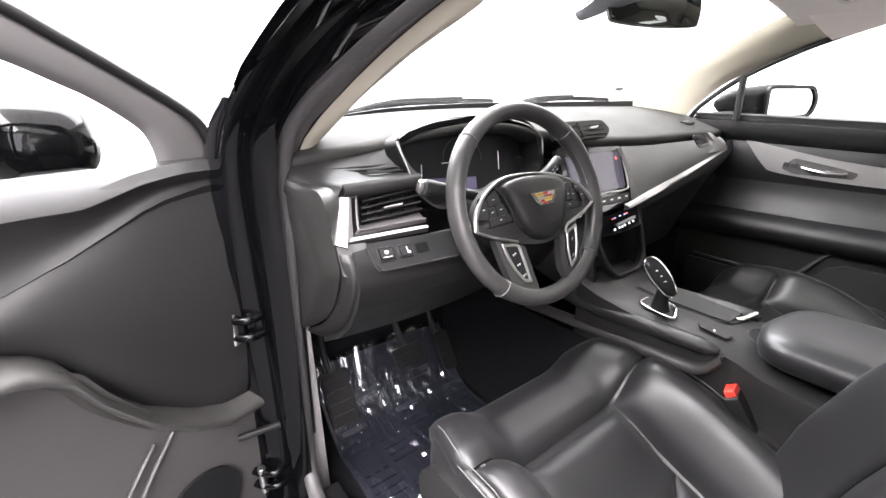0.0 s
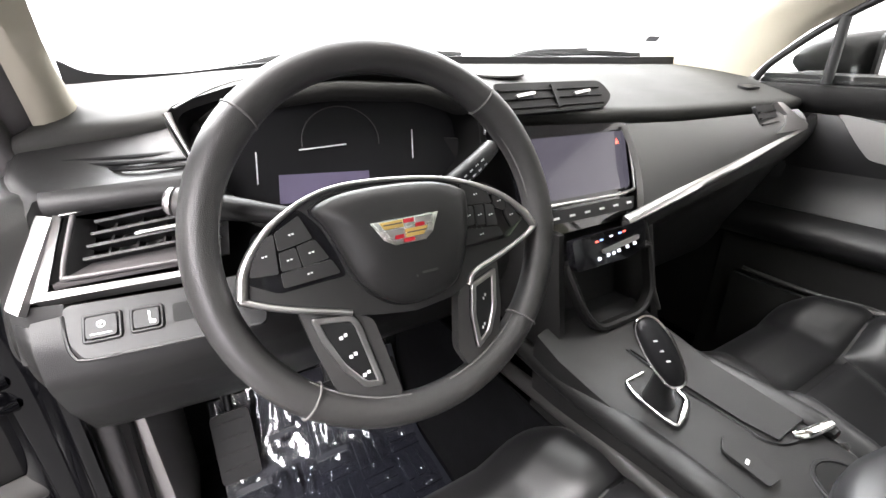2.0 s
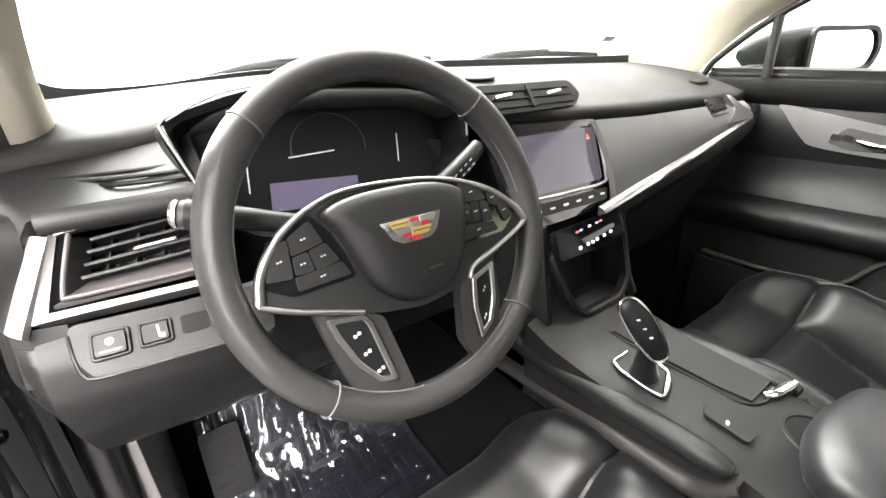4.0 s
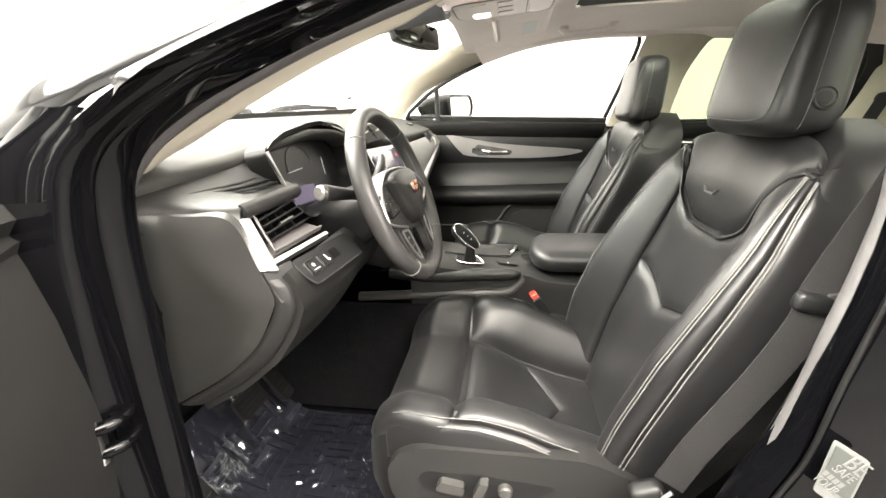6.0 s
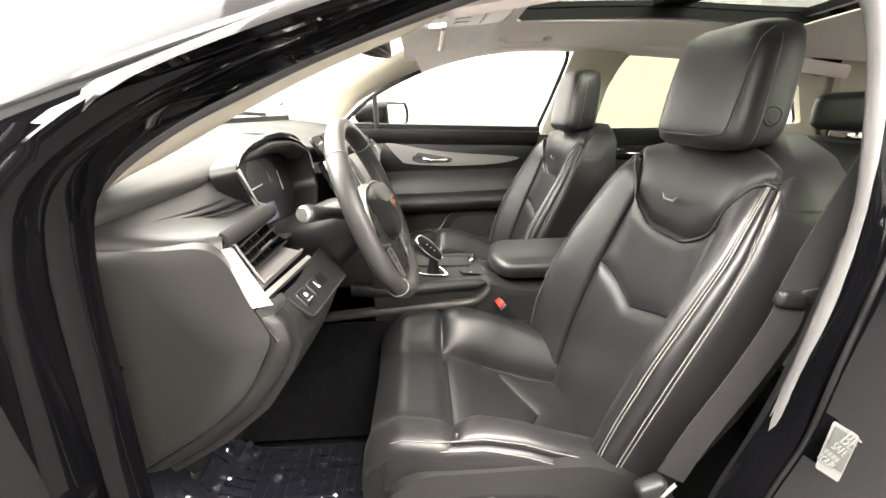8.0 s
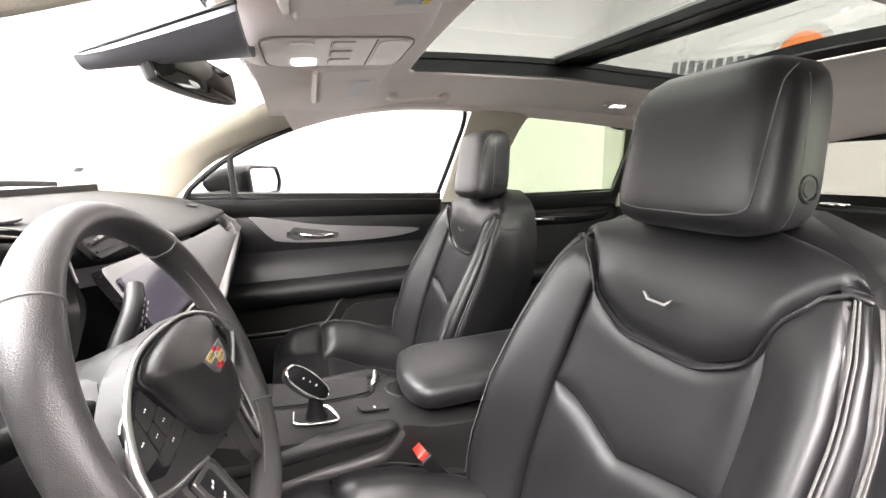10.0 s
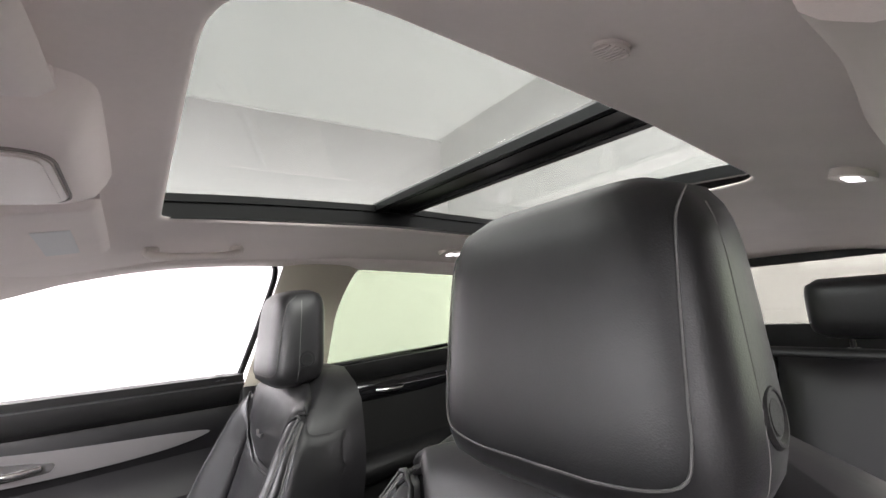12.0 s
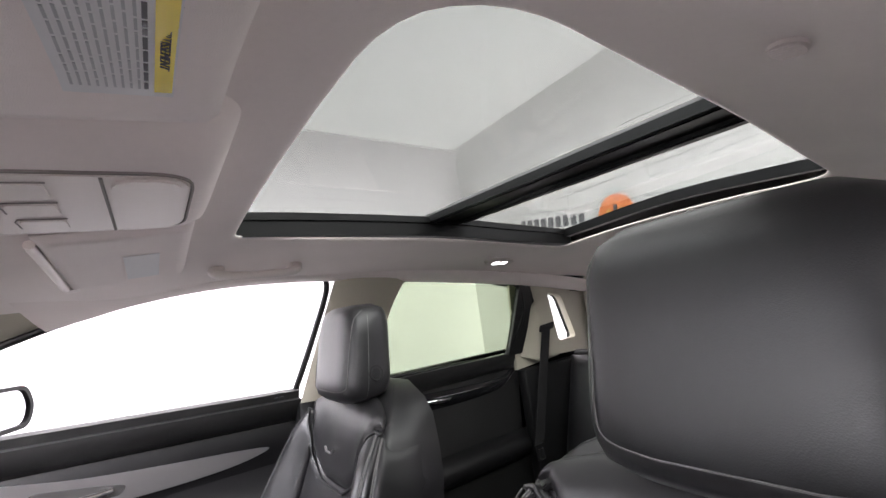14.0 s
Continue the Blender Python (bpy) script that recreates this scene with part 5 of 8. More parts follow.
# cubby below: rounded opening in a dark surround
CU = plane_frame((-0.002, 0.645, 0.958), (1, 0, 0), (0, 0.30, 0.954))
ring_plate("cubby_frame", rounded([(-0.12, 0.075), (0.085, 0.075), (0.08, -0.02), (0.045, -0.052), (-0.06, -0.052), (-0.09, -0.02)], 0.02, 4), 0.012, CU, 0.018, SOFT, STK, "dark surround of the storage cubby", r=0.004)
prism("cubby_back", [(-0.11, 0.07), (0.08, 0.07), (0.06, -0.05), (-0.08, -0.05)], CU @ Matrix.Translation((0, 0, -0.07)), 0.01, HARD, STK, "", r=0)
prism("cubby_floor", [(-0.09, 0), (0.07, 0), (0.07, 0.08), (-0.09, 0.08)], plane_frame((-0.002, 0.655, 0.905), (1, 0, 0), (0, 1, 0)), 0.01, HARD, STK, "", r=0.002)
# side cheeks from the stack down to the console
for sg, x0 in ((-1, -0.125), (1, 0.088)):
    slab("stack_cheek", (lambda sg, x0: lambda s, t: (x0 + sg * 0.012 * math.sin(math.pi * s) + sg * 0.014 * t, 0.667 + 0.20 * s - 0.045 * t, 1.075 - 0.20 * t + 0.03 * s))(sg, x0) if sg < 0 else (lambda x0: lambda s, t: (x0 + 0.014 * t + 0.012 * math.sin(math.pi * s), 0.867 - 0.20 * s - 0.045 * t, 1.105 - 0.20 * t - 0.03 * s))(x0), 8, 12, 0.014, SOFT, STK, "dark cheek of the centre stack", 60)
tube("stack_edge", [(0.056, 0.668, 1.080), (0.070, 0.658, 1.04), (0.086, 0.645, 0.96), (0.104, 0.630, 0.900)], 0.006, GREYP, STK, "grey raised edge", smooth=14)

# vent pair on top of the centre
TVF = plane_frame((-0.055, 0.762, 1.257), (1, 0.06, 0.0), (0, 0.55, 0.83)) @ Matrix.Scale(1.35, 4)
TV = prism("top_vent", rounded([(-0.095, 0.020), (0.078, 0.020), (0.092, 0.0), (0.07, -0.016), (-0.095, -0.016)], 0.01, 4), TVF @ Matrix.Translation((0, 0, -0.004)), 0.006, RAIL, DASHB, "black centre air vent", r=0.003)
for k in range(3):
    prism("vent_slat", [(-0.09, -0.010 + 0.010 * k), (0.07, -0.010 + 0.010 * k), (0.07, -0.008 + 0.010 * k), (-0.09, -0.008 + 0.010 * k)], TVF @ Matrix.Translation((0, 0, 0.001)), 0.003, RAIL, TV, r=0)
for x in (-0.055, 0.035):
    prism("vent_tab", rounded([(x - 0.014, 0.001), (x + 0.014, 0.004), (x + 0.014, 0.0075), (x - 0.014, 0.0045)], 0.001, 2), TVF @ Matrix.Translation((0, 0, 0.002)), 0.004, SATIN, TV, "satin vent tab", r=0.0006)
prism("vent_post", [(-0.012, -0.012), (-0.006, -0.012), (-0.006, 0.016), (-0.012, 0.016)], TVF @ Matrix.Translation((0, 0, 0.001)), 0.004, RAIL, TV, r=0.001)

# passenger side: upper insert, satin blade, right vent, glove box
def insert_fn(s, t):
    x = 0.065 + 0.555 * s
    yb, zb = interp(x, DX, BRY) - 0.004, interp(x, DX, BRZ) - 0.030
    y1, z1 = interp(s, [0, 1], [0.679, 0.704]), interp(s, [0, 0.5, 1], [1.080, 1.125, 1.170])
    return (x, yb + (y1 - yb) * t - 0.010 * math.sin(math.pi * t), zb + (z1 - zb) * t)


slab("passenger_insert", insert_fn, 24, 12, 0.012, SUEDE, DASHB, "soft dark grey passenger-side insert", 60)
tube("insert_seam", [Vector(insert_fn(s, 0.03)) + Vector((0, -0.003, 0)) for s in np.linspace(0, 1, 20)], 0.0018, HARD, DASHB, n=5)
slab("satin_blade", lambda s, t: Vector((0.012 + 0.622 * s, interp(s, [0, 1], [0.666, 0.702]) - 0.010 * math.sin(math.pi * t), interp(s, [0, 0.5, 1], [1.076, 1.124, 1.174]) - (0.003 + 0.008 * math.sin(math.pi * min(1, s * 1.25)) ** 1.0 if s < 0.8 else 0.003) * t)), 24, 6, 0.006, SATIN, DASHB, "tapering satin blade across the dashboard", 60)
slab("glove_box", lambda s, t: (0.06 + 0.68 * s, interp(s, [0, 0.85, 1], [0.676, 0.708, 0.73]) + interp(t, [0, 0.12, 0.5, 1], [0.0, -0.008, 0.05, 0.16]), interp(s, [0, 0.85, 1], [1.078, 1.170, 1.19]) * (1 - t) + interp(t, [0, 0.5, 1], [0.0, 0.475, 0.82])), 14, 14, 0.014, SOFT, DASHB, "dark glove box lid", 60)
RV = plane_frame((0.488, 0.704, 1.197), (0.998, 0.02, 0), (0, 0.45, 0.89))
prism("passenger_vent", rounded([(-0.058, 0.030), (0.020, 0.030), (0.022, -0.012), (-0.010, -0.028), (-0.058, -0.022)], 0.004, 3), RV, 0.006, RAIL, DASHB, "black passenger air vent", r=0.002)
for k in range(3):
    prism("vent_slat", [(-0.052, -0.012 + 0.013 * k), (0.018, -0.010 + 0.013 * k), (0.018, -0.007 + 0.013 * k), (-0.052, -0.009 + 0.013 * k)], RV @ Matrix.Translation((0, 0, 0.006)), 0.003, RAIL, DASHB, r=0)
prism("passenger_vent_trim", [(0.022, 0.032), (0.045, 0.030), (0.110, -0.008), (0.140, -0.024), (0.120, -0.032), (0.0, -0.032), (0.040, -0.014), (0.052, 0.004)], RV, 0.012, SATIN, DASHB, "satin vent trim", r=0.002)
prism("defrost_grille", rounded([(-0.034, -0.012), (0.034, -0.012), (0.034, 0.012), (-0.034, 0.012)], 0.004, 3), plane_frame((0.57, 0.80, pad_z(0.57, 0.80) + 0.001), (0.99, 0.1, 0.0), (-0.1, 0.92, 0.22)), 0.004, HARD, DASHB, "small black grille in the dash top", r=0.001)
prism("speaker_outline", circle(0.075, 28), plane_frame((-0.06, 0.96, pad_z(-0.06, 0.96)), (1, 0, 0), (0, 1, 0.12)), 0.003, DASH, DASHB, "round speaker cover flush in the dash top", r=0.001)

# ---- steering wheel ----
WC, TL = Vector((-0.404, 0.600, 1.157)), math.radians(19.9)
WF = plane_frame(WC, (1, -0.023, 0.008), (0, math.sin(TL), math.cos(TL))) @ Matrix.Scale(1.046, 4)
SW = thing("steering_wheel", WC, "black leather steering wheel with silver-edged spokes", "steering wheel")
NR, NT = 84, 18
verts, faces = [], []
for i in range(NR):
    a = 2 * math.pi * i / NR
    for j in range(NT):
        b = 2 * math.pi * j / NT
        grip = 1 + 0.09 * (math.exp(-(((math.degrees(a) - 40) / 14) ** 2)) + math.exp(-(((math.degrees(a) - 140) / 14) ** 2)))
        rr = 0.158 + 0.0140 * grip * math.cos(b)
        verts.append(WF @ Vector((rr * math.cos(a), rr * math.sin(a), 0.0165 * grip * math.sin(b))))
for i in range(NR):
    for j in range(NT):
        faces.append((i * NT + j, ((i + 1) % NR) * NT + j, ((i + 1) % NR) * NT + (j + 1) % NT, i * NT + (j + 1) % NT))
RIM = solid("rim", verts, faces, WHEEL_LEATHER, SW, "black leather rim", 60)
for deg in (46, 134, 229, 316):
    a = math.radians(deg)
    pts = [WF @ Vector(((0.158 + 0.0152 * math.cos(b)) * math.cos(a), (0.158 + 0.0152 * math.cos(b)) * math.sin(a), 0.0178 * math.sin(b))) for b in np.linspace(0, 2 * math.pi, 21)[:-1]]
    tube("rim_seam", pts, 0.0011, THREAD, RIM, "thin seam across the rim", n=5, closed=True)
for a0, a1 in ((5, 40), (140, 175), (225, 262), (278, 315)):
    pts = [WF @ Vector((0.1445 * math.cos(a), 0.1445 * math.sin(a), 0.0045)) for a in np.radians(np.linspace(a0, a1, 14))]
    tube("rim_stitching", pts, 0.0010, THREAD, RIM, "stitching along the inner edge", n=4)
# hub and spokes
Wm = lambda z: WF @ Matrix.Translation((0, 0, z))
wing = [(-0.140, -0.025), (-0.134, -0.004), (-0.123, 0.014), (-0.105, 0.031), (-0.077, 0.046), (-0.048, 0.053), (-0.008, 0.053), (0.041, 0.048), (0.077, 0.038), (0.111, 0.021), (0.137, -0.001), (0.146, -0.018), (0.130, -0.029), (0.097, -0.042), (0.065, -0.054), (0.040, -0.066), (0.0, -0.070), (-0.035, -0.064), (-0.058, -0.058), (-0.078, -0.051), (-0.111, -0.040)]
prism("spoke_plate", rounded(wing, 0.008, 3), Wm(-0.012), 0.018, SOFT, SW, "dark grey upper spoke plate", r=0.004)
outline = [(-0.137, -0.024), (-0.132, -0.005), (-0.121, 0.012), (-0.104, 0.028), (-0.077, 0.043), (-0.048, 0.050), (-0.008, 0.050), (0.041, 0.045), (0.076, 0.035), (0.109, 0.019), (0.134, -0.002)]
tube("spoke_trim", [Wm(0.007) @ Vector((x, y, 0)) for x, y in outline], [0.0050, 0.0042, 0.0030, 0.0022, 0.0020, 0.0022, 0.0036, 0.0046], SATIN, SW, "satin silver trim line", smooth=60, n=8)
tube("spoke_trim", [Wm(0.007) @ Vector((x, y, 0)) for x, y in ((-0.137, -0.024), (-0.136, -0.026), (-0.111, -0.038), (-0.078, -0.049), (-0.058, -0.056))], 0.0028, SATIN, SW, "satin silver trim line", smooth=24, n=8)
tube("spoke_trim", [Wm(0.007) @ Vector((x, y, 0)) for x, y in ((0.134, -0.002), (0.142, -0.015), (0.143, -0.019), (0.129, -0.027), (0.097, -0.039), (0.065, -0.049), (0.057, -0.060))], [0.0046, 0.0040, 0.0030, 0.0030, 0.0030], SATIN, SW, "satin silver trim line", smooth=36, n=8)
# airbag cover, domed
hubp = [(-0.074, 0.034), (-0.051, 0.043), (-0.011, 0.045), (0.032, 0.042), (0.060, 0.032), (0.064, 0.022), (0.061, 0.000), (0.050, -0.033), (0.036, -0.053), (0.011, -0.060), (-0.016, -0.058), (-0.036, -0.045), (-0.050, -0.027), (-0.058, -0.004), (-0.067, 0.019)]
hs = spline([(x, y, 0) for x, y in hubp], 48, closed=True)
rings = []
for f, z in ((1.0, -0.004), (1.0, 0.014), (0.985, 0.019), (0.94, 0.0225), (0.8, 0.0265), (0.55, 0.0295), (0.25, 0.031), (0.02, 0.0315)):
    rings.append([Wm(z) @ Vector((q.x * f - 0.008 * (1 - f), q.y * f - 0.006 * (1 - f), 0)) for q in hs])
HUB = loft("airbag_cover", rings, SOFT, SW, "domed dark airbag cover", angle=60)
tube("hub_gap", [Wm(0.0065) @ Vector((q.x * 1.008, q.y * 1.008, 0)) for q in hs], 0.0022, HARD, SW, "dark gap round the airbag cover", n=6, closed=True)
# emblem, a plain wide shield of coloured bars
em = [(-0.032, 0.0145), (0.030, 0.0145), (0.022, -0.004), (0.014, -0.0105), (-0.014, -0.0105), (-0.023, -0.004)]
EMF = Wm(0.0318) @ Matrix.Translation((-0.005, 0.003, 0)) @ Matrix.Diagonal((0.98, 0.84, 1, 1))
EM = prism("emblem", em, EMF @ Matrix.Translation((0, 0, -0.002)), 0.005, CHROME, SW, "silver shield emblem with coloured bars", r=0.001)
for pts, m_ in (([(-0.024, 0.013), (-0.004, 0.013), (-0.004, 0.006), (-0.021, 0.006)], GOLD), ([(-0.003, 0.013), (0.006, 0.013), (0.006, 0.009), (-0.003, 0.009)], REDE), ([(0.007, 0.013), (0.024, 0.013), (0.021, 0.006), (0.007, 0.006)], SATIN), ([(0.007, 0.0075), (0.015, 0.0075), (0.015, 0.0035), (0.007, 0.0035)], REDE), ([(-0.020, 0.005), (-0.004, 0.005), (-0.004, -0.003), (-0.016, -0.003)], SATIN), ([(-0.013, -0.001), (-0.005, -0.001), (-0.005, -0.005), (-0.013, -0.005)], REDE), ([(-0.003, 0.003), (0.018, 0.003), (0.013, -0.005), (-0.003, -0.005)], GOLD), ([(-0.006, -0.0055), (0.004, -0.0055), (0.004, -0.0095), (-0.006, -0.0095)], REDE), ([(-0.022, 0.0105), (-0.005, 0.0105), (-0.005, 0.0093), (-0.021, 0.0093)], INK), ([(-0.002, 0.0), (0.016, 0.0), (0.015, -0.0012), (-0.002, -0.0012)], INK)):
    lift = 0.0031 if m_ in (GOLD, SATIN) else 0.0035 if m_ is REDE else 0.0037
    prism("emblem_bar", pts, EMF @ Matrix.Translation((0, 0, lift - 0.0003)), 0.0006, m_, EM, r=0)
text_bars("airbag_mark", [(-0.004, -0.036, 0.0018), (0.002, -0.0345, 0.015)], Wm(0.0306), GREYP, SW, 0.0022)
# buttons
for sg, pads in ((-1, [[(-0.128, -0.008), (-0.118, 0.016), (-0.106, 0.020), (-0.108, -0.010)], [(-0.104, 0.021), (-0.085, 0.031), (-0.078, 0.012), (-0.104, 0.007)], [(-0.104, 0.005), (-0.092, 0.007), (-0.090, -0.009), (-0.105, -0.009)], [(-0.090, 0.0075), (-0.076, 0.0105), (-0.068, -0.006), (-0.088, -0.009)], [(-0.105, -0.011), (-0.067, -0.008), (-0.062, -0.020), (-0.105, -0.022)]]),
                 (1, [[(0.066, 0.036), (0.090, 0.030), (0.096, 0.014), (0.066, 0.016)], [(0.064, 0.014), (0.074, 0.0135), (0.073, -0.004), (0.062, -0.004)], [(0.076, 0.0135), (0.086, 0.013), (0.085, -0.006), (0.075, -0.005)], [(0.088, 0.013), (0.097, 0.0115), (0.099, -0.009), (0.087, -0.007)], [(0.060, -0.007), (0.099, -0.011), (0.103, -0.020), (0.055, -0.022)], [(0.098, 0.026), (0.113, 0.016), (0.110, 0.004), (0.099, 0.009)], [(0.115, 0.013), (0.127, -0.008), (0.116, -0.014), (0.110, 0.001)]])):
    base_ = [(-0.134, -0.012), (-0.121, 0.022), (-0.083, 0.037), (-0.064, 0.012), (-0.056, -0.024), (-0.110, -0.026)] if sg < 0 else [(0.062, 0.041), (0.094, 0.034), (0.119, 0.018), (0.132, -0.008), (0.112, -0.024), (0.052, -0.025)]
    prism("button_panel", rounded(base_ if sg > 0 else base_[::-1], 0.004, 3), Wm(0.0050), 0.0014, PIANO, SW, "gloss black button panel", r=0.0005)
    for n_, poly in enumerate(pads):
        cx, cy = sum(p[0] for p in poly) / 4, sum(p[1] for p in poly) / 4
        poly = [(cx + (x - cx) * 1.06, cy + (y - cy) * 1.06) for x, y in poly]
        bt = prism("wheel_button", rounded(poly, 0.002, 2), Wm(0.0055), 0.0036, SOFT, SW, "black thumb button", r=0.001)
        cx, cy = sum(p[0] for p in poly) / 4, sum(p[1] for p in poly) / 4
        text_bars("button_mark", [(cx - 0.0022, cy - 0.0006, 0.0018), (cx + 0.0004, cy - 0.0002, 0.0018)], Wm(0.0093), WHITEP, bt, 0.0012)
# lower spokes with silver edges
LSP = [(-0.100, -0.042), (-0.060, -0.056), (-0.040, -0.066), (-0.026, -0.142), (-0.060, -0.146), (-0.082, -0.120), (-0.093, -0.080)]
RSP = [(0.096, -0.040), (0.060, -0.054), (0.046, -0.066), (0.036, -0.120), (0.048, -0.146), (0.080, -0.130), (0.092, -0.090)]
prism("lower_spoke", rounded(LSP, 0.006, 3), Wm(-0.012), 0.014, WHEEL_LEATHER, SW, "black lower spoke", r=0.004)
prism("lower_spoke", rounded(RSP, 0.006, 3), Wm(-0.012), 0.014, WHEEL_LEATHER, SW, "black lower spoke", r=0.004)
lp = rounded([(-0.092, -0.052), (-0.058, -0.058), (-0.053, -0.066), (-0.042, -0.126), (-0.060, -0.122), (-0.076, -0.100), (-0.087, -0.073)][::-1], 0.004, 3)
rp = rounded([(0.090, -0.050), (0.060, -0.060), (0.054, -0.091), (0.055, -0.125), (0.073, -0.113), (0.084, -0.088)], 0.004, 3)
for pl in (lp, rp):
    BP = prism("lower_button_pad", pl, Wm(0.001), 0.004, HARD, SW, "black lower button pad", r=0.001)
    ring_plate("pad_trim", pl, 0.0052, Wm(0.003), 0.004, SATIN, BP, "satin silver edge", r=0.0008)
for y, x in ((-0.074, -0.069), (-0.092, -0.064), (-0.111, -0.056)):
    text_bars("button_mark", [(x - 0.0035, y - 0.002, 0.003), (x + 0.0005, y - 0.0005, 0.003)], Wm(0.0053), WHITEP, SW, 0.003)
for y, x in ((-0.076, 0.071), (-0.104, 0.065)):
    text_bars("button_mark", [(x - 0.001, y - 0.003, 0.0018), (x + 0.0015, y, 0.0018)], Wm(0.0053), WHITEP, SW, 0.003)
prism("hub_back", circle(0.05, 28), Wm(-0.055), 0.045, HARD, SW, "", r=0.004)

# column shroud and stalks
COL = thing("steering_column", (-0.393, 0.70, 1.10), "black steering column shroud with two stalks", "steering column")
cr = []
for f, rx, rz in ((0.0, 0.052, 0.045), (0.05, 0.064, 0.056), (0.12, 0.068, 0.060), (0.25, 0.066, 0.066), (0.33, 0.05, 0.05)):
    c = WC + Vector((0, 0.040 + f * 0.75, -0.018 - f * 0.36))
    cr.append([c + Vector((rx * math.copysign(abs(math.cos(a)) ** 0.7, math.cos(a)), 0.35 * rz * math.sin(a), rz * math.copysign(abs(math.sin(a)) ** 0.7, math.sin(a)))) for a in [2 * math.pi * i / 28 for i in range(28)]])
loft("shroud", cr, HARD, COL, "black column shroud", angle=50)
st = tube("stalk", [(-0.462, 0.652, 1.164), (-0.502, 0.664, 1.176), (-0.542, 0.676, 1.186), (-0.575, 0.686, 1.194)], [0.010, 0.0095, 0.012, 0.0145], HARD, COL, "black indicator stalk", n=12, smooth=14)
disc("stalk_knob", (-0.569, 0.684, 1.192), (-0.9, 0.3, 0.2), 0.0135, 0.012, GREYP, COL, "ribbed stalk end", rb=0.002)
disc("stalk_cap", (-0.581, 0.688, 1.195), (-0.9, 0.3, 0.2), 0.0125, 0.006, SATIN, COL, "satin stalk cap", rb=0.003)
tube("stalk", [(-0.344, 0.685, 1.146), (-0.306, 0.682, 1.170), (-0.272, 0.680, 1.190), (-0.236, 0.688, 1.211)], [0.009, 0.011, 0.0125, 0.010], HARD, COL, "black wiper stalk", n=12, smooth=14)
for k in range(5):
    text_bars("stalk_mark", [(-0.025 + 0.010 * k, -0.004, 0.005), (-0.025 + 0.010 * k, 0.003, 0.005)], plane_frame((-0.275, 0.6675, 1.188), (0.85, 0.1, 0.52), (-0.5, 0.2, 0.84)), WHITEP, COL, 0.0018)
disc("column_lever", (-0.462, 0.716, 1.030), (-0.8, -0.5, -0.2), 0.014, 0.03, HARD, COL, "short column adjuster")

# pedals
for x, y, z, w, h, nm, lb in ((-0.40, 1.06, 0.60, 0.10, 0.06, "brake_pedal", "wide black rubber brake pedal"), (-0.25, 1.08, 0.55, 0.05, 0.13, "accelerator_pedal", "narrow black accelerator pedal"), (-0.62, 1.09, 0.53, 0.08, 0.15, "foot_rest", "flat black foot rest")):
    P = thing(nm, (x, y, z), lb, "pedal")
    M = plane_frame((x, y, z), (1, 0, 0), (0, 0.55, 0.83))
    prism("pad", rounded([(-w / 2, -h / 2), (w / 2, -h / 2), (w / 2, h / 2), (-w / 2, h / 2)], 0.012, 3), M, 0.012, RUBBER, P, r=0.003)
    for k in range(4):
        prism("rib", [(-w * 0.4, -h * 0.36 + h * 0.22 * k), (w * 0.4, -h * 0.36 + h * 0.22 * k), (w * 0.4, -h * 0.30 + h * 0.22 * k), (-w * 0.4, -h * 0.30 + h * 0.22 * k)], M @ Matrix.Translation((0, 0, 0.012)), 0.002, RUBBER, P, r=0)
    tube("pedal_arm", [(x, y + 0.01, z), (x, y + 0.09, z + 0.1), (x, y + 0.11, z + 0.26)], 0.01, HARD, P, smooth=8)

# ---- centre console ----
CON = thing("centre_console", (-0.055, 0.2, 0.42), "dark centre console with grey side rails and leather armrest", "centre console")


def console_body():
    rings = []
    for y in np.linspace(-0.45, 0.64, 24):
        zt = interp(y, [-0.45, 0.25, 0.32, 0.50, 0.60, 0.64], [0.83, 0.845, 0.868, 0.882, 0.90, 0.915])
        xl, xr = -0.158 - 0.018 * smooth01(0.35, 0.62, y), 0.048 + 0.012 * smooth01(0.35, 0.62, y)
        ring_ = [(xl - 0.03, 0.42), (xl - 0.012, 0.70), (xl + 0.006, 0.79), (xl, zt - 0.030), (xl + 0.006, zt - 0.006), (xl + 0.02, zt), (xr - 0.02, zt), (xr - 0.006, zt - 0.006), (xr, zt - 0.030), (xr - 0.006, 0.79), (xr + 0.012, 0.70), (xr + 0.03, 0.42)]
        rings.append([Vector((x, y, z)) for x, z in ring_])
    return loft("console_body", rings, SOFT, CON, "dark console body", angle=35)


console_body()
for sg in (-1, 1):
    slab("side_carpet", lambda s, t, sg=sg: (-0.055 + sg * (0.108 + 0.018 * smooth01(0.35, 0.62, 0.30 + 0.85 * (s if sg > 0 else 1 - s)) + interp(t, [0, 0.78, 1], [0.030, 0.012, -0.002])), 0.30 + 0.85 * (s if sg > 0 else 1 - s), 0.42 + 0.355 * t), 16, 8, 0.006, CARPET, CON, "black carpet on the console side", 60)
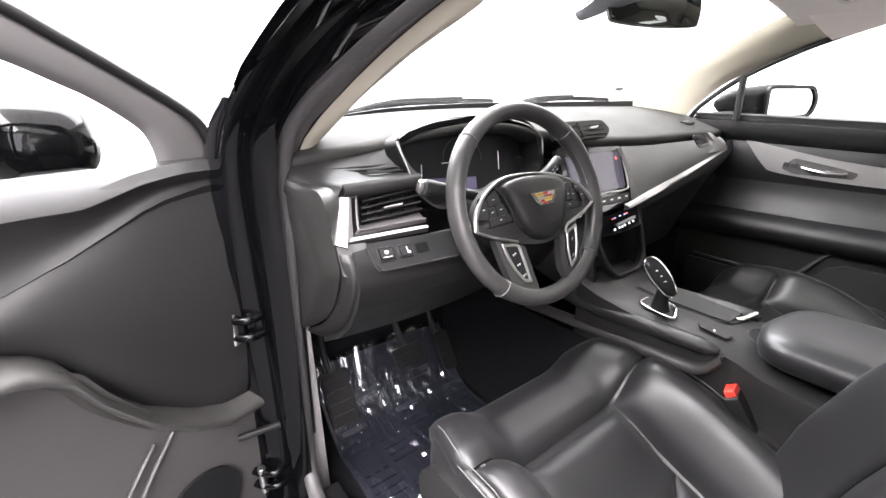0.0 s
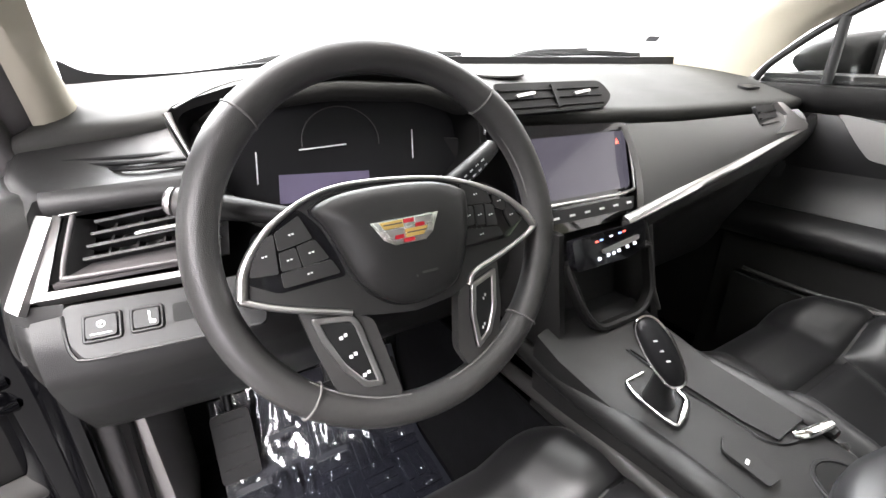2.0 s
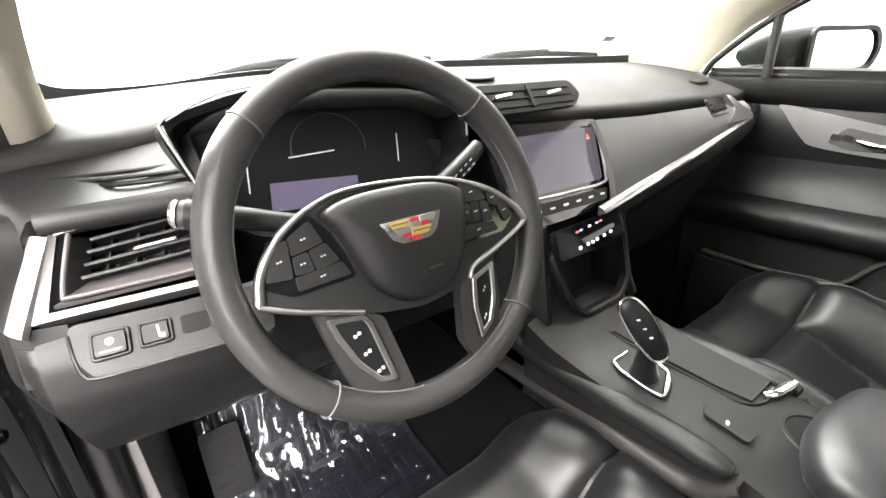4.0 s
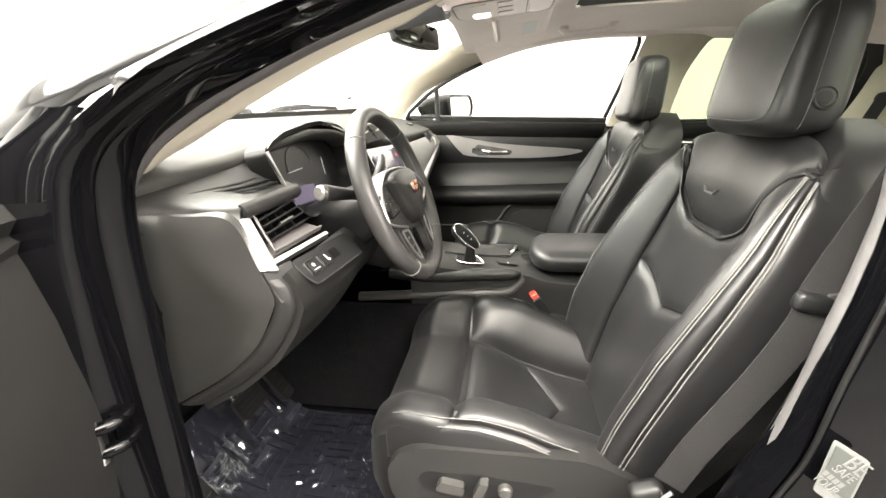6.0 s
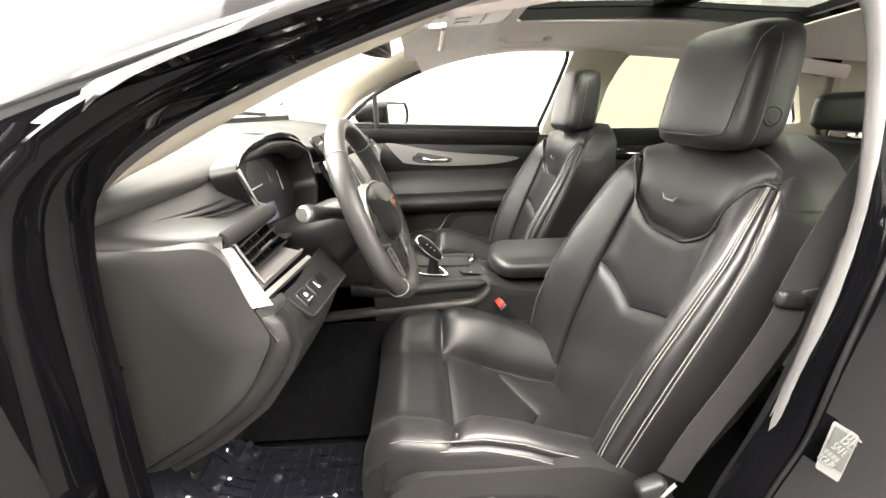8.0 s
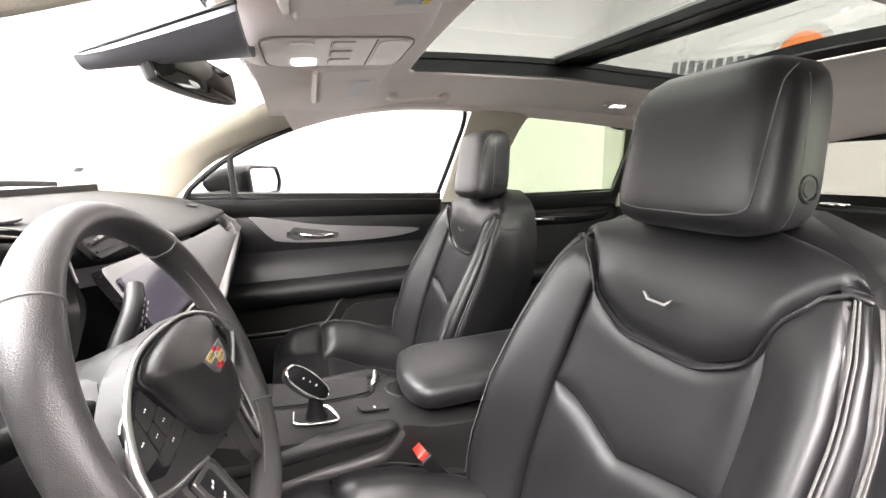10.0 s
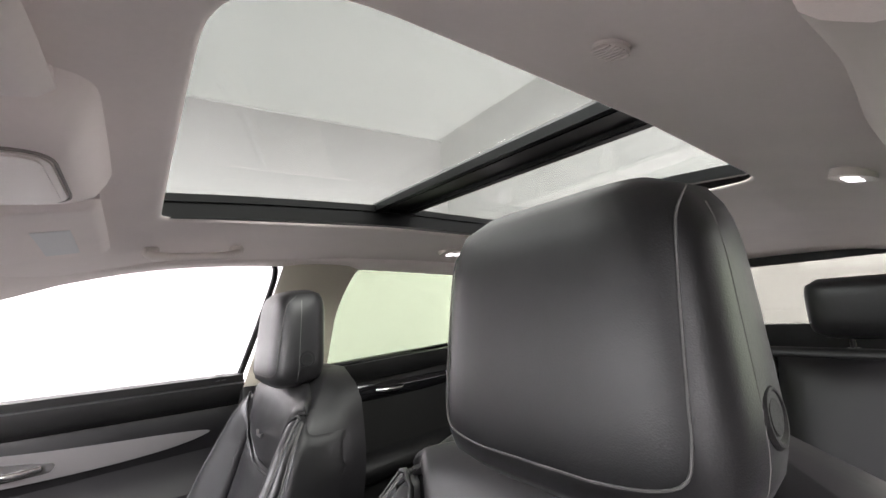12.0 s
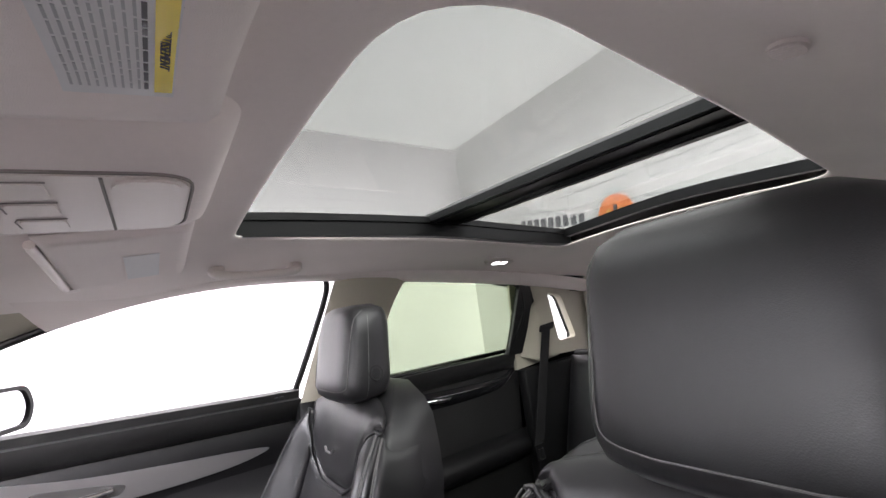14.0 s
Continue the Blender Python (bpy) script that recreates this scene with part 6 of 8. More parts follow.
# side rails: a long grey rail at mid height and a padded edge above it
for sg in (-1, 1):
    rx = -0.055 + sg * 0.104
    rail = [(rx + sg * 0.006, 0.80, 0.788), (rx + sg * 0.004, 0.66, 0.797), (rx, 0.51, 0.805), (rx, 0.385, 0.812), (rx, 0.350, 0.826), (rx - sg * 0.002, 0.325, 0.858)]
    strip("side_rail", [Vector(p) + Vector((-sg * 0.005, 0, 0.007)) for p in rail], [Vector(p) + Vector((sg * 0.006, 0, -0.006)) for p in rail], 24, (sg * 0.006, 0, 0.003), GREYP, "grey satin side rail", "", CON, 0.006, 5)
    edge = [(rx + sg * 0.008, 0.70, 0.868), (rx + sg * 0.002, 0.58, 0.856), (rx, 0.45, 0.864), (rx, 0.36, 0.868), (rx - sg * 0.002, 0.335, 0.868)]
    tube("padded_edge", edge, [0.018, 0.019, 0.019, 0.017, 0.008], SOFT, CON, "padded console edge", smooth=20, n=12, flat=0.9)
# shifter gaiter surround, lever and knob
GF = plane_frame((-0.118, 0.488, 0.8835), (1, 0, 0), (0, 1, 0.08))
gl = rounded([(0.035, 0.028), (0.002, 0.028), (-0.008, 0.006), (-0.008, -0.044), (-0.004, -0.050), (0.031, -0.038), (0.042, -0.032), (0.049, -0.010)], 0.006, 3)
prism("gaiter", gl, GF @ Matrix.Translation((0, 0, -0.004)), 0.006, HARD, CON, "black shifter gaiter", r=0.002)
tube("gaiter_trim", [GF @ Vector((x, y, 0.003)) for x, y in ((0.035, 0.029), (0.010, 0.029), (0.001, 0.028), (-0.005, 0.018), (-0.008, 0.004), (-0.009, -0.030), (-0.007, -0.046), (-0.004, -0.051))], 0.0026, CHROME, CON, "bright trim at the gaiter", n=8, smooth=40)
tube("gaiter_trim", [GF @ Vector((x, y, 0.003)) for x, y in ((-0.004, -0.051), (0.012, -0.046), (0.031, -0.038), (0.042, -0.031), (0.047, -0.020), (0.050, -0.008))], [0.0026, 0.0050, 0.0062, 0.0055, 0.0040, 0.0022], CHROME, CON, "broad bright corner of the gaiter trim", n=8, smooth=30)
SHF = thing("gear_selector", (-0.105, 0.48, 0.885), "chrome-edged gloss black gear selector", "gear selector")
tube("lever_neck", [(-0.104, 0.476, 0.884), (-0.106, 0.476, 0.905), (-0.106, 0.474, 0.935)], [0.021, 0.015, 0.012], HARD, SHF, "black lever boot", n=12, smooth=8)
kn = plane_frame((-0.104, 0.491, 0.955), (0.72, -0.48, 0.50), (0, 0.68, 0.73)) @ Matrix.Diagonal((0.92, 1.15, 1, 1))
kout = spline([(x, y, 0) for x, y in ((-0.010, -0.040), (0.008, -0.041), (0.018, -0.022), (0.021, 0.010), (0.014, 0.034), (-0.002, 0.040), (-0.016, 0.030), (-0.020, 0.002), (-0.017, -0.022))], 40, closed=True)
rings = []
for f, z in ((0.7, -0.016), (0.92, -0.012), (1.0, -0.003), (1.0, 0.006), (0.97, 0.010)):
    rings.append([kn @ Vector((q.x * f, q.y * f, z)) for q in kout])
loft("selector_knob", rings, WHEEL_LEATHER, SHF, "black selector grip", angle=50)
rings = [[kn @ Vector((q.x * f, q.y * f, z)) for q in kout] for f, z in ((0.93, 0.0101), (0.86, 0.0125), (0.5, 0.0145), (0.05, 0.015))]
loft("selector_lens", rings, LENS, SHF, "gloss black selector face", angle=50)
tube("selector_trim", [kn @ Vector((q.x * 0.97, q.y * 0.97, 0.0105)) for q in kout], 0.0026, CHROME, SHF, "chrome ring round the selector", n=6, closed=True)
for k in range(3):
    prism("selector_mark", rounded([(-0.002 + 0.001 * k, 0.012 - 0.012 * k), (0.003 + 0.001 * k, 0.011 - 0.012 * k), (0.003 + 0.001 * k, 0.009 - 0.012 * k), (-0.002 + 0.001 * k, 0.010 - 0.012 * k)], 0.0006, 2), kn @ Matrix.Translation((0, 0, 0.0146)), 0.0004, WHITEP, SHF, "", r=0)
# sliding lid seam with chrome pull, button plate, cup holder
zt = lambda y: interp(y, [-0.45, 0.25, 0.32, 0.50, 0.60, 0.64], [0.83, 0.845, 0.868, 0.882, 0.90, 0.915])
lid = [(-0.062, 0.56), (-0.055, 0.479), (-0.044, 0.404), (-0.043, 0.375), (-0.02, 0.357), (0.032, 0.352)]
tube("lid_seam", [(x, y, zt(y) + 0.0005) for x, y in lid], 0.0022, HARD, CON, "", smooth=24, n=5)
slab("sliding_lid", lambda s, t: (interp(t, [0, 0.2, 0.5, 1], [-0.030, -0.040, -0.045, -0.058]) + (0.033 - interp(t, [0, 0.2, 0.5, 1], [-0.030, -0.040, -0.045, -0.058])) * s, 0.366 + 0.19 * t, zt(0.366 + 0.19 * t) + 0.0035), 6, 10, 0.005, SOFT, CON, "dark sliding lid", 60)
tube("lid_pull", [(0.050, 0.345, 0.878), (0.030, 0.349, 0.877), (0.006, 0.354, 0.876), (-0.004, 0.362, 0.874)], [0.006, 0.007, 0.007, 0.005], CHROME, CON, "curved chrome lid pull", smooth=14, n=8, flat=0.6)
BPF = plane_frame((-0.112, 0.378, 0.8755), (1, 0, 0), (0, 1, 0.1))
prism("console_button", rounded([(0.003, -0.038), (0.028, -0.038), (0.032, 0.018), (0.026, 0.024), (0.003, 0.014)], 0.006, 3), BPF, 0.0035, SOFT, CON, "flush console button", r=0.0015)
prism("console_button_mark", rounded([(0.009, -0.013), (0.017, -0.011), (0.017, -0.007), (0.009, -0.009)], 0.0015, 2), BPF @ Matrix.Translation((0, 0, 0.0036)), 0.0003, WHITEP, CON, "white mark", r=0)
disc("cup_holder_rim", (-0.022, 0.296, 0.860), (0, -0.1, 1), 0.038, 0.005, HARD, CON, "cup holder rim", inner=0.033)
# Flat matt black disc: the well's shaded depth is put into its colour.
disc("cup_holder_disc", (-0.022, 0.296, 0.862), (0, -0.1, 1), 0.033, 0.002, RAIL, CON, "flat black disc in place of the shaded cup holder well")
# armrest
AR = []
for h, ins in ((0.0, 0.016), (0.15, 0.004), (0.4, 0.0), (0.7, 0.002), (0.88, 0.012), (1.0, 0.035)):
    z = 0.862 + 0.058 * h
    o = rounded([(-0.145 + ins, -0.32), (0.092 - ins, -0.32), (0.090 - ins, 0.285 - ins), (-0.05, 0.312 - ins * 1.2), (-0.140 + ins, 0.285 - ins)], 0.045, 5)
    AR.append([Vector((x, y, z)) for x, y in o])
loft("armrest", AR, LEATHER, CON, "padded black leather armrest", angle=60)
tube("armrest_seam", [Vector((q.x, q.y, 0.8795)) for q in AR[1]], 0.0012, THREAD, CON, "", n=5, closed=True)

# seat buckles
for x in (-0.158, 0.150):
    BK = thing("belt_buckle", (x, 0.25, 0.69), "black belt buckle with a red release button", "seat belt buckle", "belt buckles")
    M = plane_frame((x, 0.292, 0.772 if x < 0 else 0.715), (0.97, 0.2, 0), (0, 0.55, 0.83))
    prism("buckle_body", rounded([(-0.018, -0.06), (0.018, -0.06), (0.02, 0.05), (-0.02, 0.05)], 0.006, 3), M, 0.022, HARD, BK, "black buckle body", r=0.004)
    prism("release_button", rounded([(-0.016, 0.046), (0.016, 0.046), (0.015, 0.062), (-0.015, 0.062)], 0.004, 3), M @ Matrix.Translation((0, 0, 0.003)), 0.017, REDP, BK, "red release button", r=0.004)
    tube("buckle_strap", [M @ Vector((0, -0.06, 0.01)), M @ Vector((0, -0.20, 0.02))], 0.012, BELT, BK, n=8, flat=0.5)

# ---- floor mat with a moulded pattern under loose clear film ----
for ob in (CON, SHF):
    ob.matrix_basis = Matrix.Translation((0.010, 0.015, 0.012)) @ ob.matrix_basis

MAT = thing("floor_mat", (-0.43, 0.9, 0.40), "dark rubber floor mat with raised blocks", "floor mat")


def floor_h(y):
    return 0.408 + 0.30 * smooth01(0.98, 1.30, y) ** 1.3


slab("mat_base", lambda s, t: (-0.66 + 0.46 * s, 0.52 + 0.66 * t, floor_h(0.52 + 0.66 * t)), 6, 20, 0.012, MATM, MAT, "", 60)
for i in range(5):
    for j in range(7):
        for k in range(3):
            x0, y0 = -0.645 + 0.088 * i, 0.54 + 0.088 * j
            a = (x0 + 0.004, x0 + 0.078, y0 + 0.006 + 0.026 * k, y0 + 0.020 + 0.026 * k) if (i + j) % 2 else (x0 + 0.006 + 0.026 * k, x0 + 0.020 + 0.026 * k, y0 + 0.004, y0 + 0.078)
            zz = floor_h((a[2] + a[3]) / 2)
            dz = (floor_h(a[3]) - floor_h(a[2])) / (a[3] - a[2])
            prism("mat_rib", [(a[0], a[2] - y0), (a[1], a[2] - y0), (a[1], a[3] - y0), (a[0], a[3] - y0)], plane_frame((0, y0, floor_h(y0)), (1, 0, 0), (0, 1, dz)), 0.006, MATM, MAT, r=0.0015, seg=1)


def film_fn(s, t):
    x, y = -0.66 + 0.44 * s, 0.56 + 0.62 * t
    w = 0.010 * noise.noise((x * 11, y * 11, 0.3)) + 0.020 * abs(noise.noise((x * 24, y * 19, 4.0))) + 0.010 * abs(noise.noise((x * 52, y * 47, 8.0)))
    return (x + 0.02 * noise.noise((x * 9, y * 9, 2.0)), y, floor_h(y) + 0.016 + w)


FILM = slab("plastic_film", film_fn, 90, 120, 0.0006, FILMM, None, "", 80)
tagged(FILM, "crumpled clear plastic film over the floor mat", "plastic film")
FILM.visible_shadow = False

# ---- passenger side doors, closed ----
PD = thing("door_passenger", (0.758, 0.412, 0.508), "closed passenger door with black trim and a satin strip", "car door", kind="structure")


def skin(z0, z1, xa, xb, y0, y1, bow=0.0):
    return lambda s, t: (xa + (xb - xa) * t - bow * math.sin(math.pi * t), y1 + (y0 - y1) * s, z0 + (z1 - z0) * t)


def door_trim(D, y0, y1):
    belt = lambda y: 1.228 + 0.045 * y
    # slices from the belt down; du x dv points into the cabin
    slab("belt_pad", lambda s, t: (0.715 + 0.04 * (1 - t) ** 2 * 1.0, y0 + (y1 - y0) * s, belt(y0 + (y1 - y0) * s) - 0.048 * (1 - t)), 14, 8, 0.02, SOFT, D, "soft black belt pad", 60)
    slab("belt_top", lambda s, t: (0.715 + 0.05 * t, y0 + (y1 - y0) * s, belt(y0 + (y1 - y0) * s) + 0.004 * math.sin(math.pi * t)), 10, 4, 0.02, SOFT, D, "", 60)
    slab("upper_panel", lambda s, t: (0.772 - 0.012 * math.sin(math.pi * t), y0 + (y1 - y0) * s, 1.07 + (belt(y0 + (y1 - y0) * s) - 0.045 - 1.07) * t), 12, 8, 0.02, DOORL, D, "black upper door panel", 60)
    slab("middle_panel", lambda s, t: (0.742 + 0.032 * t + 0.008 * math.sin(math.pi * t), y0 + (y1 - y0) * s, 0.955 + 0.112 * t), 12, 8, 0.02, DOORL, D, "black leather door insert", 60)
    slab("armrest", lambda s, t: (0.742 - 0.045 * math.sin(math.pi * min(1, t * 1.02)) ** 0.7, y0 + (y1 - y0) * s, 0.892 + 0.064 * t - 0.012 * s), 12, 12, 0.02, DOORL, D, "padded black door armrest", 60)
    slab("lower_panel", lambda s, t: (0.748 + 0.012 * math.sin(math.pi * t), y0 + (y1 - y0) * s, 0.44 + 0.45 * t), 10, 8, 0.02, SOFT, D, "black lower door panel", 60)


door_trim(PD, -0.02, 0.84)
DFI = plane_frame((0.752, 0, 0), (0, -1, 0), (0, 0, 1))
leaf = spline([(-0.668, 1.196, 0), (-0.66, 1.178, 0), (-0.61, 1.118, 0), (-0.575, 1.100, 0), (-0.45, 1.088, 0), (-0.28, 1.084, 0), (-0.14, 1.091, 0), (-0.062, 1.110, 0), (-0.14, 1.1235, 0), (-0.30, 1.138, 0), (-0.45, 1.155, 0), (-0.58, 1.180, 0)], 60, closed=True)
prism("satin_strip", [(q.x, q.y) for q in leaf], DFI, 0.012, SATIN, PD, "leaf-shaped satin door strip", r=0.003)
prism("handle_recess", rounded([(-0.53, 1.150), (-0.56, 1.115), (-0.52, 1.100), (-0.38, 1.100), (-0.37, 1.118), (-0.42, 1.130)], 0.010, 4), DFI @ Matrix.Translation((0, 0, 0.0121)), 0.002, GREYP, PD, "dark handle recess", r=0.0005)
tube("door_handle", [(0.745, 0.51, 1.122), (0.735, 0.48, 1.116), (0.733, 0.44, 1.112), (0.738, 0.395, 1.114)], [0.006, 0.0085, 0.0085, 0.007], CHROME, PD, "chrome inner door handle", smooth=14, n=10)
for k in range(2):
    prism("door_switch", rounded([(-0.556 + 0.022 * k, 1.123), (-0.538 + 0.022 * k, 1.120), (-0.536 + 0.022 * k, 1.132), (-0.552 + 0.022 * k, 1.136)], 0.003, 2), DFI @ Matrix.Translation((0, 0, 0.0143)), 0.003, HARD, PD, "small black lock switch", r=0.0008)
tube("thin_trim_line", [(0.758, 0.78, 1.074), (0.757, 0.6, 1.070), (0.757, 0.4, 1.066)], 0.0022, SATINV, PD, "thin satin line", n=5, smooth=8)
tube("pocket_edge", [(0.735, 0.12, 0.885), (0.733, 0.32, 0.878), (0.730, 0.385, 0.86), (0.725, 0.43, 0.80), (0.72, 0.47, 0.775), (0.715, 0.62, 0.77), (0.715, 0.76, 0.775)], 0.006, GREYP, PD, "raised edge of the door pocket", smooth=26, n=8)
slab("pocket_front", lambda s, t: (0.70 - 0.01 * math.sin(math.pi * s), 0.05 + 0.72 * s, 0.55 + 0.215 * t + 0.09 * smooth01(0.5, 0.42, s) * t), 18, 8, 0.012, SOFT, PD, "black door pocket", 60)
disc("tweeter", (0.772, 0.73, 1.135), (-1, 0, 0.1), 0.028, 0.006, SOFT, PD, "round tweeter grille", rb=0.002)
# outside skin
slab("outer_skin", lambda s, t: (0.90 - 0.10 * t ** 3, 0.82 - 0.86 * s, 0.35 + 0.87 * t), 8, 10, 0.01, PAINT, PD, "glossy black outer door skin", 60)
# window frame and glass
fr = [(0.690, 0.845, 1.272), (0.685, 0.815, 1.310), (0.680, 0.71, 1.390), (0.672, 0.56, 1.462), (0.664, 0.38, 1.520), (0.660, 0.15, 1.556), (0.652, -0.05, 1.558), (0.650, -0.105, 1.535), (0.690, -0.07, 1.40), (0.735, -0.012, 1.236)]
tube("window_seal", fr, 0.0085, RUBBER, PD, "black window seal", smooth=70, n=8)
tube("quarter_divider", [(0.690, 0.700, 1.262), (0.680, 0.700, 1.395)], 0.011, HARD, PD, "black window divider", n=8)
tube("belt_seal", [(0.71, 0.84, 1.270), (0.725, 0.4, 1.252), (0.735, 0.0, 1.234)], 0.006, RUBBER, PD, "black belt seal", n=6)


def fan_pane(name, pts, mat, parent, thick=0.004, label=""):
    c = sum((Vector(p) for p in pts), Vector()) / len(pts)
    vs = [Vector(p) for p in pts] + [Vector(p) + Vector((thick, 0, 0)) for p in pts]
    k = len(pts)
    fs = [tuple(range(k)), tuple(range(k, 2 * k))[::-1]] + [(i, (i + 1) % k, k + (i + 1) % k, k + i) for i in range(k)]
    ob = solid(name, vs, fs, mat, parent, label)
    ob.visible_shadow = False
    return ob


fan_pane("window_pane", [tuple(p) for p in spline(fr, 40)], GLASS, PD, label="clear door glass")
tagged(PD, "closed passenger front door with black trim and satin strip")
for k in range(2):
    text_bars("glass_mark", [(-0.052 + 0.014 * k, 1.242, 0.010), (-0.052, 1.252 + 0.006 * k, 0.024)], plane_frame((0.687, 0, 0), (0, -1, 0), (0, 0, 1)), INK2, PD, 0.002)

# outside mirror
OM = thing("wing_mirror", (0.86, 0.72, 1.22), "black wing mirror outside the passenger window", "wing mirror")
mr = []
for x, y, hh, dd in ((0.745, 0.790, 0.012, 0.012), (0.760, 0.775, 0.030, 0.024), (0.785, 0.752, 0.046, 0.036), (0.83, 0.720, 0.056, 0.044), (0.89, 0.682, 0.063, 0.046), (0.95, 0.650, 0.062, 0.042), (0.99, 0.625, 0.050, 0.034), (1.005, 0.612, 0.024, 0.02)):
    mr.append([Vector((x + 0.25 * dd * math.cos(a), y + dd * math.copysign(abs(math.cos(a)) ** 0.7, math.cos(a)), 1.314 + hh * math.copysign(abs(math.sin(a)) ** 0.75, math.sin(a)))) for a in [2 * math.pi * i / 28 for i in range(28)]])
loft("mirror_shell", mr, RAIL, OM, "black mirror shell", angle=50)
prism("mirror_glass", rounded([(-0.165, -0.040), (0.0, -0.048), (0.006, 0.048), (-0.160, 0.048), (-0.180, 0.004)], 0.02, 5), plane_frame((0.816, 0.661, 1.314), (-0.875, 0.484, 0), (0, 0, 1)), 0.003, WMIRROR, OM, "mirror glass", r=0.0005)
ring_plate("mirror_rim", rounded([(-0.173, -0.048), (0.006, -0.056), (0.014, 0.056), (-0.166, 0.056), (-0.190, 0.004)], 0.024, 5), 0.010, plane_frame((0.816, 0.661, 1.314), (-0.875, 0.484, 0), (0, 0, 1)) @ Matrix.Translation((0, 0, -0.006)), 0.013, RAIL, OM, "black rim round the glass", r=0.002)
box("mirror_foot", (0.77, 0.75, 1.272), (0.10, 0.05, 0.035), HARD, OM, "black mirror foot", r=0.012, seg=3)

# centre pillar, passenger side
strip("pillar_trim_centre", [(0.700, -0.02, 1.215), (0.675, -0.075, 1.38), (0.650, -0.125, 1.53), (0.640, -0.14, 1.56)], [(0.700, -0.245, 1.215), (0.675, -0.285, 1.40), (0.648, -0.35, 1.525), (0.640, -0.40, 1.56)], 18, (-0.02, 0, 0), BEIGE, "beige centre pillar trim", "pillar trim")
tagged(box("pillar_centre_low", (0.72, -0.13, 0.80), (0.06, 0.24, 0.84), HARD, r=0.012), "black lower centre pillar trim", "pillar trim", kind="structure")
disc("belt_anchor_cap", (0.652, -0.205, 1.475), (-1, 0, 0), 0.016, 0.006, BEIGEP, None)
tagged(bpy.data.objects["belt_anchor_cap"], "round beige cap on the centre pillar", "cap")
PB = thing("seat_belt", (0.66, -0.17, 0.9), "black seat belt hanging on the centre pillar", "seat belt", "seat belts")
slab("belt_web", lambda s, t: (0.655 + 0.012 * t, -0.185 + 0.045 * s, 0.55 + 0.88 * t), 2, 8, 0.002, BELT, PB, "", 60)

# rear door, passenger side
RD = thing("door_rear", (0.74, -0.6, 0.5), "closed rear passenger door with black trim", "car door", kind="structure")
slab("belt_pad", lambda s, t: (0.705 + 0.03 * (1 - t) ** 2, -0.94 + 0.70 * s, 1.222 - 0.05 * (1 - t)), 10, 8, 0.02, SOFT, RD, "soft black belt pad", 60)
slab("upper_panel", lambda s, t: (0.75, -0.94 + 0.70 * s, 0.90 + 0.275 * t), 8, 8, 0.02, SOFT, RD, "black rear door panel", 60)
slab("middle_armrest", lambda s, t: (0.745 - 0.05 * math.sin(math.pi * t) ** 0.7, -0.94 + 0.66 * s, 0.84 + 0.07 * t), 8, 10, 0.02, DOORL, RD, "black rear armrest", 60)
slab("lower_panel", lambda s, t: (0.74, -0.94 + 0.70 * s, 0.44 + 0.40 * t), 6, 6, 0.02, SOFT, RD, "", 60)
strip("gloss_strip", [(0.735, -0.28, 1.150), (0.735, -0.5, 1.135), (0.735, -0.78, 1.128), (0.735, -0.85, 1.150)], [(0.735, -0.28, 1.10), (0.735, -0.5, 1.09), (0.735, -0.76, 1.095), (0.735, -0.85, 1.145)], 20, (-0.008, 0, 0), PIANO, "gloss black door strip", "", RD, 0.008, 5)
tube("door_handle", [(0.725, -0.43, 1.118), (0.712, -0.46, 1.116), (0.712, -0.50, 1.112), (0.722, -0.535, 1.110)], [0.005, 0.008, 0.008, 0.006], CHROME, RD, "chrome inner door handle", smooth=12, n=8)
rf = [(0.698, -0.245, 1.228), (0.675, -0.285, 1.40), (0.652, -0.345, 1.515), (0.645, -0.42, 1.538), (0.642, -0.62, 1.52), (0.640, -0.84, 1.492), (0.655, -0.885, 1.37), (0.690, -0.80, 1.215)]
tube("window_seal", rf, 0.009, RUBBER, RD, "black window seal", smooth=60, n=8)
tube("belt_seal", [(0.70, -0.25, 1.228), (0.70, -0.55, 1.222), (0.698, -0.80, 1.212)], 0.007, RUBBER, RD, n=6)
fan_pane("window_pane", [tuple(p) for p in spline(rf, 36)], TINT, RD, label="green tinted door glass")
slab("rear_window_cheek", lambda s, t: (0.70 - 0.05 * t, -0.80 - 0.14 * (1 - s) - 0.07 * t, 1.215 + 0.265 * t), 4, 6, 0.02, HARD, RD, "black window corner panel", 60)
slab("outer_skin", lambda s, t: (0.90 - 0.10 * t ** 3, -0.06 - 0.9 * s, 0.35 + 0.87 * t), 8, 10, 0.01, PAINT, RD, "glossy black outer door skin", 60)

# rear pillar with the quarter window
QP = thing("pillar_rear", (0.66, -1.1, 1.2), "beige rear pillar trim round a small quarter window", "pillar trim", kind="structure")
qo = [(-0.86, 1.58), (-0.93, 1.22), (-0.88, 1.185), (-1.42, 1.165), (-1.42, 1.56), (-1.2, 1.58)]
qi = rounded([(-1.020, 1.436), (-1.105, 1.415), (-1.182, 1.232), (-1.068, 1.230)], 0.02, 3)
QF = lambda y, z: Vector((0.655 - 0.10 * (z - 1.22), y, z))
k = len(qi)


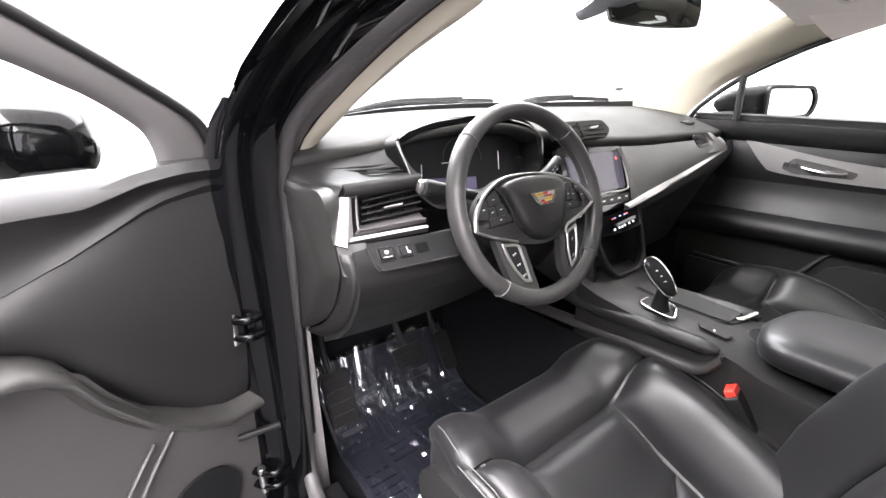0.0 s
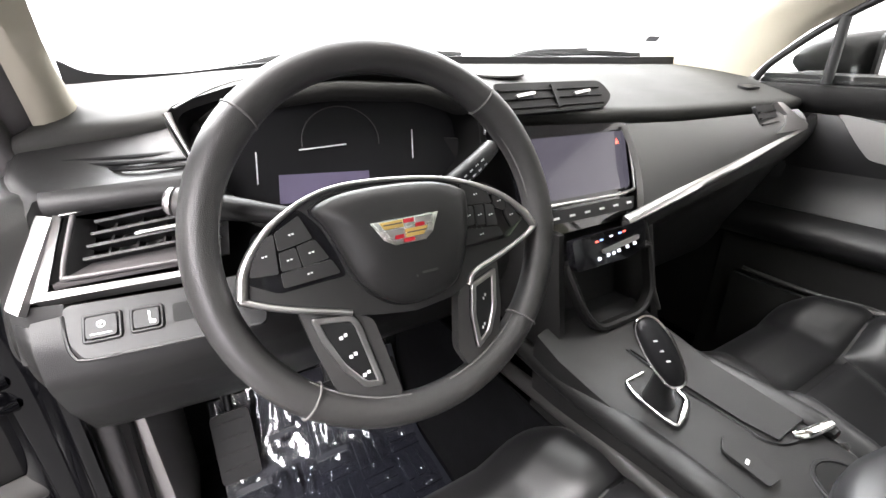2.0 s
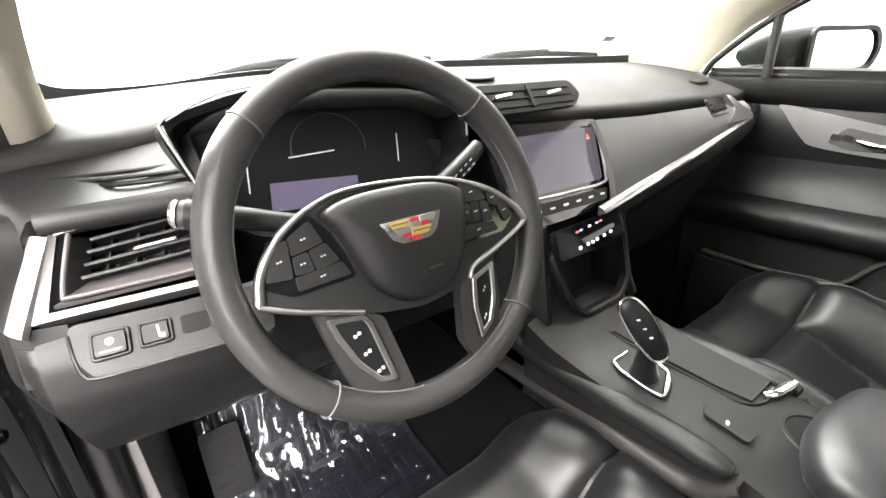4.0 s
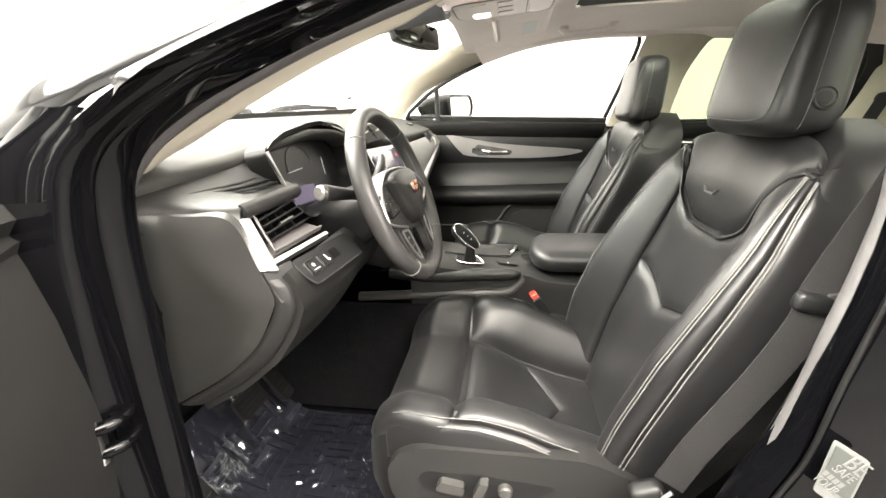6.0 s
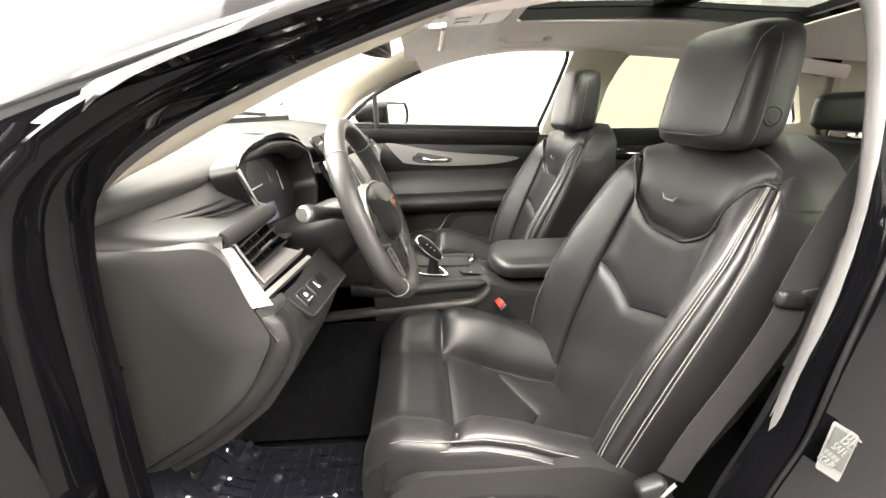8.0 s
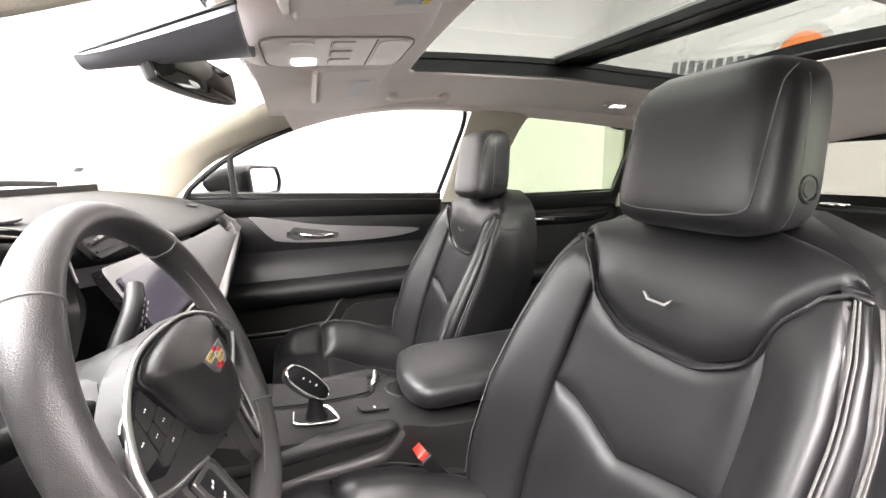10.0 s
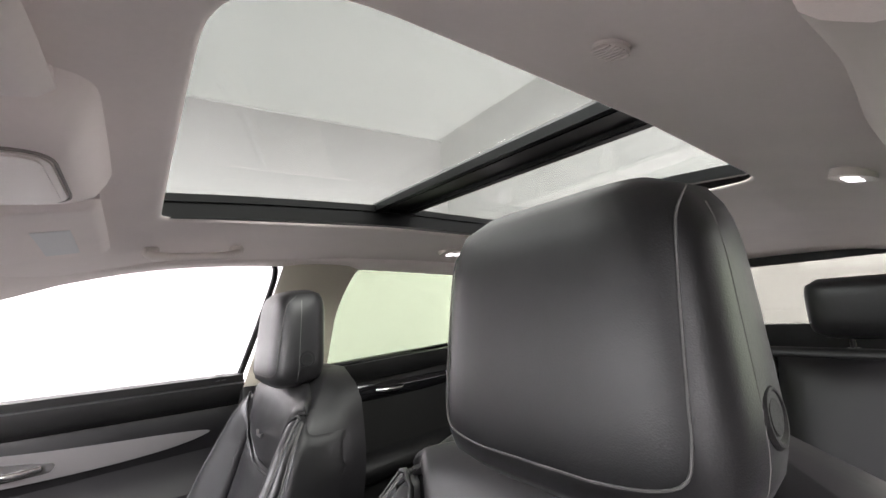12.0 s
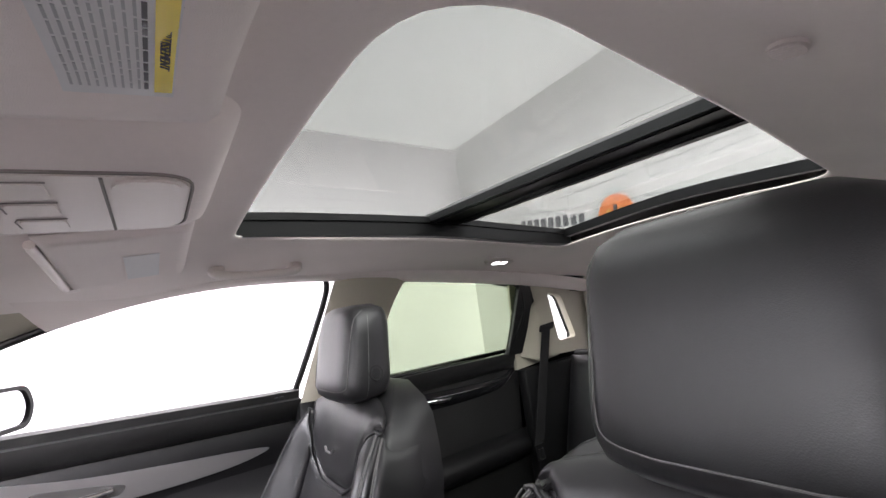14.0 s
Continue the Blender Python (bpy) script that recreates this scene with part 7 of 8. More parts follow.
def toward(poly, p):
    # nearest ray from the hole's middle through p to the outer outline
    c = Vector((-1.115, 1.30))
    d = (Vector(p) - c).normalized()
    best = 1e9
    for i in range(len(poly)):
        a, b = Vector(poly[i - 1]), Vector(poly[i])
        e = b - a
        den = d.x * e.y - d.y * e.x
        if abs(den) < 1e-9:
            continue
        w = a - c
        t, s = (w.x * e.y - w.y * e.x) / den, (w.x * d.y - w.y * d.x) / den
        if t > 0 and 0 <= s <= 1:
            best = min(best, t)
    return c + d * best


vq = []
for p in qi:
    o = toward(qo, p)
    vq += [QF(*p) + Vector((0.03, 0, 0)), QF(*p), QF(*o)]
fq = []
for i in range(k):
    j = (i + 1) % k
    for r_ in range(2):
        fq.append((3 * i + r_, 3 * j + r_, 3 * j + r_ + 1, 3 * i + r_ + 1))
solid("pillar_panel", vq, fq, BEIGE, QP, "beige pillar panel", 60)
fan_pane("quarter_pane", [QF(*p) + Vector((0.028, 0, 0)) for p in qi], GLASS, QP, label="small quarter window")
strip("pillar_front_edge", [(0.648, -0.86, 1.50), (0.668, -0.90, 1.35), (0.69, -0.86, 1.20)], [(0.66, -0.98, 1.50), (0.645, -0.99, 1.35), (0.65, -0.97, 1.16)], 12, (-0.01, 0, 0), BEIGE, "beige edge beside the rear door", "", QP)
SKO = [(-0.86, 1.60), (-0.86, 0.60), (-1.95, 0.60), (-1.95, 1.60)]
vk = []
for p in qi:
    vk += [QF(*p) + Vector((0.031, 0, 0)), QF(*p) + Vector((0.045, 0, 0)), QF(*toward(SKO, p)) + Vector((0.045, 0, 0))]
solid("quarter_skin", vk, fq, PAINT, QP, "glossy black outer body round the quarter window", 60)
strip("pillar_front_infill", [(0.655, -0.84, 1.55), (0.672, -0.84, 1.35), (0.69, -0.84, 1.15)], [(0.660, -1.032, 1.55), (0.666, -1.035, 1.42), (0.682, -1.088, 1.17)], 12, (0, 0, 0), BEIGE, "beige trim ahead of the quarter window", "", QP)
strip("pillar_rear_infill", [(0.662, -1.05, 1.448), (0.664, -1.095, 1.428), (0.682, -1.245, 1.215), (0.688, -1.25, 1.15)], [(0.655, -1.10, 1.56), (0.660, -1.42, 1.50), (0.672, -1.45, 1.30), (0.688, -1.45, 1.15)], 16, (0, 0, 0), BEIGE, "beige trim behind the quarter window", "", QP)
strip("roof_edge_infill", [(0.675, -0.78, 1.485), (0.668, -1.0, 1.45), (0.66, -1.3, 1.42)], [(0.645, -0.78, 1.60), (0.640, -1.0, 1.585), (0.62, -1.3, 1.56)], 12, (0, 0, 0), PAINT, "glossy black body above the quarter window", "", QP)
tagged(box("side_panel_rear", (0.68, -1.35, 0.8), (0.05, 1.0, 0.70), HARD, r=0.012), "black side panel beside the rear seat", "side panel", kind="structure")
tagged(box("side_panel_hatch", (0.645, -1.60, 1.36), (0.04, 0.62, 0.36), BEIGE, r=0.012), "beige trim behind the quarter window", "side panel", kind="structure")
RB = thing("seat_belt", (0.62, -0.92, 0.9), "black rear seat belt with a bright tongue", "seat belt", "seat belts")
slab("belt_web", lambda s, t: (0.586 + 0.034 * t - 0.002 * s, -0.815 + 0.05 * s - 0.175 * t, 0.90 + 0.40 * t), 2, 10, 0.002, BELT, RB, "black webbing", 60)
prism("belt_tongue", rounded([(-0.022, -0.03), (0.022, -0.03), (0.026, 0.022), (-0.026, 0.022)], 0.006, 3), plane_frame((0.582, -0.790, 0.888), (0, -1, 0), (0.1, 0, 1)), 0.006, HARD, RB, "black tongue grip", r=0.002)
ring_plate("belt_tongue_metal", rounded([(-0.012, -0.022), (0.012, -0.022), (0.012, 0.016), (-0.012, 0.016)], 0.003, 2), 0.004, plane_frame((0.577, -0.790, 0.881), (0, -1, 0), (0.1, 0, 1)), 0.002, CHROME, RB, "bright metal tongue", r=0.0005)
prism("belt_outlet", rounded([(-0.045, -0.012), (0.035, -0.012), (0.05, 0.012), (-0.03, 0.012)], 0.006, 3), plane_frame((0.640, -0.985, 1.296), (0, -1, 0.1), (0.1, 0, 1)), 0.008, HARD, RB, "black belt outlet", r=0.002)

# ---- rear bench ----
RS = thing("rear_bench_seat", (-0.04, -0.85, 0.42), "black leather rear bench seat with upright backrest", "rear seat")
for x0, x1 in ((-0.64, -0.235), (-0.225, 0.145), (0.155, 0.60)):
    pillow("backrest_panel", lambda u, v, x0=x0, x1=x1: Vector((x1 - (x1 - x0) * u, -0.86 - 0.20 * v, 0.62 + 0.555 * v)), lambda s, t: (s, t), 14, 16, 0.03, 0.07, DOORL, RS, "black leather backrest panel", 0.004, 0.06)
    pillow("cushion_panel", lambda u, v, x0=x0, x1=x1: Vector((x0 + (x1 - x0) * u, -0.86 + 0.46 * v, 0.64 + 0.05 * v)), lambda s, t: (s, t), 12, 12, 0.03, 0.07, LEATHER, RS, "black leather seat cushion", 0.004, 0.16)
    m = (x0 + x1) / 2
    for q in (0.045, -0.045):
        tube("cushion_seam", [(m + q * 2.2, -0.90 + 0.018, 0.70), (m + q * 2.0, -0.985 + 0.02, 0.95), (m + q * 2.2, -1.04 + 0.02, 1.12)], 0.0012, THREAD, RS, "", smooth=10, n=4)
box("bench_base", (-0.02, -0.66, 0.50), (1.22, 0.5, 0.2), HARD, RS, r=0.02)
slab("backrest_rear", lambda s, t: (0.60 - 1.24 * s, -1.14 - 0.06 * t, 0.55 + 0.61 * t), 4, 4, 0.05, CARPET, RS, "dark carpeted back of the bench", 60)
tube("top_edge", [(-0.64, -1.10, 1.172), (-0.02, -1.10, 1.178), (0.60, -1.10, 1.172)], 0.018, HARD, RS, "black top edge", n=8)
for x in (-0.16, 0.02, 0.30):
    box("release_catch", (x, -1.09, 1.195), (0.07, 0.025, 0.010), CHROME, RS, "bright release catch", r=0.003)
for x in (-0.43, 0.385):
    H = thing("rear_headrest", (x, -1.10, 1.18), "black rear headrest on chrome posts", "headrest", "rear headrests")
    rr = []
    for h in np.linspace(0, 1, 11):
        e = (1 - abs(2 * h - 1) ** 4) ** 0.5
        rr.append([Vector((x + (0.10 + 0.03 * e) * math.copysign(abs(math.cos(a)) ** 0.5, math.cos(a)), -1.11 + (0.02 + 0.035 * e) * math.sin(a), 1.215 + 0.14 * h)) for a in [2 * math.pi * i / 28 for i in range(28)]])
    loft("pad", rr, LEATHER, H, "black headrest pad", angle=60)
    for sg in (-1, 1):
        tube("post", [(x + sg * 0.06, -1.11, 1.16), (x + sg * 0.06, -1.11, 1.23)], 0.006, CHROME, H, "chrome post", n=8)
        disc("post_collar", (x + sg * 0.06, -1.11, 1.178), (0, 0, 1), 0.014, 0.014, HARD, H, "", rb=0.002)
CB_ = thing("seat_belt", (-0.14, -1.0, 0.9), "black centre belt lying over the rear backrest", "seat belt", "seat belts")
slab("belt_web", lambda s, t: (-0.12 - 0.05 * s - 0.03 * t, -0.845 - 0.20 * t, 0.66 + 0.535 * t), 2, 8, 0.002, BELT, CB_, "", 60)

# ---- roof fittings ----
OC = thing("overhead_console", (-0.035, 0.40, 1.56), "beige overhead console with lit map lamps and sunglasses holder", "overhead console")
pz = lambda y: interp(y, [0.285, 0.515], [1.552, 1.538])


def console_ring(x0, x1, y0, y1, f, r):
    """An outline between the roof (f = 0) and the panel (f = 1)."""
    return [Vector((x, y, (roof_z(x, y) + 0.004) * (1 - f) + pz(y) * f)) for x, y in rounded([(x0, y0), (x1, y0), (x1, y1), (x0, y1)], r, 6)]


orr = [console_ring(-0.222, 0.108, 0.246, 0.575, 0.0, 0.05), console_ring(-0.212, 0.098, 0.252, 0.565, 0.35, 0.05), console_ring(-0.196, 0.078, 0.260, 0.552, 0.72, 0.05), console_ring(-0.170, 0.050, 0.270, 0.536, 0.95, 0.045), console_ring(-0.150, 0.030, 0.278, 0.524, 1.0, 0.04)]
loft("console_shell", orr, HEAD, OC, "cloth-covered console shell", angle=60)
LF_ = plane_frame((-0.060, 0.40, pz(0.40)), (1, 0, 0), (0, -1, 0.061))
LP_ = lambda d: LF_ @ Matrix.Translation((0, 0, d))
prism("lamp_panel", rounded([(-0.086, -0.118), (0.086, -0.118), (0.086, 0.116), (-0.086, 0.116)], 0.035, 6), LP_(-0.003), 0.006, BEIGEP, OC, "beige moulded lamp panel", r=0.002)
tube("panel_seam", [LP_(0.001) @ Vector((x, y, 0)) for x, y in rounded([(-0.089, -0.121), (0.089, -0.121), (0.089, 0.119), (-0.089, 0.119)], 0.036, 6)], 0.0016, BEIGEGAP, OC, "dark seam round the panel", n=5, closed=True)
prism("map_lamp", rounded([(0.028, -0.078), (0.070, -0.078), (0.070, -0.036), (0.028, -0.036)], 0.010, 4), LP_(0.003), 0.003, LAMPG, OC, "lit map lamp", r=0.001)
prism("map_lamp", rounded([(-0.070, -0.078), (-0.034, -0.078), (-0.034, -0.040), (-0.070, -0.040)], 0.010, 4), LP_(0.003), 0.002, BEIGEP, OC, "unlit map lamp", r=0.001)
for x in (-0.052, 0.0, 0.052):
    prism("lamp_switch", rounded([(x - 0.018, -0.012), (x + 0.018, -0.012), (x + 0.018, 0.020), (x - 0.018, 0.020)], 0.006, 3), LP_(0.003), 0.002, BEIGEP, OC, "beige switch", r=0.001)
    tube("switch_outline", [LP_(0.0035) @ Vector((x + a, b, 0)) for a, b in ((-0.020, 0.022), (-0.020, -0.012), (-0.012, -0.015), (0.012, -0.015))], 0.0008, BEIGEGAP, OC, "thin dark gap", n=4)
tube("lid_gap", [LP_(0.0032) @ Vector((x, 0.055, 0)) for x in (-0.084, 0.0, 0.084)], 0.0014, BEIGEGAP, OC, "dark gap of the holder lid", n=5)
prism("holder_lid", rounded([(-0.080, 0.060), (0.080, 0.060), (0.080, 0.110), (-0.080, 0.110)], 0.025, 5), LP_(0.003), 0.002, BEIGEP, OC, "beige holder lid", r=0.001)

# driver's and passenger's sun visors, folded up
for nm, x0, x1, lab, vy, vl in (("driver", -0.60, -0.216, True, 0.270, 0.205), ("passenger", 0.115, 0.405, False, 0.262, 0.168)):
    V = thing("sun_visor", ((x0 + x1) / 2, 0.40, 1.54), "grey-beige sun visor folded up, with a warning label" if lab else "grey-beige sun visor folded up, with a small white label", "sun visor", "sun visors")
    vz = lambda x, y: roof_z(x, y) - 0.018
    def pad(s, t, x0=x0, x1=x1, vy=vy, vl=vl):
        x, y = x1 + (x0 - x1) * s, vy + vl * t
        e = min(s * (x1 - x0), (1 - s) * (x1 - x0), t * vl, (1 - t) * vl)
        return (x, y, vz(x, y) - 0.012 + 0.012 * (1 - min(1, e / 0.012)) ** 2)
    slab("visor_pad", pad, 40, 22, 0.02, HEAD, V, "cloth-covered visor pad", 60)
    if lab:
        # a label that is read from the windscreen side
        LB = slab("warning_label", lambda s, t: Vector((-0.268 - 0.165 * s, 0.301 + 0.049 * t, vz(-0.268 - 0.165 * s, 0.301 + 0.049 * t) - 0.0132)), 8, 6, 0.0006, PAPER, V, "white warning label", 60)
        def lab_pt(s0, s1, t0, t1, dz):
            return lambda s, t: Vector((-0.268 - 0.165 * (s0 + (s1 - s0) * s), 0.301 + 0.049 * (t0 + (t1 - t0) * t), vz(-0.268 - 0.165 * (s0 + (s1 - s0) * s), 0.301 + 0.049 * (t0 + (t1 - t0) * t)) - 0.0132 - dz))
        slab("label_band", lab_pt(0.04, 1.0, 0.02, 0.19, 0.0007), 6, 2, 0.0004, YELLOW, LB, "yellow band of the label")
        rnd = random.Random(3)
        for r_ in range(10):
            t0 = 0.245 + 0.072 * r_
            s_ = 0.06
            while s_ < 0.92:
                w_ = rnd.uniform(0.03, 0.09)
                slab("print_bar", lab_pt(s_, min(0.95, s_ + w_), t0, t0 + (0.040 if r_ < 1 else 0.024), 0.0007), 1, 1, 0.0003, INK if r_ < 1 else PRINT, LB)
                s_ += w_ + 0.014
        WM = Matrix.Translation((-0.331, 0.3065, vz(-0.331, 0.3065) - 0.0146)) @ plane_frame((0, 0, 0), (1, 0, 0.06), (0, -1, -0.16)).to_3x3().to_4x4()
        lettering("label_word", "AVERTISSEMENT", WM, 0.0060, INK, LB)
        prism("label_triangle", [(-0.006, -0.005), (0.006, -0.005), (0, 0.006)], WM @ Matrix.Translation((-0.034, 0, 0)), 0.0003, INK, LB, r=0)
    else:
        slab("visor_label", lambda s, t: Vector((0.222 + 0.145 * s, 0.303 + 0.045 * t, vz(0.222 + 0.145 * s, 0.303 + 0.045 * t) - 0.0132)), 4, 3, 0.0005, PAPER, V, "small white label", 60)
    tube("visor_rod", [(x0 + 0.02, vy + vl + 0.003, vz(x0, 0.47)), (x1 - 0.01, vy + vl + 0.003, vz(x1, 0.47))], 0.006, BEIGEP, V, "beige visor rod", n=8)
    box("visor_clip", (x1 + 0.008, vy + vl - 0.003, vz(x1, 0.47) + 0.004), (0.03, 0.02, 0.014), BEIGEP, V, "beige visor clip", r=0.004)

# rear-view mirror
RM = thing("rear_view_mirror", (-0.03, 0.62, 1.50), "dark frameless rear-view mirror under the roof", "rear-view mirror")
MF = plane_frame((-0.052, 0.619, 1.500), (0.225, -0.072, -0.007), (0.03, 0.16, 0.985))
mo = spline([(x, y, 0) for x, y in ((-0.118, 0.024), (-0.10, 0.030), (0.0, 0.033), (0.10, 0.030), (0.118, 0.022), (0.112, -0.018), (0.095, -0.028), (0.0, -0.033), (-0.095, -0.030), (-0.114, -0.02))], 50, closed=True)
loft("mirror_case", [[MF @ Vector((q.x * f, q.y * f, z)) for q in mo] for f, z in ((0.55, -0.034), (0.85, -0.025), (0.98, -0.010), (1.0, 0.0))], HARD, RM, "black mirror case", angle=60)
loft("mirror_glass", [[MF @ Vector((q.x * f, q.y * f, z)) for q in mo] for f, z in ((0.985, 0.0005), (0.965, 0.003))], DIMMED, RM, "mirror glass darkened for the cabin it reflects", angle=60)
tube("mirror_stem", [MF @ Vector((0, 0, -0.03)), (-0.06, 0.65, 1.522), (-0.08, 0.68, 1.532)], 0.012, HARD, RM, "black mirror stem", n=10)

# grab handle, rear lamps, microphone grille
GH = thing("grab_handle", (0.46, 0.10, 1.56), "beige folding grab handle above the passenger window", "grab handle", "grab handles")
gz = lambda y: roof_z(0.50, y)
tube("grip", [(0.50, 0.205, gz(0.2) - 0.004), (0.478, 0.185, gz(0.2) - 0.020), (0.472, 0.11, gz(0.1) - 0.026), (0.478, 0.035, gz(0.03) - 0.020), (0.50, 0.015, gz(0.0) - 0.004)], [0.010, 0.010, 0.009, 0.010, 0.010], BEIGEP, GH, "beige grip", smooth=24, n=10)
for y in (0.195, 0.025):
    box("handle_mount", (0.498, y, gz(y) - 0.008), (0.035, 0.03, 0.022), BEIGEP, GH, "beige mount", r=0.006, seg=3)
for x, y in ((0.482, -0.64), (-0.495, -0.655)):
    L = thing("roof_lamp", (x, y, roof_z(x, y)), "small oval lit roof lamp beside the rear seat", "roof lamp", "rear roof lamps")
    M = plane_frame((x, y, roof_z(x, y) + 0.002), (0, -1, 0), (1, 0, -0.25 if x > 0 else 0.25))
    oval = [(0.062 * math.cos(a), 0.026 * math.sin(a)) for a in [2 * math.pi * i / 28 for i in range(28)]]
    D_ = 1 if (M.to_3x3() @ Vector((0, 0, 1))).z < 0 else -1
    M = M if D_ > 0 else M @ Matrix.Rotation(math.pi, 4, "X")
    prism("lamp_bezel", oval, M, 0.012, BEIGEP, L, "beige oval bezel", r=0.005, seg=3)
    for q in (-0.018, 0.016):
        prism("lamp_lens", rounded([(q - 0.014, -0.010), (q + 0.014, -0.010), (q + 0.012, 0.010), (q - 0.012, 0.010)], 0.005, 3), M @ Matrix.Translation((0, 0, 0.0121)), 0.002, LAMPG, L, "lit lamp lens", r=0.0005)
MG = thing("microphone_grille", (-0.49, -0.03, 1.545), "small oval beige microphone grille in the headliner", "microphone grille")
gp = Vector((-0.472, -0.040, roof_z(-0.472, -0.040)))
MM = plane_frame(gp + Vector((0, 0, -0.002)), (0, 1, 0), (1, 0, 0.2))
MM = MM if (MM.to_3x3() @ Vector((0, 0, 1))).z < 0 else MM @ Matrix.Rotation(math.pi, 4, "X")
prism("grille_plate", [(0.0155 * math.cos(a), 0.0115 * math.sin(a)) for a in [2 * math.pi * i / 28 for i in range(28)]], MM, 0.003, HEAD, MG, r=0.001)
for k in range(7):
    w_ = 0.0095 * math.sqrt(max(0, 1 - ((k - 3) / 4.2) ** 2))
    prism("grille_rib", [(-0.012 + 0.004 * k - 0.0009, -w_), (-0.012 + 0.004 * k + 0.0009, -w_), (-0.012 + 0.004 * k + 0.0009, w_), (-0.012 + 0.004 * k - 0.0009, w_)], MM @ Matrix.Translation((0, 0, 0.0041)), 0.0008, HEAD, MG, r=0)

# ---- driver's door opening ----
seal = [(-0.60, 0.28, 1.512), (-0.632, 0.40, 1.485), (-0.660, 0.515, 1.448), (-0.687, 0.615, 1.410), (-0.707, 0.698, 1.373), (-0.726, 0.781, 1.332), (-0.738, 0.860, 1.275), (-0.742, 0.905, 1.200), (-0.747, 0.918, 1.05), (-0.757, 0.917, 0.90), (-0.763, 0.912, 0.75), (-0.77, 0.905, 0.60),
        (-0.78, 0.85, 0.51), (-0.79, 0.62, 0.485), (-0.79, 0.36, 0.485), (-0.79, 0.21, 0.50), (-0.79, 0.165, 0.60), (-0.79, 0.105, 0.823), (-0.79, 0.075, 0.926), (-0.788, 0.055, 1.01), (-0.785, 0.041, 1.09), (-0.777, 0.024, 1.165), (-0.762, 0.010, 1.25), (-0.705, 0.0, 1.43), (-0.640, 0.03, 1.512), (-0.605, 0.15, 1.524)]
SL = tube("door_seal", seal, 0.0165, SEAL, None, "", n=12, smooth=130, closed=True)
tagged(SL, "dark grey rubber seal round the driver door opening", "door seal", kind="structure")
inner = [(-0.575, 0.30, 1.515), (-0.600, 0.40, 1.491), (-0.622, 0.515, 1.452), (-0.640, 0.61, 1.416), (-0.657, 0.693, 1.379), (-0.675, 0.780, 1.334), (-0.694, 0.868, 1.285), (-0.712, 0.922, 1.215), (-0.722, 0.940, 1.07), (-0.730, 0.938, 0.92), (-0.737, 0.935, 0.77), (-0.745, 0.925, 0.60)]
strip("seal_flange", seal[:12], inner, 60, (-0.002, -0.006, -0.003), FLANGE, "flange of the driver door seal, lightened as if lit", "door seal", thick=0.008)
tube("seal_lip", inner, 0.0045, RUBBER, None, "", n=8, smooth=70)
tagged(bpy.data.objects["seal_lip"], "thin black inner lip of the door seal", "door seal", kind="structure")
# painted pillar in front of the opening, with the hinge
pa = [(-0.66, 0.24, 1.530), (-0.69, 0.37, 1.503), (-0.712, 0.49, 1.466), (-0.738, 0.60, 1.425), (-0.758, 0.69, 1.388), (-0.778, 0.780, 1.345), (-0.792, 0.855, 1.290), (-0.798, 0.885, 1.21), (-0.80, 0.897, 1.05), (-0.80, 0.905, 0.90), (-0.805, 0.905, 0.72), (-0.81, 0.90, 0.43)]
pb = [(-0.70, 0.22, 1.535), (-0.725, 0.36, 1.508), (-0.748, 0.49, 1.470), (-0.772, 0.61, 1.428), (-0.792, 0.71, 1.388), (-0.812, 0.81, 1.338), (-0.828, 0.875, 1.280), (-0.840, 0.895, 1.20), (-0.846, 0.912, 1.08), (-0.852, 0.93, 0.92), (-0.855, 0.94, 0.72), (-0.858, 0.945, 0.43)]
pi_ = [Vector(p) + Vector((0.035, -0.02, -0.004)) for p in pa]
strip("pillar_front_inner", pi_, pa, 40, (-0.003, -0.002, 0), PAINT, "glossy black painted door pillar", "door pillar")
strip("pillar_front_outer", pa, pb, 40, (-0.010, -0.008, 0), PAINT, "glossy black painted face of the door pillar", "door pillar")
strip("wing_edge", pb[5:], [Vector(p) + Vector((-0.008, 0.06, -0.005)) for p in pb[5:]], 30, (-0.004, 0, 0), PAINT, "glossy black front wing edge", "front wing")
tagged(slab("front_wing", lambda s, t: (-0.880 + 0.05 * t ** 3, 1.02 + 1.1 * s, 0.40 + 0.82 * t - 0.12 * s * t), 12, 10, 0.012, PAINT), "glossy black front wing of the car", "front wing", kind="structure")
# windscreen pillar outside
strip("pillar_outer_driver", [(-0.828, 0.97, 1.285), (-0.820, 0.80, 1.345), (-0.805, 0.66, 1.392), (-0.78, 0.45, 1.455), (-0.76, 0.25, 1.50)], [(-0.79, 1.02, 1.318), (-0.785, 0.86, 1.382), (-0.775, 0.74, 1.422), (-0.755, 0.55, 1.475), (-0.73, 0.40, 1.515)], 24, (-0.008, 0.004, 0.008), PAINT, "glossy black outside of the windscreen pillar", "windscreen pillar")
strip("roof_side_driver", [(-0.812, 0.81, 1.338), (-0.772, 0.61, 1.428), (-0.735, 0.40, 1.497), (-0.700, 0.22, 1.535), (-0.69, 0.0, 1.548), (-0.69, -0.5, 1.542)], [(-0.822, 0.84, 1.332), (-0.800, 0.63, 1.402), (-0.775, 0.42, 1.463), (-0.76, 0.22, 1.505), (-0.755, 0.0, 1.52), (-0.76, -0.5, 1.51)], 30, (-0.003, 0, 0), PAINT, "glossy black roof edge above the driver door", "roof side")
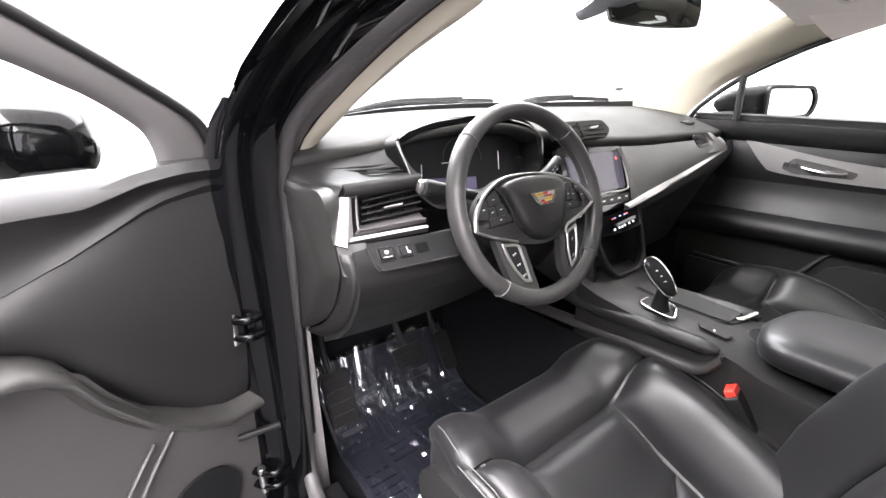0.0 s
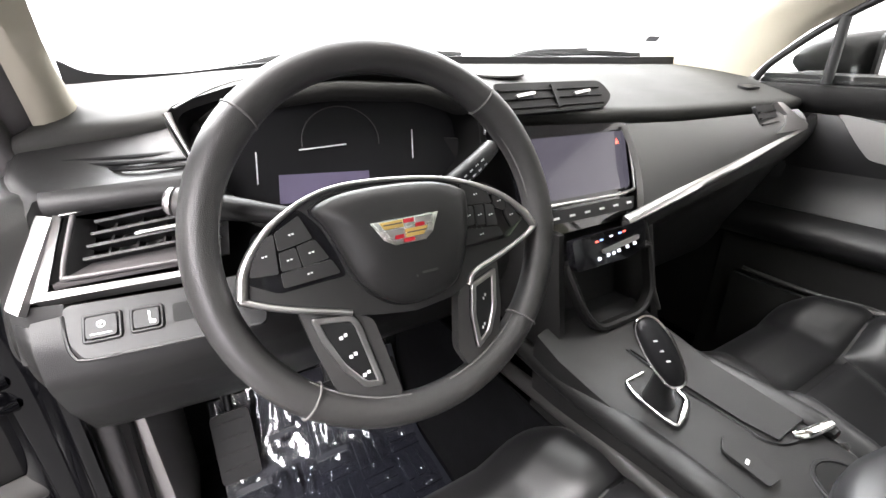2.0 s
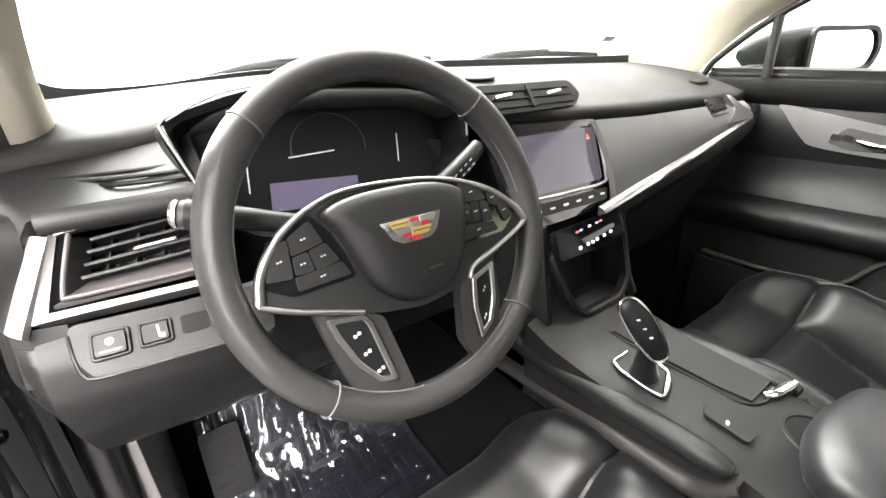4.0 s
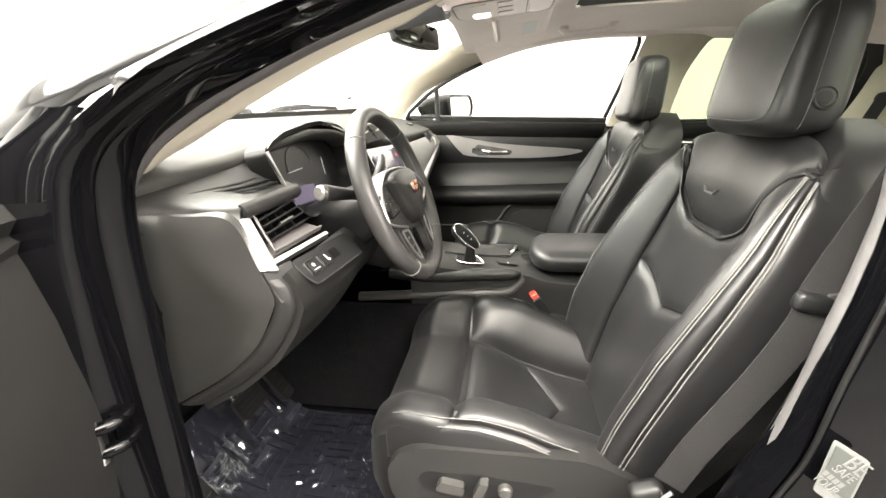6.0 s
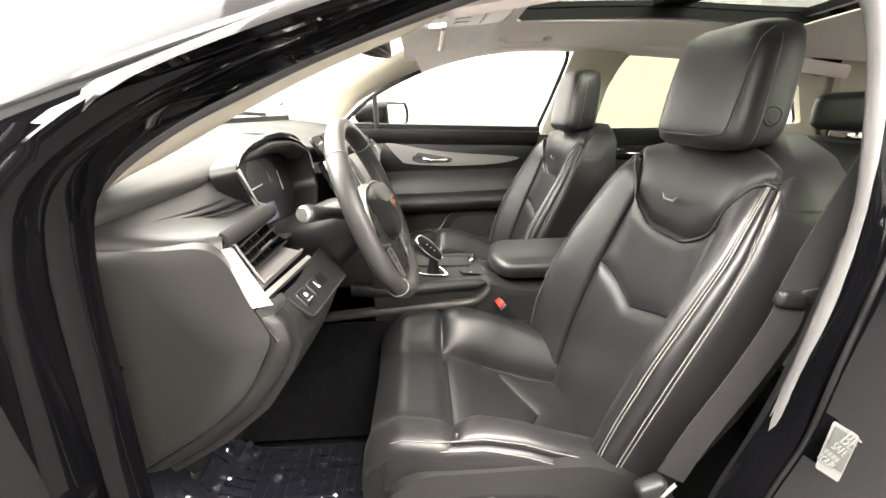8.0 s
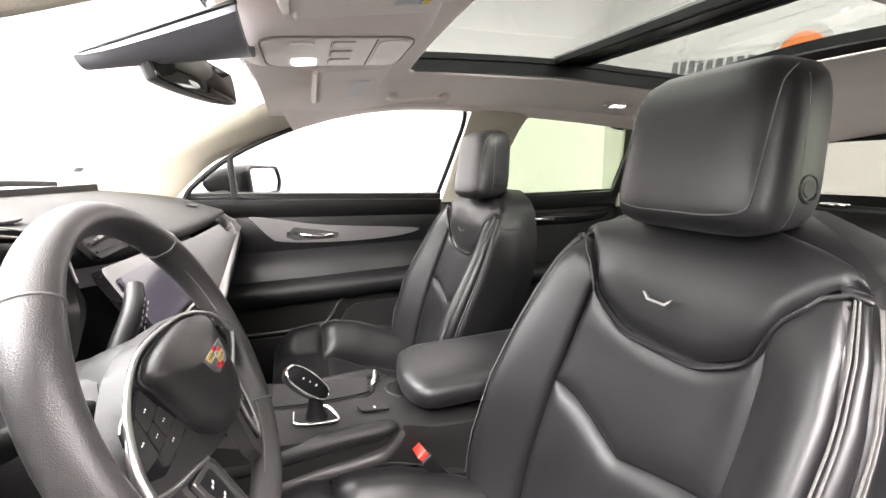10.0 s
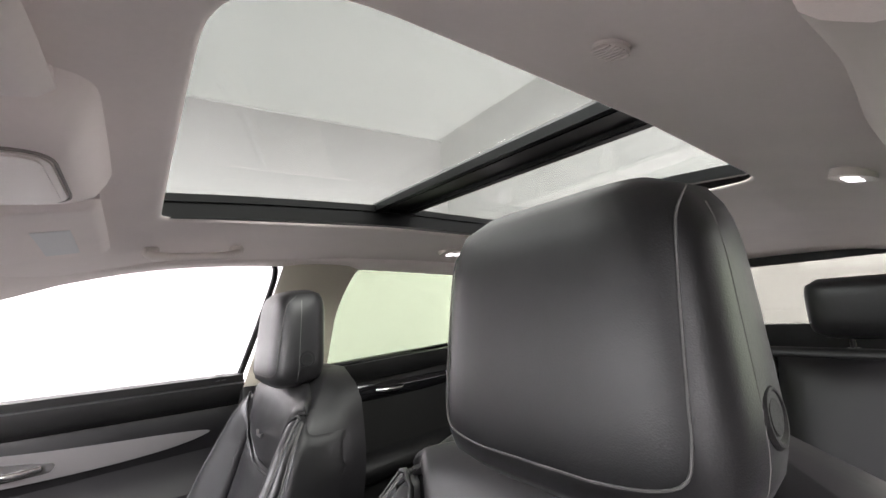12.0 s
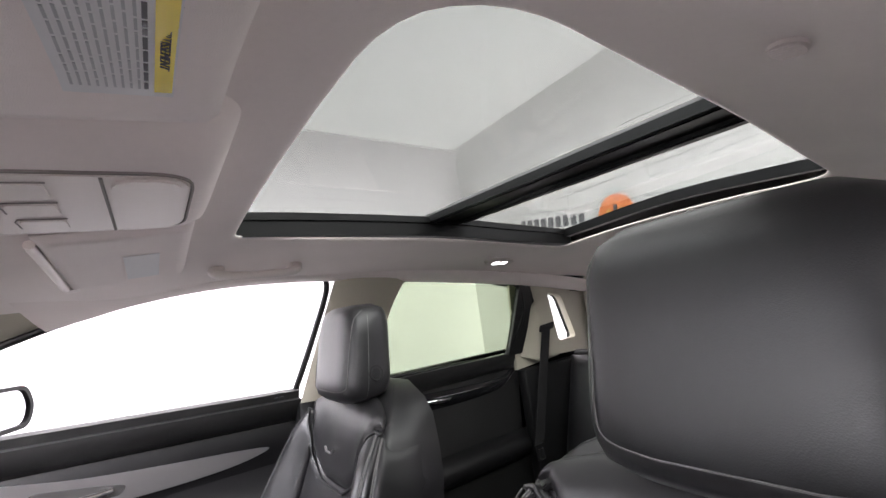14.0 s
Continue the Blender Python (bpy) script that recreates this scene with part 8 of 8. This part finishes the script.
strip("roof_side_top", [(-0.782, 0.62, 1.440), (-0.778, 0.45, 1.470), (-0.762, 0.25, 1.505), (-0.757, 0.0, 1.522), (-0.762, -0.5, 1.512)], [(-0.755, 0.56, 1.475), (-0.71, 0.42, 1.538), (-0.68, 0.2, 1.60), (-0.68, 0.0, 1.615), (-0.68, -0.5, 1.605)], 30, (0, 0, 0.008), PAINT, "glossy black roof edge above the driver door", "roof side")
for z in (0.93, 0.56):
    HG = thing("door_hinge", (-0.835, 0.915, z), "black painted door hinge", "door hinge", "door hinges")
    box("hinge_leaf", (-0.822, 0.903, z), (0.05, 0.02, 0.055), PAINT, HG, "painted hinge leaf", r=0.006)
    for k in (0.018, -0.018):
        tube("hinge_arm", [(-0.822, 0.892, z + k), (-0.845, 0.884, z + k), (-0.872, 0.905, z + k), (-0.892, 0.935, z + k)], 0.009, PAINT, HG, "curved hinge arm", smooth=10, n=8)
    disc("hinge_pin", (-0.870, 0.902, z - 0.032), (0, 0, 1), 0.008, 0.064, SATIN, HG, "steel hinge pin")
tube("check_strap", [(-0.82, 0.89, 0.69), (-0.90, 0.90, 0.69)], 0.007, HARD, None, "", n=6)
tagged(bpy.data.objects["check_strap"], "steel door check strap at the hinge pillar", "check strap")

# centre pillar of the driver's side with sticker and belt
BP2 = thing("pillar_centre_driver", (-0.79, -0.06, 0.9), "glossy black painted centre pillar of the driver side", "door pillar", kind="structure")
PFE = [(-0.806, 0.150, 0.42), (-0.806, 0.135, 0.65), (-0.812, 0.092, 0.86), (-0.812, 0.064, 0.95), (-0.812, 0.052, 1.05), (-0.800, 0.018, 1.22), (-0.735, -0.02, 1.45)]
PFI = [(-0.780, 0.165, 0.42), (-0.780, 0.150, 0.65), (-0.782, 0.105, 0.86), (-0.782, 0.072, 0.95), (-0.780, 0.045, 1.05), (-0.762, 0.010, 1.22), (-0.71, -0.01, 1.45)]
strip("pillar_face", PFE, [(-0.822, -0.20, 0.42), (-0.822, -0.20, 0.65), (-0.822, -0.205, 0.86), (-0.822, -0.21, 0.95), (-0.820, -0.21, 1.05), (-0.806, -0.22, 1.22), (-0.775, -0.23, 1.47)], 24, (0, 0, 0), PAINT, "glossy black pillar face", "", BP2)
strip("pillar_return", PFI, PFE, 24, (0, 0.003, 0), PAINT, "", "", BP2)
tube("pillar_edge_seal", [Vector(p) + Vector((-0.006, 0.0, 0.0)) for p in PFE[1:6]], 0.0035, RUBBER, BP2, "thin black edge seal", n=6, smooth=30)
strip("pillar_trim", [(-0.775, 0.17, 0.45), (-0.772, 0.130, 0.76), (-0.768, 0.085, 0.90), (-0.764, 0.050, 1.02), (-0.757, 0.022, 1.18)], [(-0.745, 0.06, 0.45), (-0.742, 0.02, 0.76), (-0.738, -0.03, 0.90), (-0.732, -0.06, 1.02), (-0.715, -0.11, 1.18)], 20, (0.012, 0.012, 0), HARD, "black lower pillar trim", "", BP2)
strip("pillar_trim_upper", [(-0.752, 0.018, 1.18), (-0.732, 0.004, 1.32), (-0.665, -0.02, 1.48)], [(-0.700, -0.13, 1.18), (-0.672, -0.16, 1.32), (-0.615, -0.19, 1.51)], 20, (0.008, 0.010, 0), BEIGE, "pale beige upper pillar trim", "", BP2)
STF = plane_frame((-0.8375, 0, 0), (0, -1, 0), (0, 0, 1))
sq = rounded([(-0.062, 0.997), (-0.0247, 0.9723), (-0.0305, 0.9045), (-0.0664, 0.9304)], 0.004, 2)
SK = thing("pillar_sticker", (-0.832, -0.005, 0.9), "small white printed safety sticker on the black pillar", "sticker")
prism("sticker_sheet", sq, STF, 0.0012, STKWHITE, SK, "white sticker sheet", r=0)
prism("sticker_panel", [(-0.0595, 0.9905), (-0.0282, 0.9695), (-0.0325, 0.9205), (-0.0635, 0.9425)], STF @ Matrix.Translation((0, 0, 0.0016)), 0.0006, STKGREY, SK, "grey printed panel", r=0)
TXF = plane_frame((-0.8401, 0.0455, 0.9560), (0, -0.77, -0.64), (0, 0.13, 0.99))
for wd_, sz, yy in (("BE", 0.024, 0.0140), ("SAFE", 0.0130, 0.0), ("YOUR", 0.0120, -0.0195)):
    lettering("sticker_word", wd_, TXF @ Matrix.Translation((0.0, yy, 0)), sz, STKWHITE, SK)
text_bars("sticker_print", [(-0.0155, -0.0135, 0.006), (-0.008, -0.0135, 0.006), (-0.0005, -0.0135, 0.006), (0.007, -0.0135, 0.006)], TXF, STKWHITE, SK, 0.006)
DB = thing("seat_belt", (-0.74, -0.05, 0.9), "black driver seat belt running down the pillar", "seat belt", "seat belts")
BLT = [(-0.722, 0.150, 0.795), (-0.722, 0.120, 0.868), (-0.720, 0.068, 0.967), (-0.718, 0.030, 1.054), (-0.712, 0.018, 1.10), (-0.700, -0.035, 1.22), (-0.690, -0.090, 1.34), (-0.680, -0.125, 1.42)]
wb = spline(BLT, 40)
slab("belt_web", lambda s, t: wb[min(39, int(t * 39 + 0.5))] + Vector((0.003, 0.019, 0.010)) * (1 - 2 * s), 3, 39, 0.0025, BELT, DB, "black webbing", 60)
box("belt_tongue", (-0.716, 0.028, 1.086), (0.018, 0.042, 0.024), HARD, DB, "black belt tongue", r=0.008, rot=(12, 0, 0), seg=3)
box("belt_tongue_metal", (-0.716, -0.002, 1.090), (0.005, 0.030, 0.020), SATIN, DB, "bright tongue plate", r=0.002, rot=(-8, 0, 0))
box("belt_anchor", (-0.722, 0.168, 0.755), (0.030, 0.050, 0.080), HARD, DB, "black lower belt anchor", r=0.012, rot=(-25, 0, 0), seg=3)
tube("anchor_bolt_cover", [(-0.735, 0.150, 0.795), (-0.738, 0.175, 0.765), (-0.738, 0.185, 0.72)], 0.0035, SATIN, DB, "bright edge of the anchor", smooth=10, n=6)

# ---- the open driver's door ----
ANG = math.radians(65)
HX, HY = -0.885, 0.965
DM = Matrix.Translation((HX, HY, 0)) @ Matrix.Rotation(-ANG, 4, "Z")
# local frame: x out of the inside face (outside negative), y forward (0 at the hinge, negative towards the latch)
OD = thing("door_driver", (HX, HY, 0.5), "open driver door with black trim, window frame and mirror", "car door", kind="structure")
dl = lambda fn: (lambda s, t: DM @ Vector(fn(s, t)))
L0, L1 = -1.0, 0.028
slab("outer_skin", dl(lambda s, t: (-0.085 - 0.02 * math.sin(math.pi * t), L1 + (L0 - L1) * s, 0.33 + 0.90 * t)), 10, 10, 0.02, PAINT, OD, "glossy black outer door skin", 60)
slab("front_end", dl(lambda s, t: (-0.10 + 0.12 * s, L1 + 0.004 * math.sin(math.pi * s), 0.33 + 0.89 * t)), 6, 10, 0.02, PAINT, OD, "painted hinge face of the door", 60)
slab("rear_end", dl(lambda s, t: (0.03 - 0.13 * s, L0, 0.33 + 0.89 * t)), 6, 10, 0.02, PAINT, OD, "painted latch face of the door", 60)
RY, RZ = [-1.0, -0.45, -0.26, -0.18, -0.10, -0.03, 0.028], [1.185, 1.195, 1.198, 1.196, 1.218, 1.226, 1.222]
AY, AZ = [-1.0, -0.5, -0.31, -0.265, -0.235, -0.18, -0.11, -0.05, 0.028], [1.0, 1.03, 1.045, 1.02, 0.955, 0.875, 0.815, 0.782, 0.772]
ridge = lambda y: interp(y, RY, RZ)
arm = lambda y: interp(y, AY, AZ)
yy = lambda s: L0 + (L1 - L0) * s
# window-side pad above the ridge, recess below it, swelling speaker panel, sweeping grey ledge, lower panel
# One door plastic in two tones: darker on pad, recess and swelling for shade.
slab("belt_pad", dl(lambda s, t: (0.062 - 0.06 * t ** 1.5, yy(s), ridge(yy(s)) + (1.240 - ridge(yy(s))) * t)), 24, 8, 0.02, SOFT, OD, "pad below the window, darkened in its colour", 60)
slab("upper_recess", dl(lambda s, t: (0.040 + 0.022 * t ** 2 + 0.018 * (1 - t) ** 3, yy(s), interp(yy(s), [-1.0, -0.30, -0.21, -0.09, 0.0], [1.08, 1.105, 1.135, 1.186, 1.20]) * (1 - t) + ridge(yy(s)) * t)), 30, 8, 0.02, SOFT, OD, "recess below the pad, its shade put into the colour", 60)
slab("speaker_panel", dl(lambda s, t: (0.046 + 0.024 * math.sin(math.pi * t) ** 0.7 + 0.012 * math.sin(math.pi * min(1, s)), yy(s), arm(yy(s)) * (1 - t) + interp(yy(s), [-1.0, -0.30, -0.21, -0.09, 0.0], [1.08, 1.105, 1.135, 1.186, 1.20]) * t)), 40, 14, 0.02, SOFT, OD, "swelling door trim, its shade put into the colour", 60)
slab("arm_ledge", dl(lambda s, t: (0.052 + (0.055 - 0.03 * smooth01(-0.3, 0.0, yy(s))) * math.sin(math.pi * t) ** 0.8, yy(s), arm(yy(s)) - 0.048 + 0.05 * t - 0.02 * smooth01(-0.25, -0.5, yy(s)) * (1 - t))), 50, 10, 0.02, GREYP, OD, "grey ledge sweeping down along the door", 60)
slab("lower_trim", dl(lambda s, t: (0.034 + 0.02 * t, yy(s), 0.36 + (arm(yy(s)) - 0.045 - 0.36) * t)), 40, 10, 0.02, DOORTRIM, OD, "dark grey lower door trim", 60)
slab("pocket", dl(lambda s, t: (0.088 - 0.015 * t, -0.96 + 0.66 * s, 0.42 + 0.28 * t)), 10, 6, 0.014, DOORTRIM, OD, "dark grey door pocket", 60)
for off in (0.0, 0.03):
    tube("pocket_line", [DM @ Vector((0.058, -0.15 - off, 0.80)), DM @ Vector((0.064, -0.22 - off, 0.72)), DM @ Vector((0.07, -0.30 - off, 0.58))], 0.004, GREYP, OD, "raised line", smooth=10, n=6)
prism("speaker_grille", [(0.075 * math.cos(a), 0.075 * math.sin(a)) for a in [2 * math.pi * i / 32 for i in range(32)]], DM @ plane_frame((0.052, -0.13, 0.60), (0, 1, 0), (0, 0, 1)), 0.006, HARD, OD, "round black speaker grille", r=0.002)
wf = [(-0.012, 0.006, 1.20), (-0.014, -0.004, 1.262), (-0.016, -0.052, 1.318), (-0.02, -0.115, 1.362), (-0.024, -0.185, 1.408), (-0.040, -0.36, 1.490), (-0.06, -0.60, 1.540), (-0.07, -0.88, 1.548), (-0.06, -0.97, 1.50), (-0.03, -0.985, 1.23)]
wo = [(-0.005, 0.050, 1.19), (-0.008, 0.052, 1.255), (-0.010, 0.036, 1.298), (-0.012, 0.0, 1.330), (-0.015, -0.065, 1.374), (-0.018, -0.125, 1.412), (-0.022, -0.20, 1.455), (-0.036, -0.36, 1.515), (-0.056, -0.60, 1.560), (-0.066, -0.92, 1.560), (-0.05, -1.0, 1.48), (-0.02, -1.005, 1.20)]
wi = [(-0.010, -0.040, 1.20), (-0.010, -0.040, 1.232), (-0.012, -0.042, 1.262), (-0.014, -0.054, 1.292), (-0.016, -0.100, 1.332), (-0.018, -0.140, 1.356), (-0.022, -0.21, 1.392), (-0.036, -0.36, 1.450), (-0.056, -0.60, 1.500), (-0.066, -0.85, 1.500), (-0.05, -0.93, 1.45), (-0.02, -0.935, 1.20)]
strip("window_frame", [DM @ Vector(p) for p in wo], [DM @ Vector(p) for p in wi], 60, DM.to_3x3() @ Vector((0.012, 0, 0)), DOORTRIM, "dark grey window frame", "", OD, 0.03, 8)
tube("frame_seal", [DM @ (Vector(p) + Vector((0.010, 0.0, 0.0))) for p in wo], 0.009, RUBBER, OD, "black rubber frame seal", smooth=60, n=8)
tube("quarter_divider", [DM @ Vector((-0.02, -0.315, 1.225)), DM @ Vector((-0.035, -0.27, 1.44))], 0.012, HARD, OD, "black window divider", n=8)
pane = [DM @ (Vector(p) + Vector((-0.004, 0, 0))) for p in spline(wf, 30)]
k = len(pane)
gl_ = solid("window_pane", pane, [tuple(range(k))], GLASS, OD, "clear door glass")
gl_.visible_shadow = False
LM = thing("wing_mirror", DM @ Vector((-0.13, -0.25, 1.26)), "black wing mirror outside the open driver door", "wing mirror")
mr = []
for f, xx, sc in ((0, -0.10, 0.4), (0.2, -0.13, 0.8), (0.5, -0.20, 1.0), (0.8, -0.29, 1.05), (0.95, -0.335, 0.85), (1, -0.35, 0.5)):
    mr.append([DM @ Vector((xx, -0.13 + 0.085 * sc * math.copysign(abs(math.cos(a)) ** 0.7, math.cos(a)), 1.270 + 0.074 * sc * math.copysign(abs(math.sin(a)) ** 0.75, math.sin(a)))) for a in [2 * math.pi * i / 28 for i in range(28)]])
loft("mirror_shell", mr, PAINT, LM, "gloss black mirror shell", angle=50)
box("mirror_foot", DM @ Vector((-0.10, -0.14, 1.215)), (0.10, 0.08, 0.035), HARD, LM, "black mirror foot", r=0.01, rot=(0, 0, -62))

# rear door and pillar on the driver's side, closed
LD = thing("door_rear", (-0.76, -0.6, 0.5), "closed rear driver-side door with black trim", "car door", kind="structure")
slab("inner_panel", lambda s, t: (-0.765 + 0.01 * t, -0.24 - 0.72 * s, 0.44 + 0.78 * t), 8, 8, 0.03, SOFT, LD, "black rear door panel", 60)
slab("outer_skin", lambda s, t: (-0.90 + 0.09 * t ** 3, -0.96 + 0.74 * s, 0.35 + 0.87 * t), 8, 10, 0.01, PAINT, LD, "glossy black outer door skin", 60)
lw = [(-0.775, -0.245, 1.228), (-0.752, -0.285, 1.40), (-0.735, -0.345, 1.490), (-0.725, -0.42, 1.508), (-0.720, -0.62, 1.495), (-0.715, -0.84, 1.465), (-0.735, -0.885, 1.36), (-0.77, -0.80, 1.215)]
tube("window_seal", lw, 0.009, RUBBER, LD, "black window seal", smooth=60, n=8)
fan_pane("window_pane", [tuple(p) for p in spline(lw, 36)], TINT, LD, label="green tinted door glass")
tagged(box("side_panel_rear", (-0.76, -1.42, 0.9), (0.05, 0.95, 1.0), HARD, r=0.012), "black side panel beside the rear seat", "side panel", kind="structure")
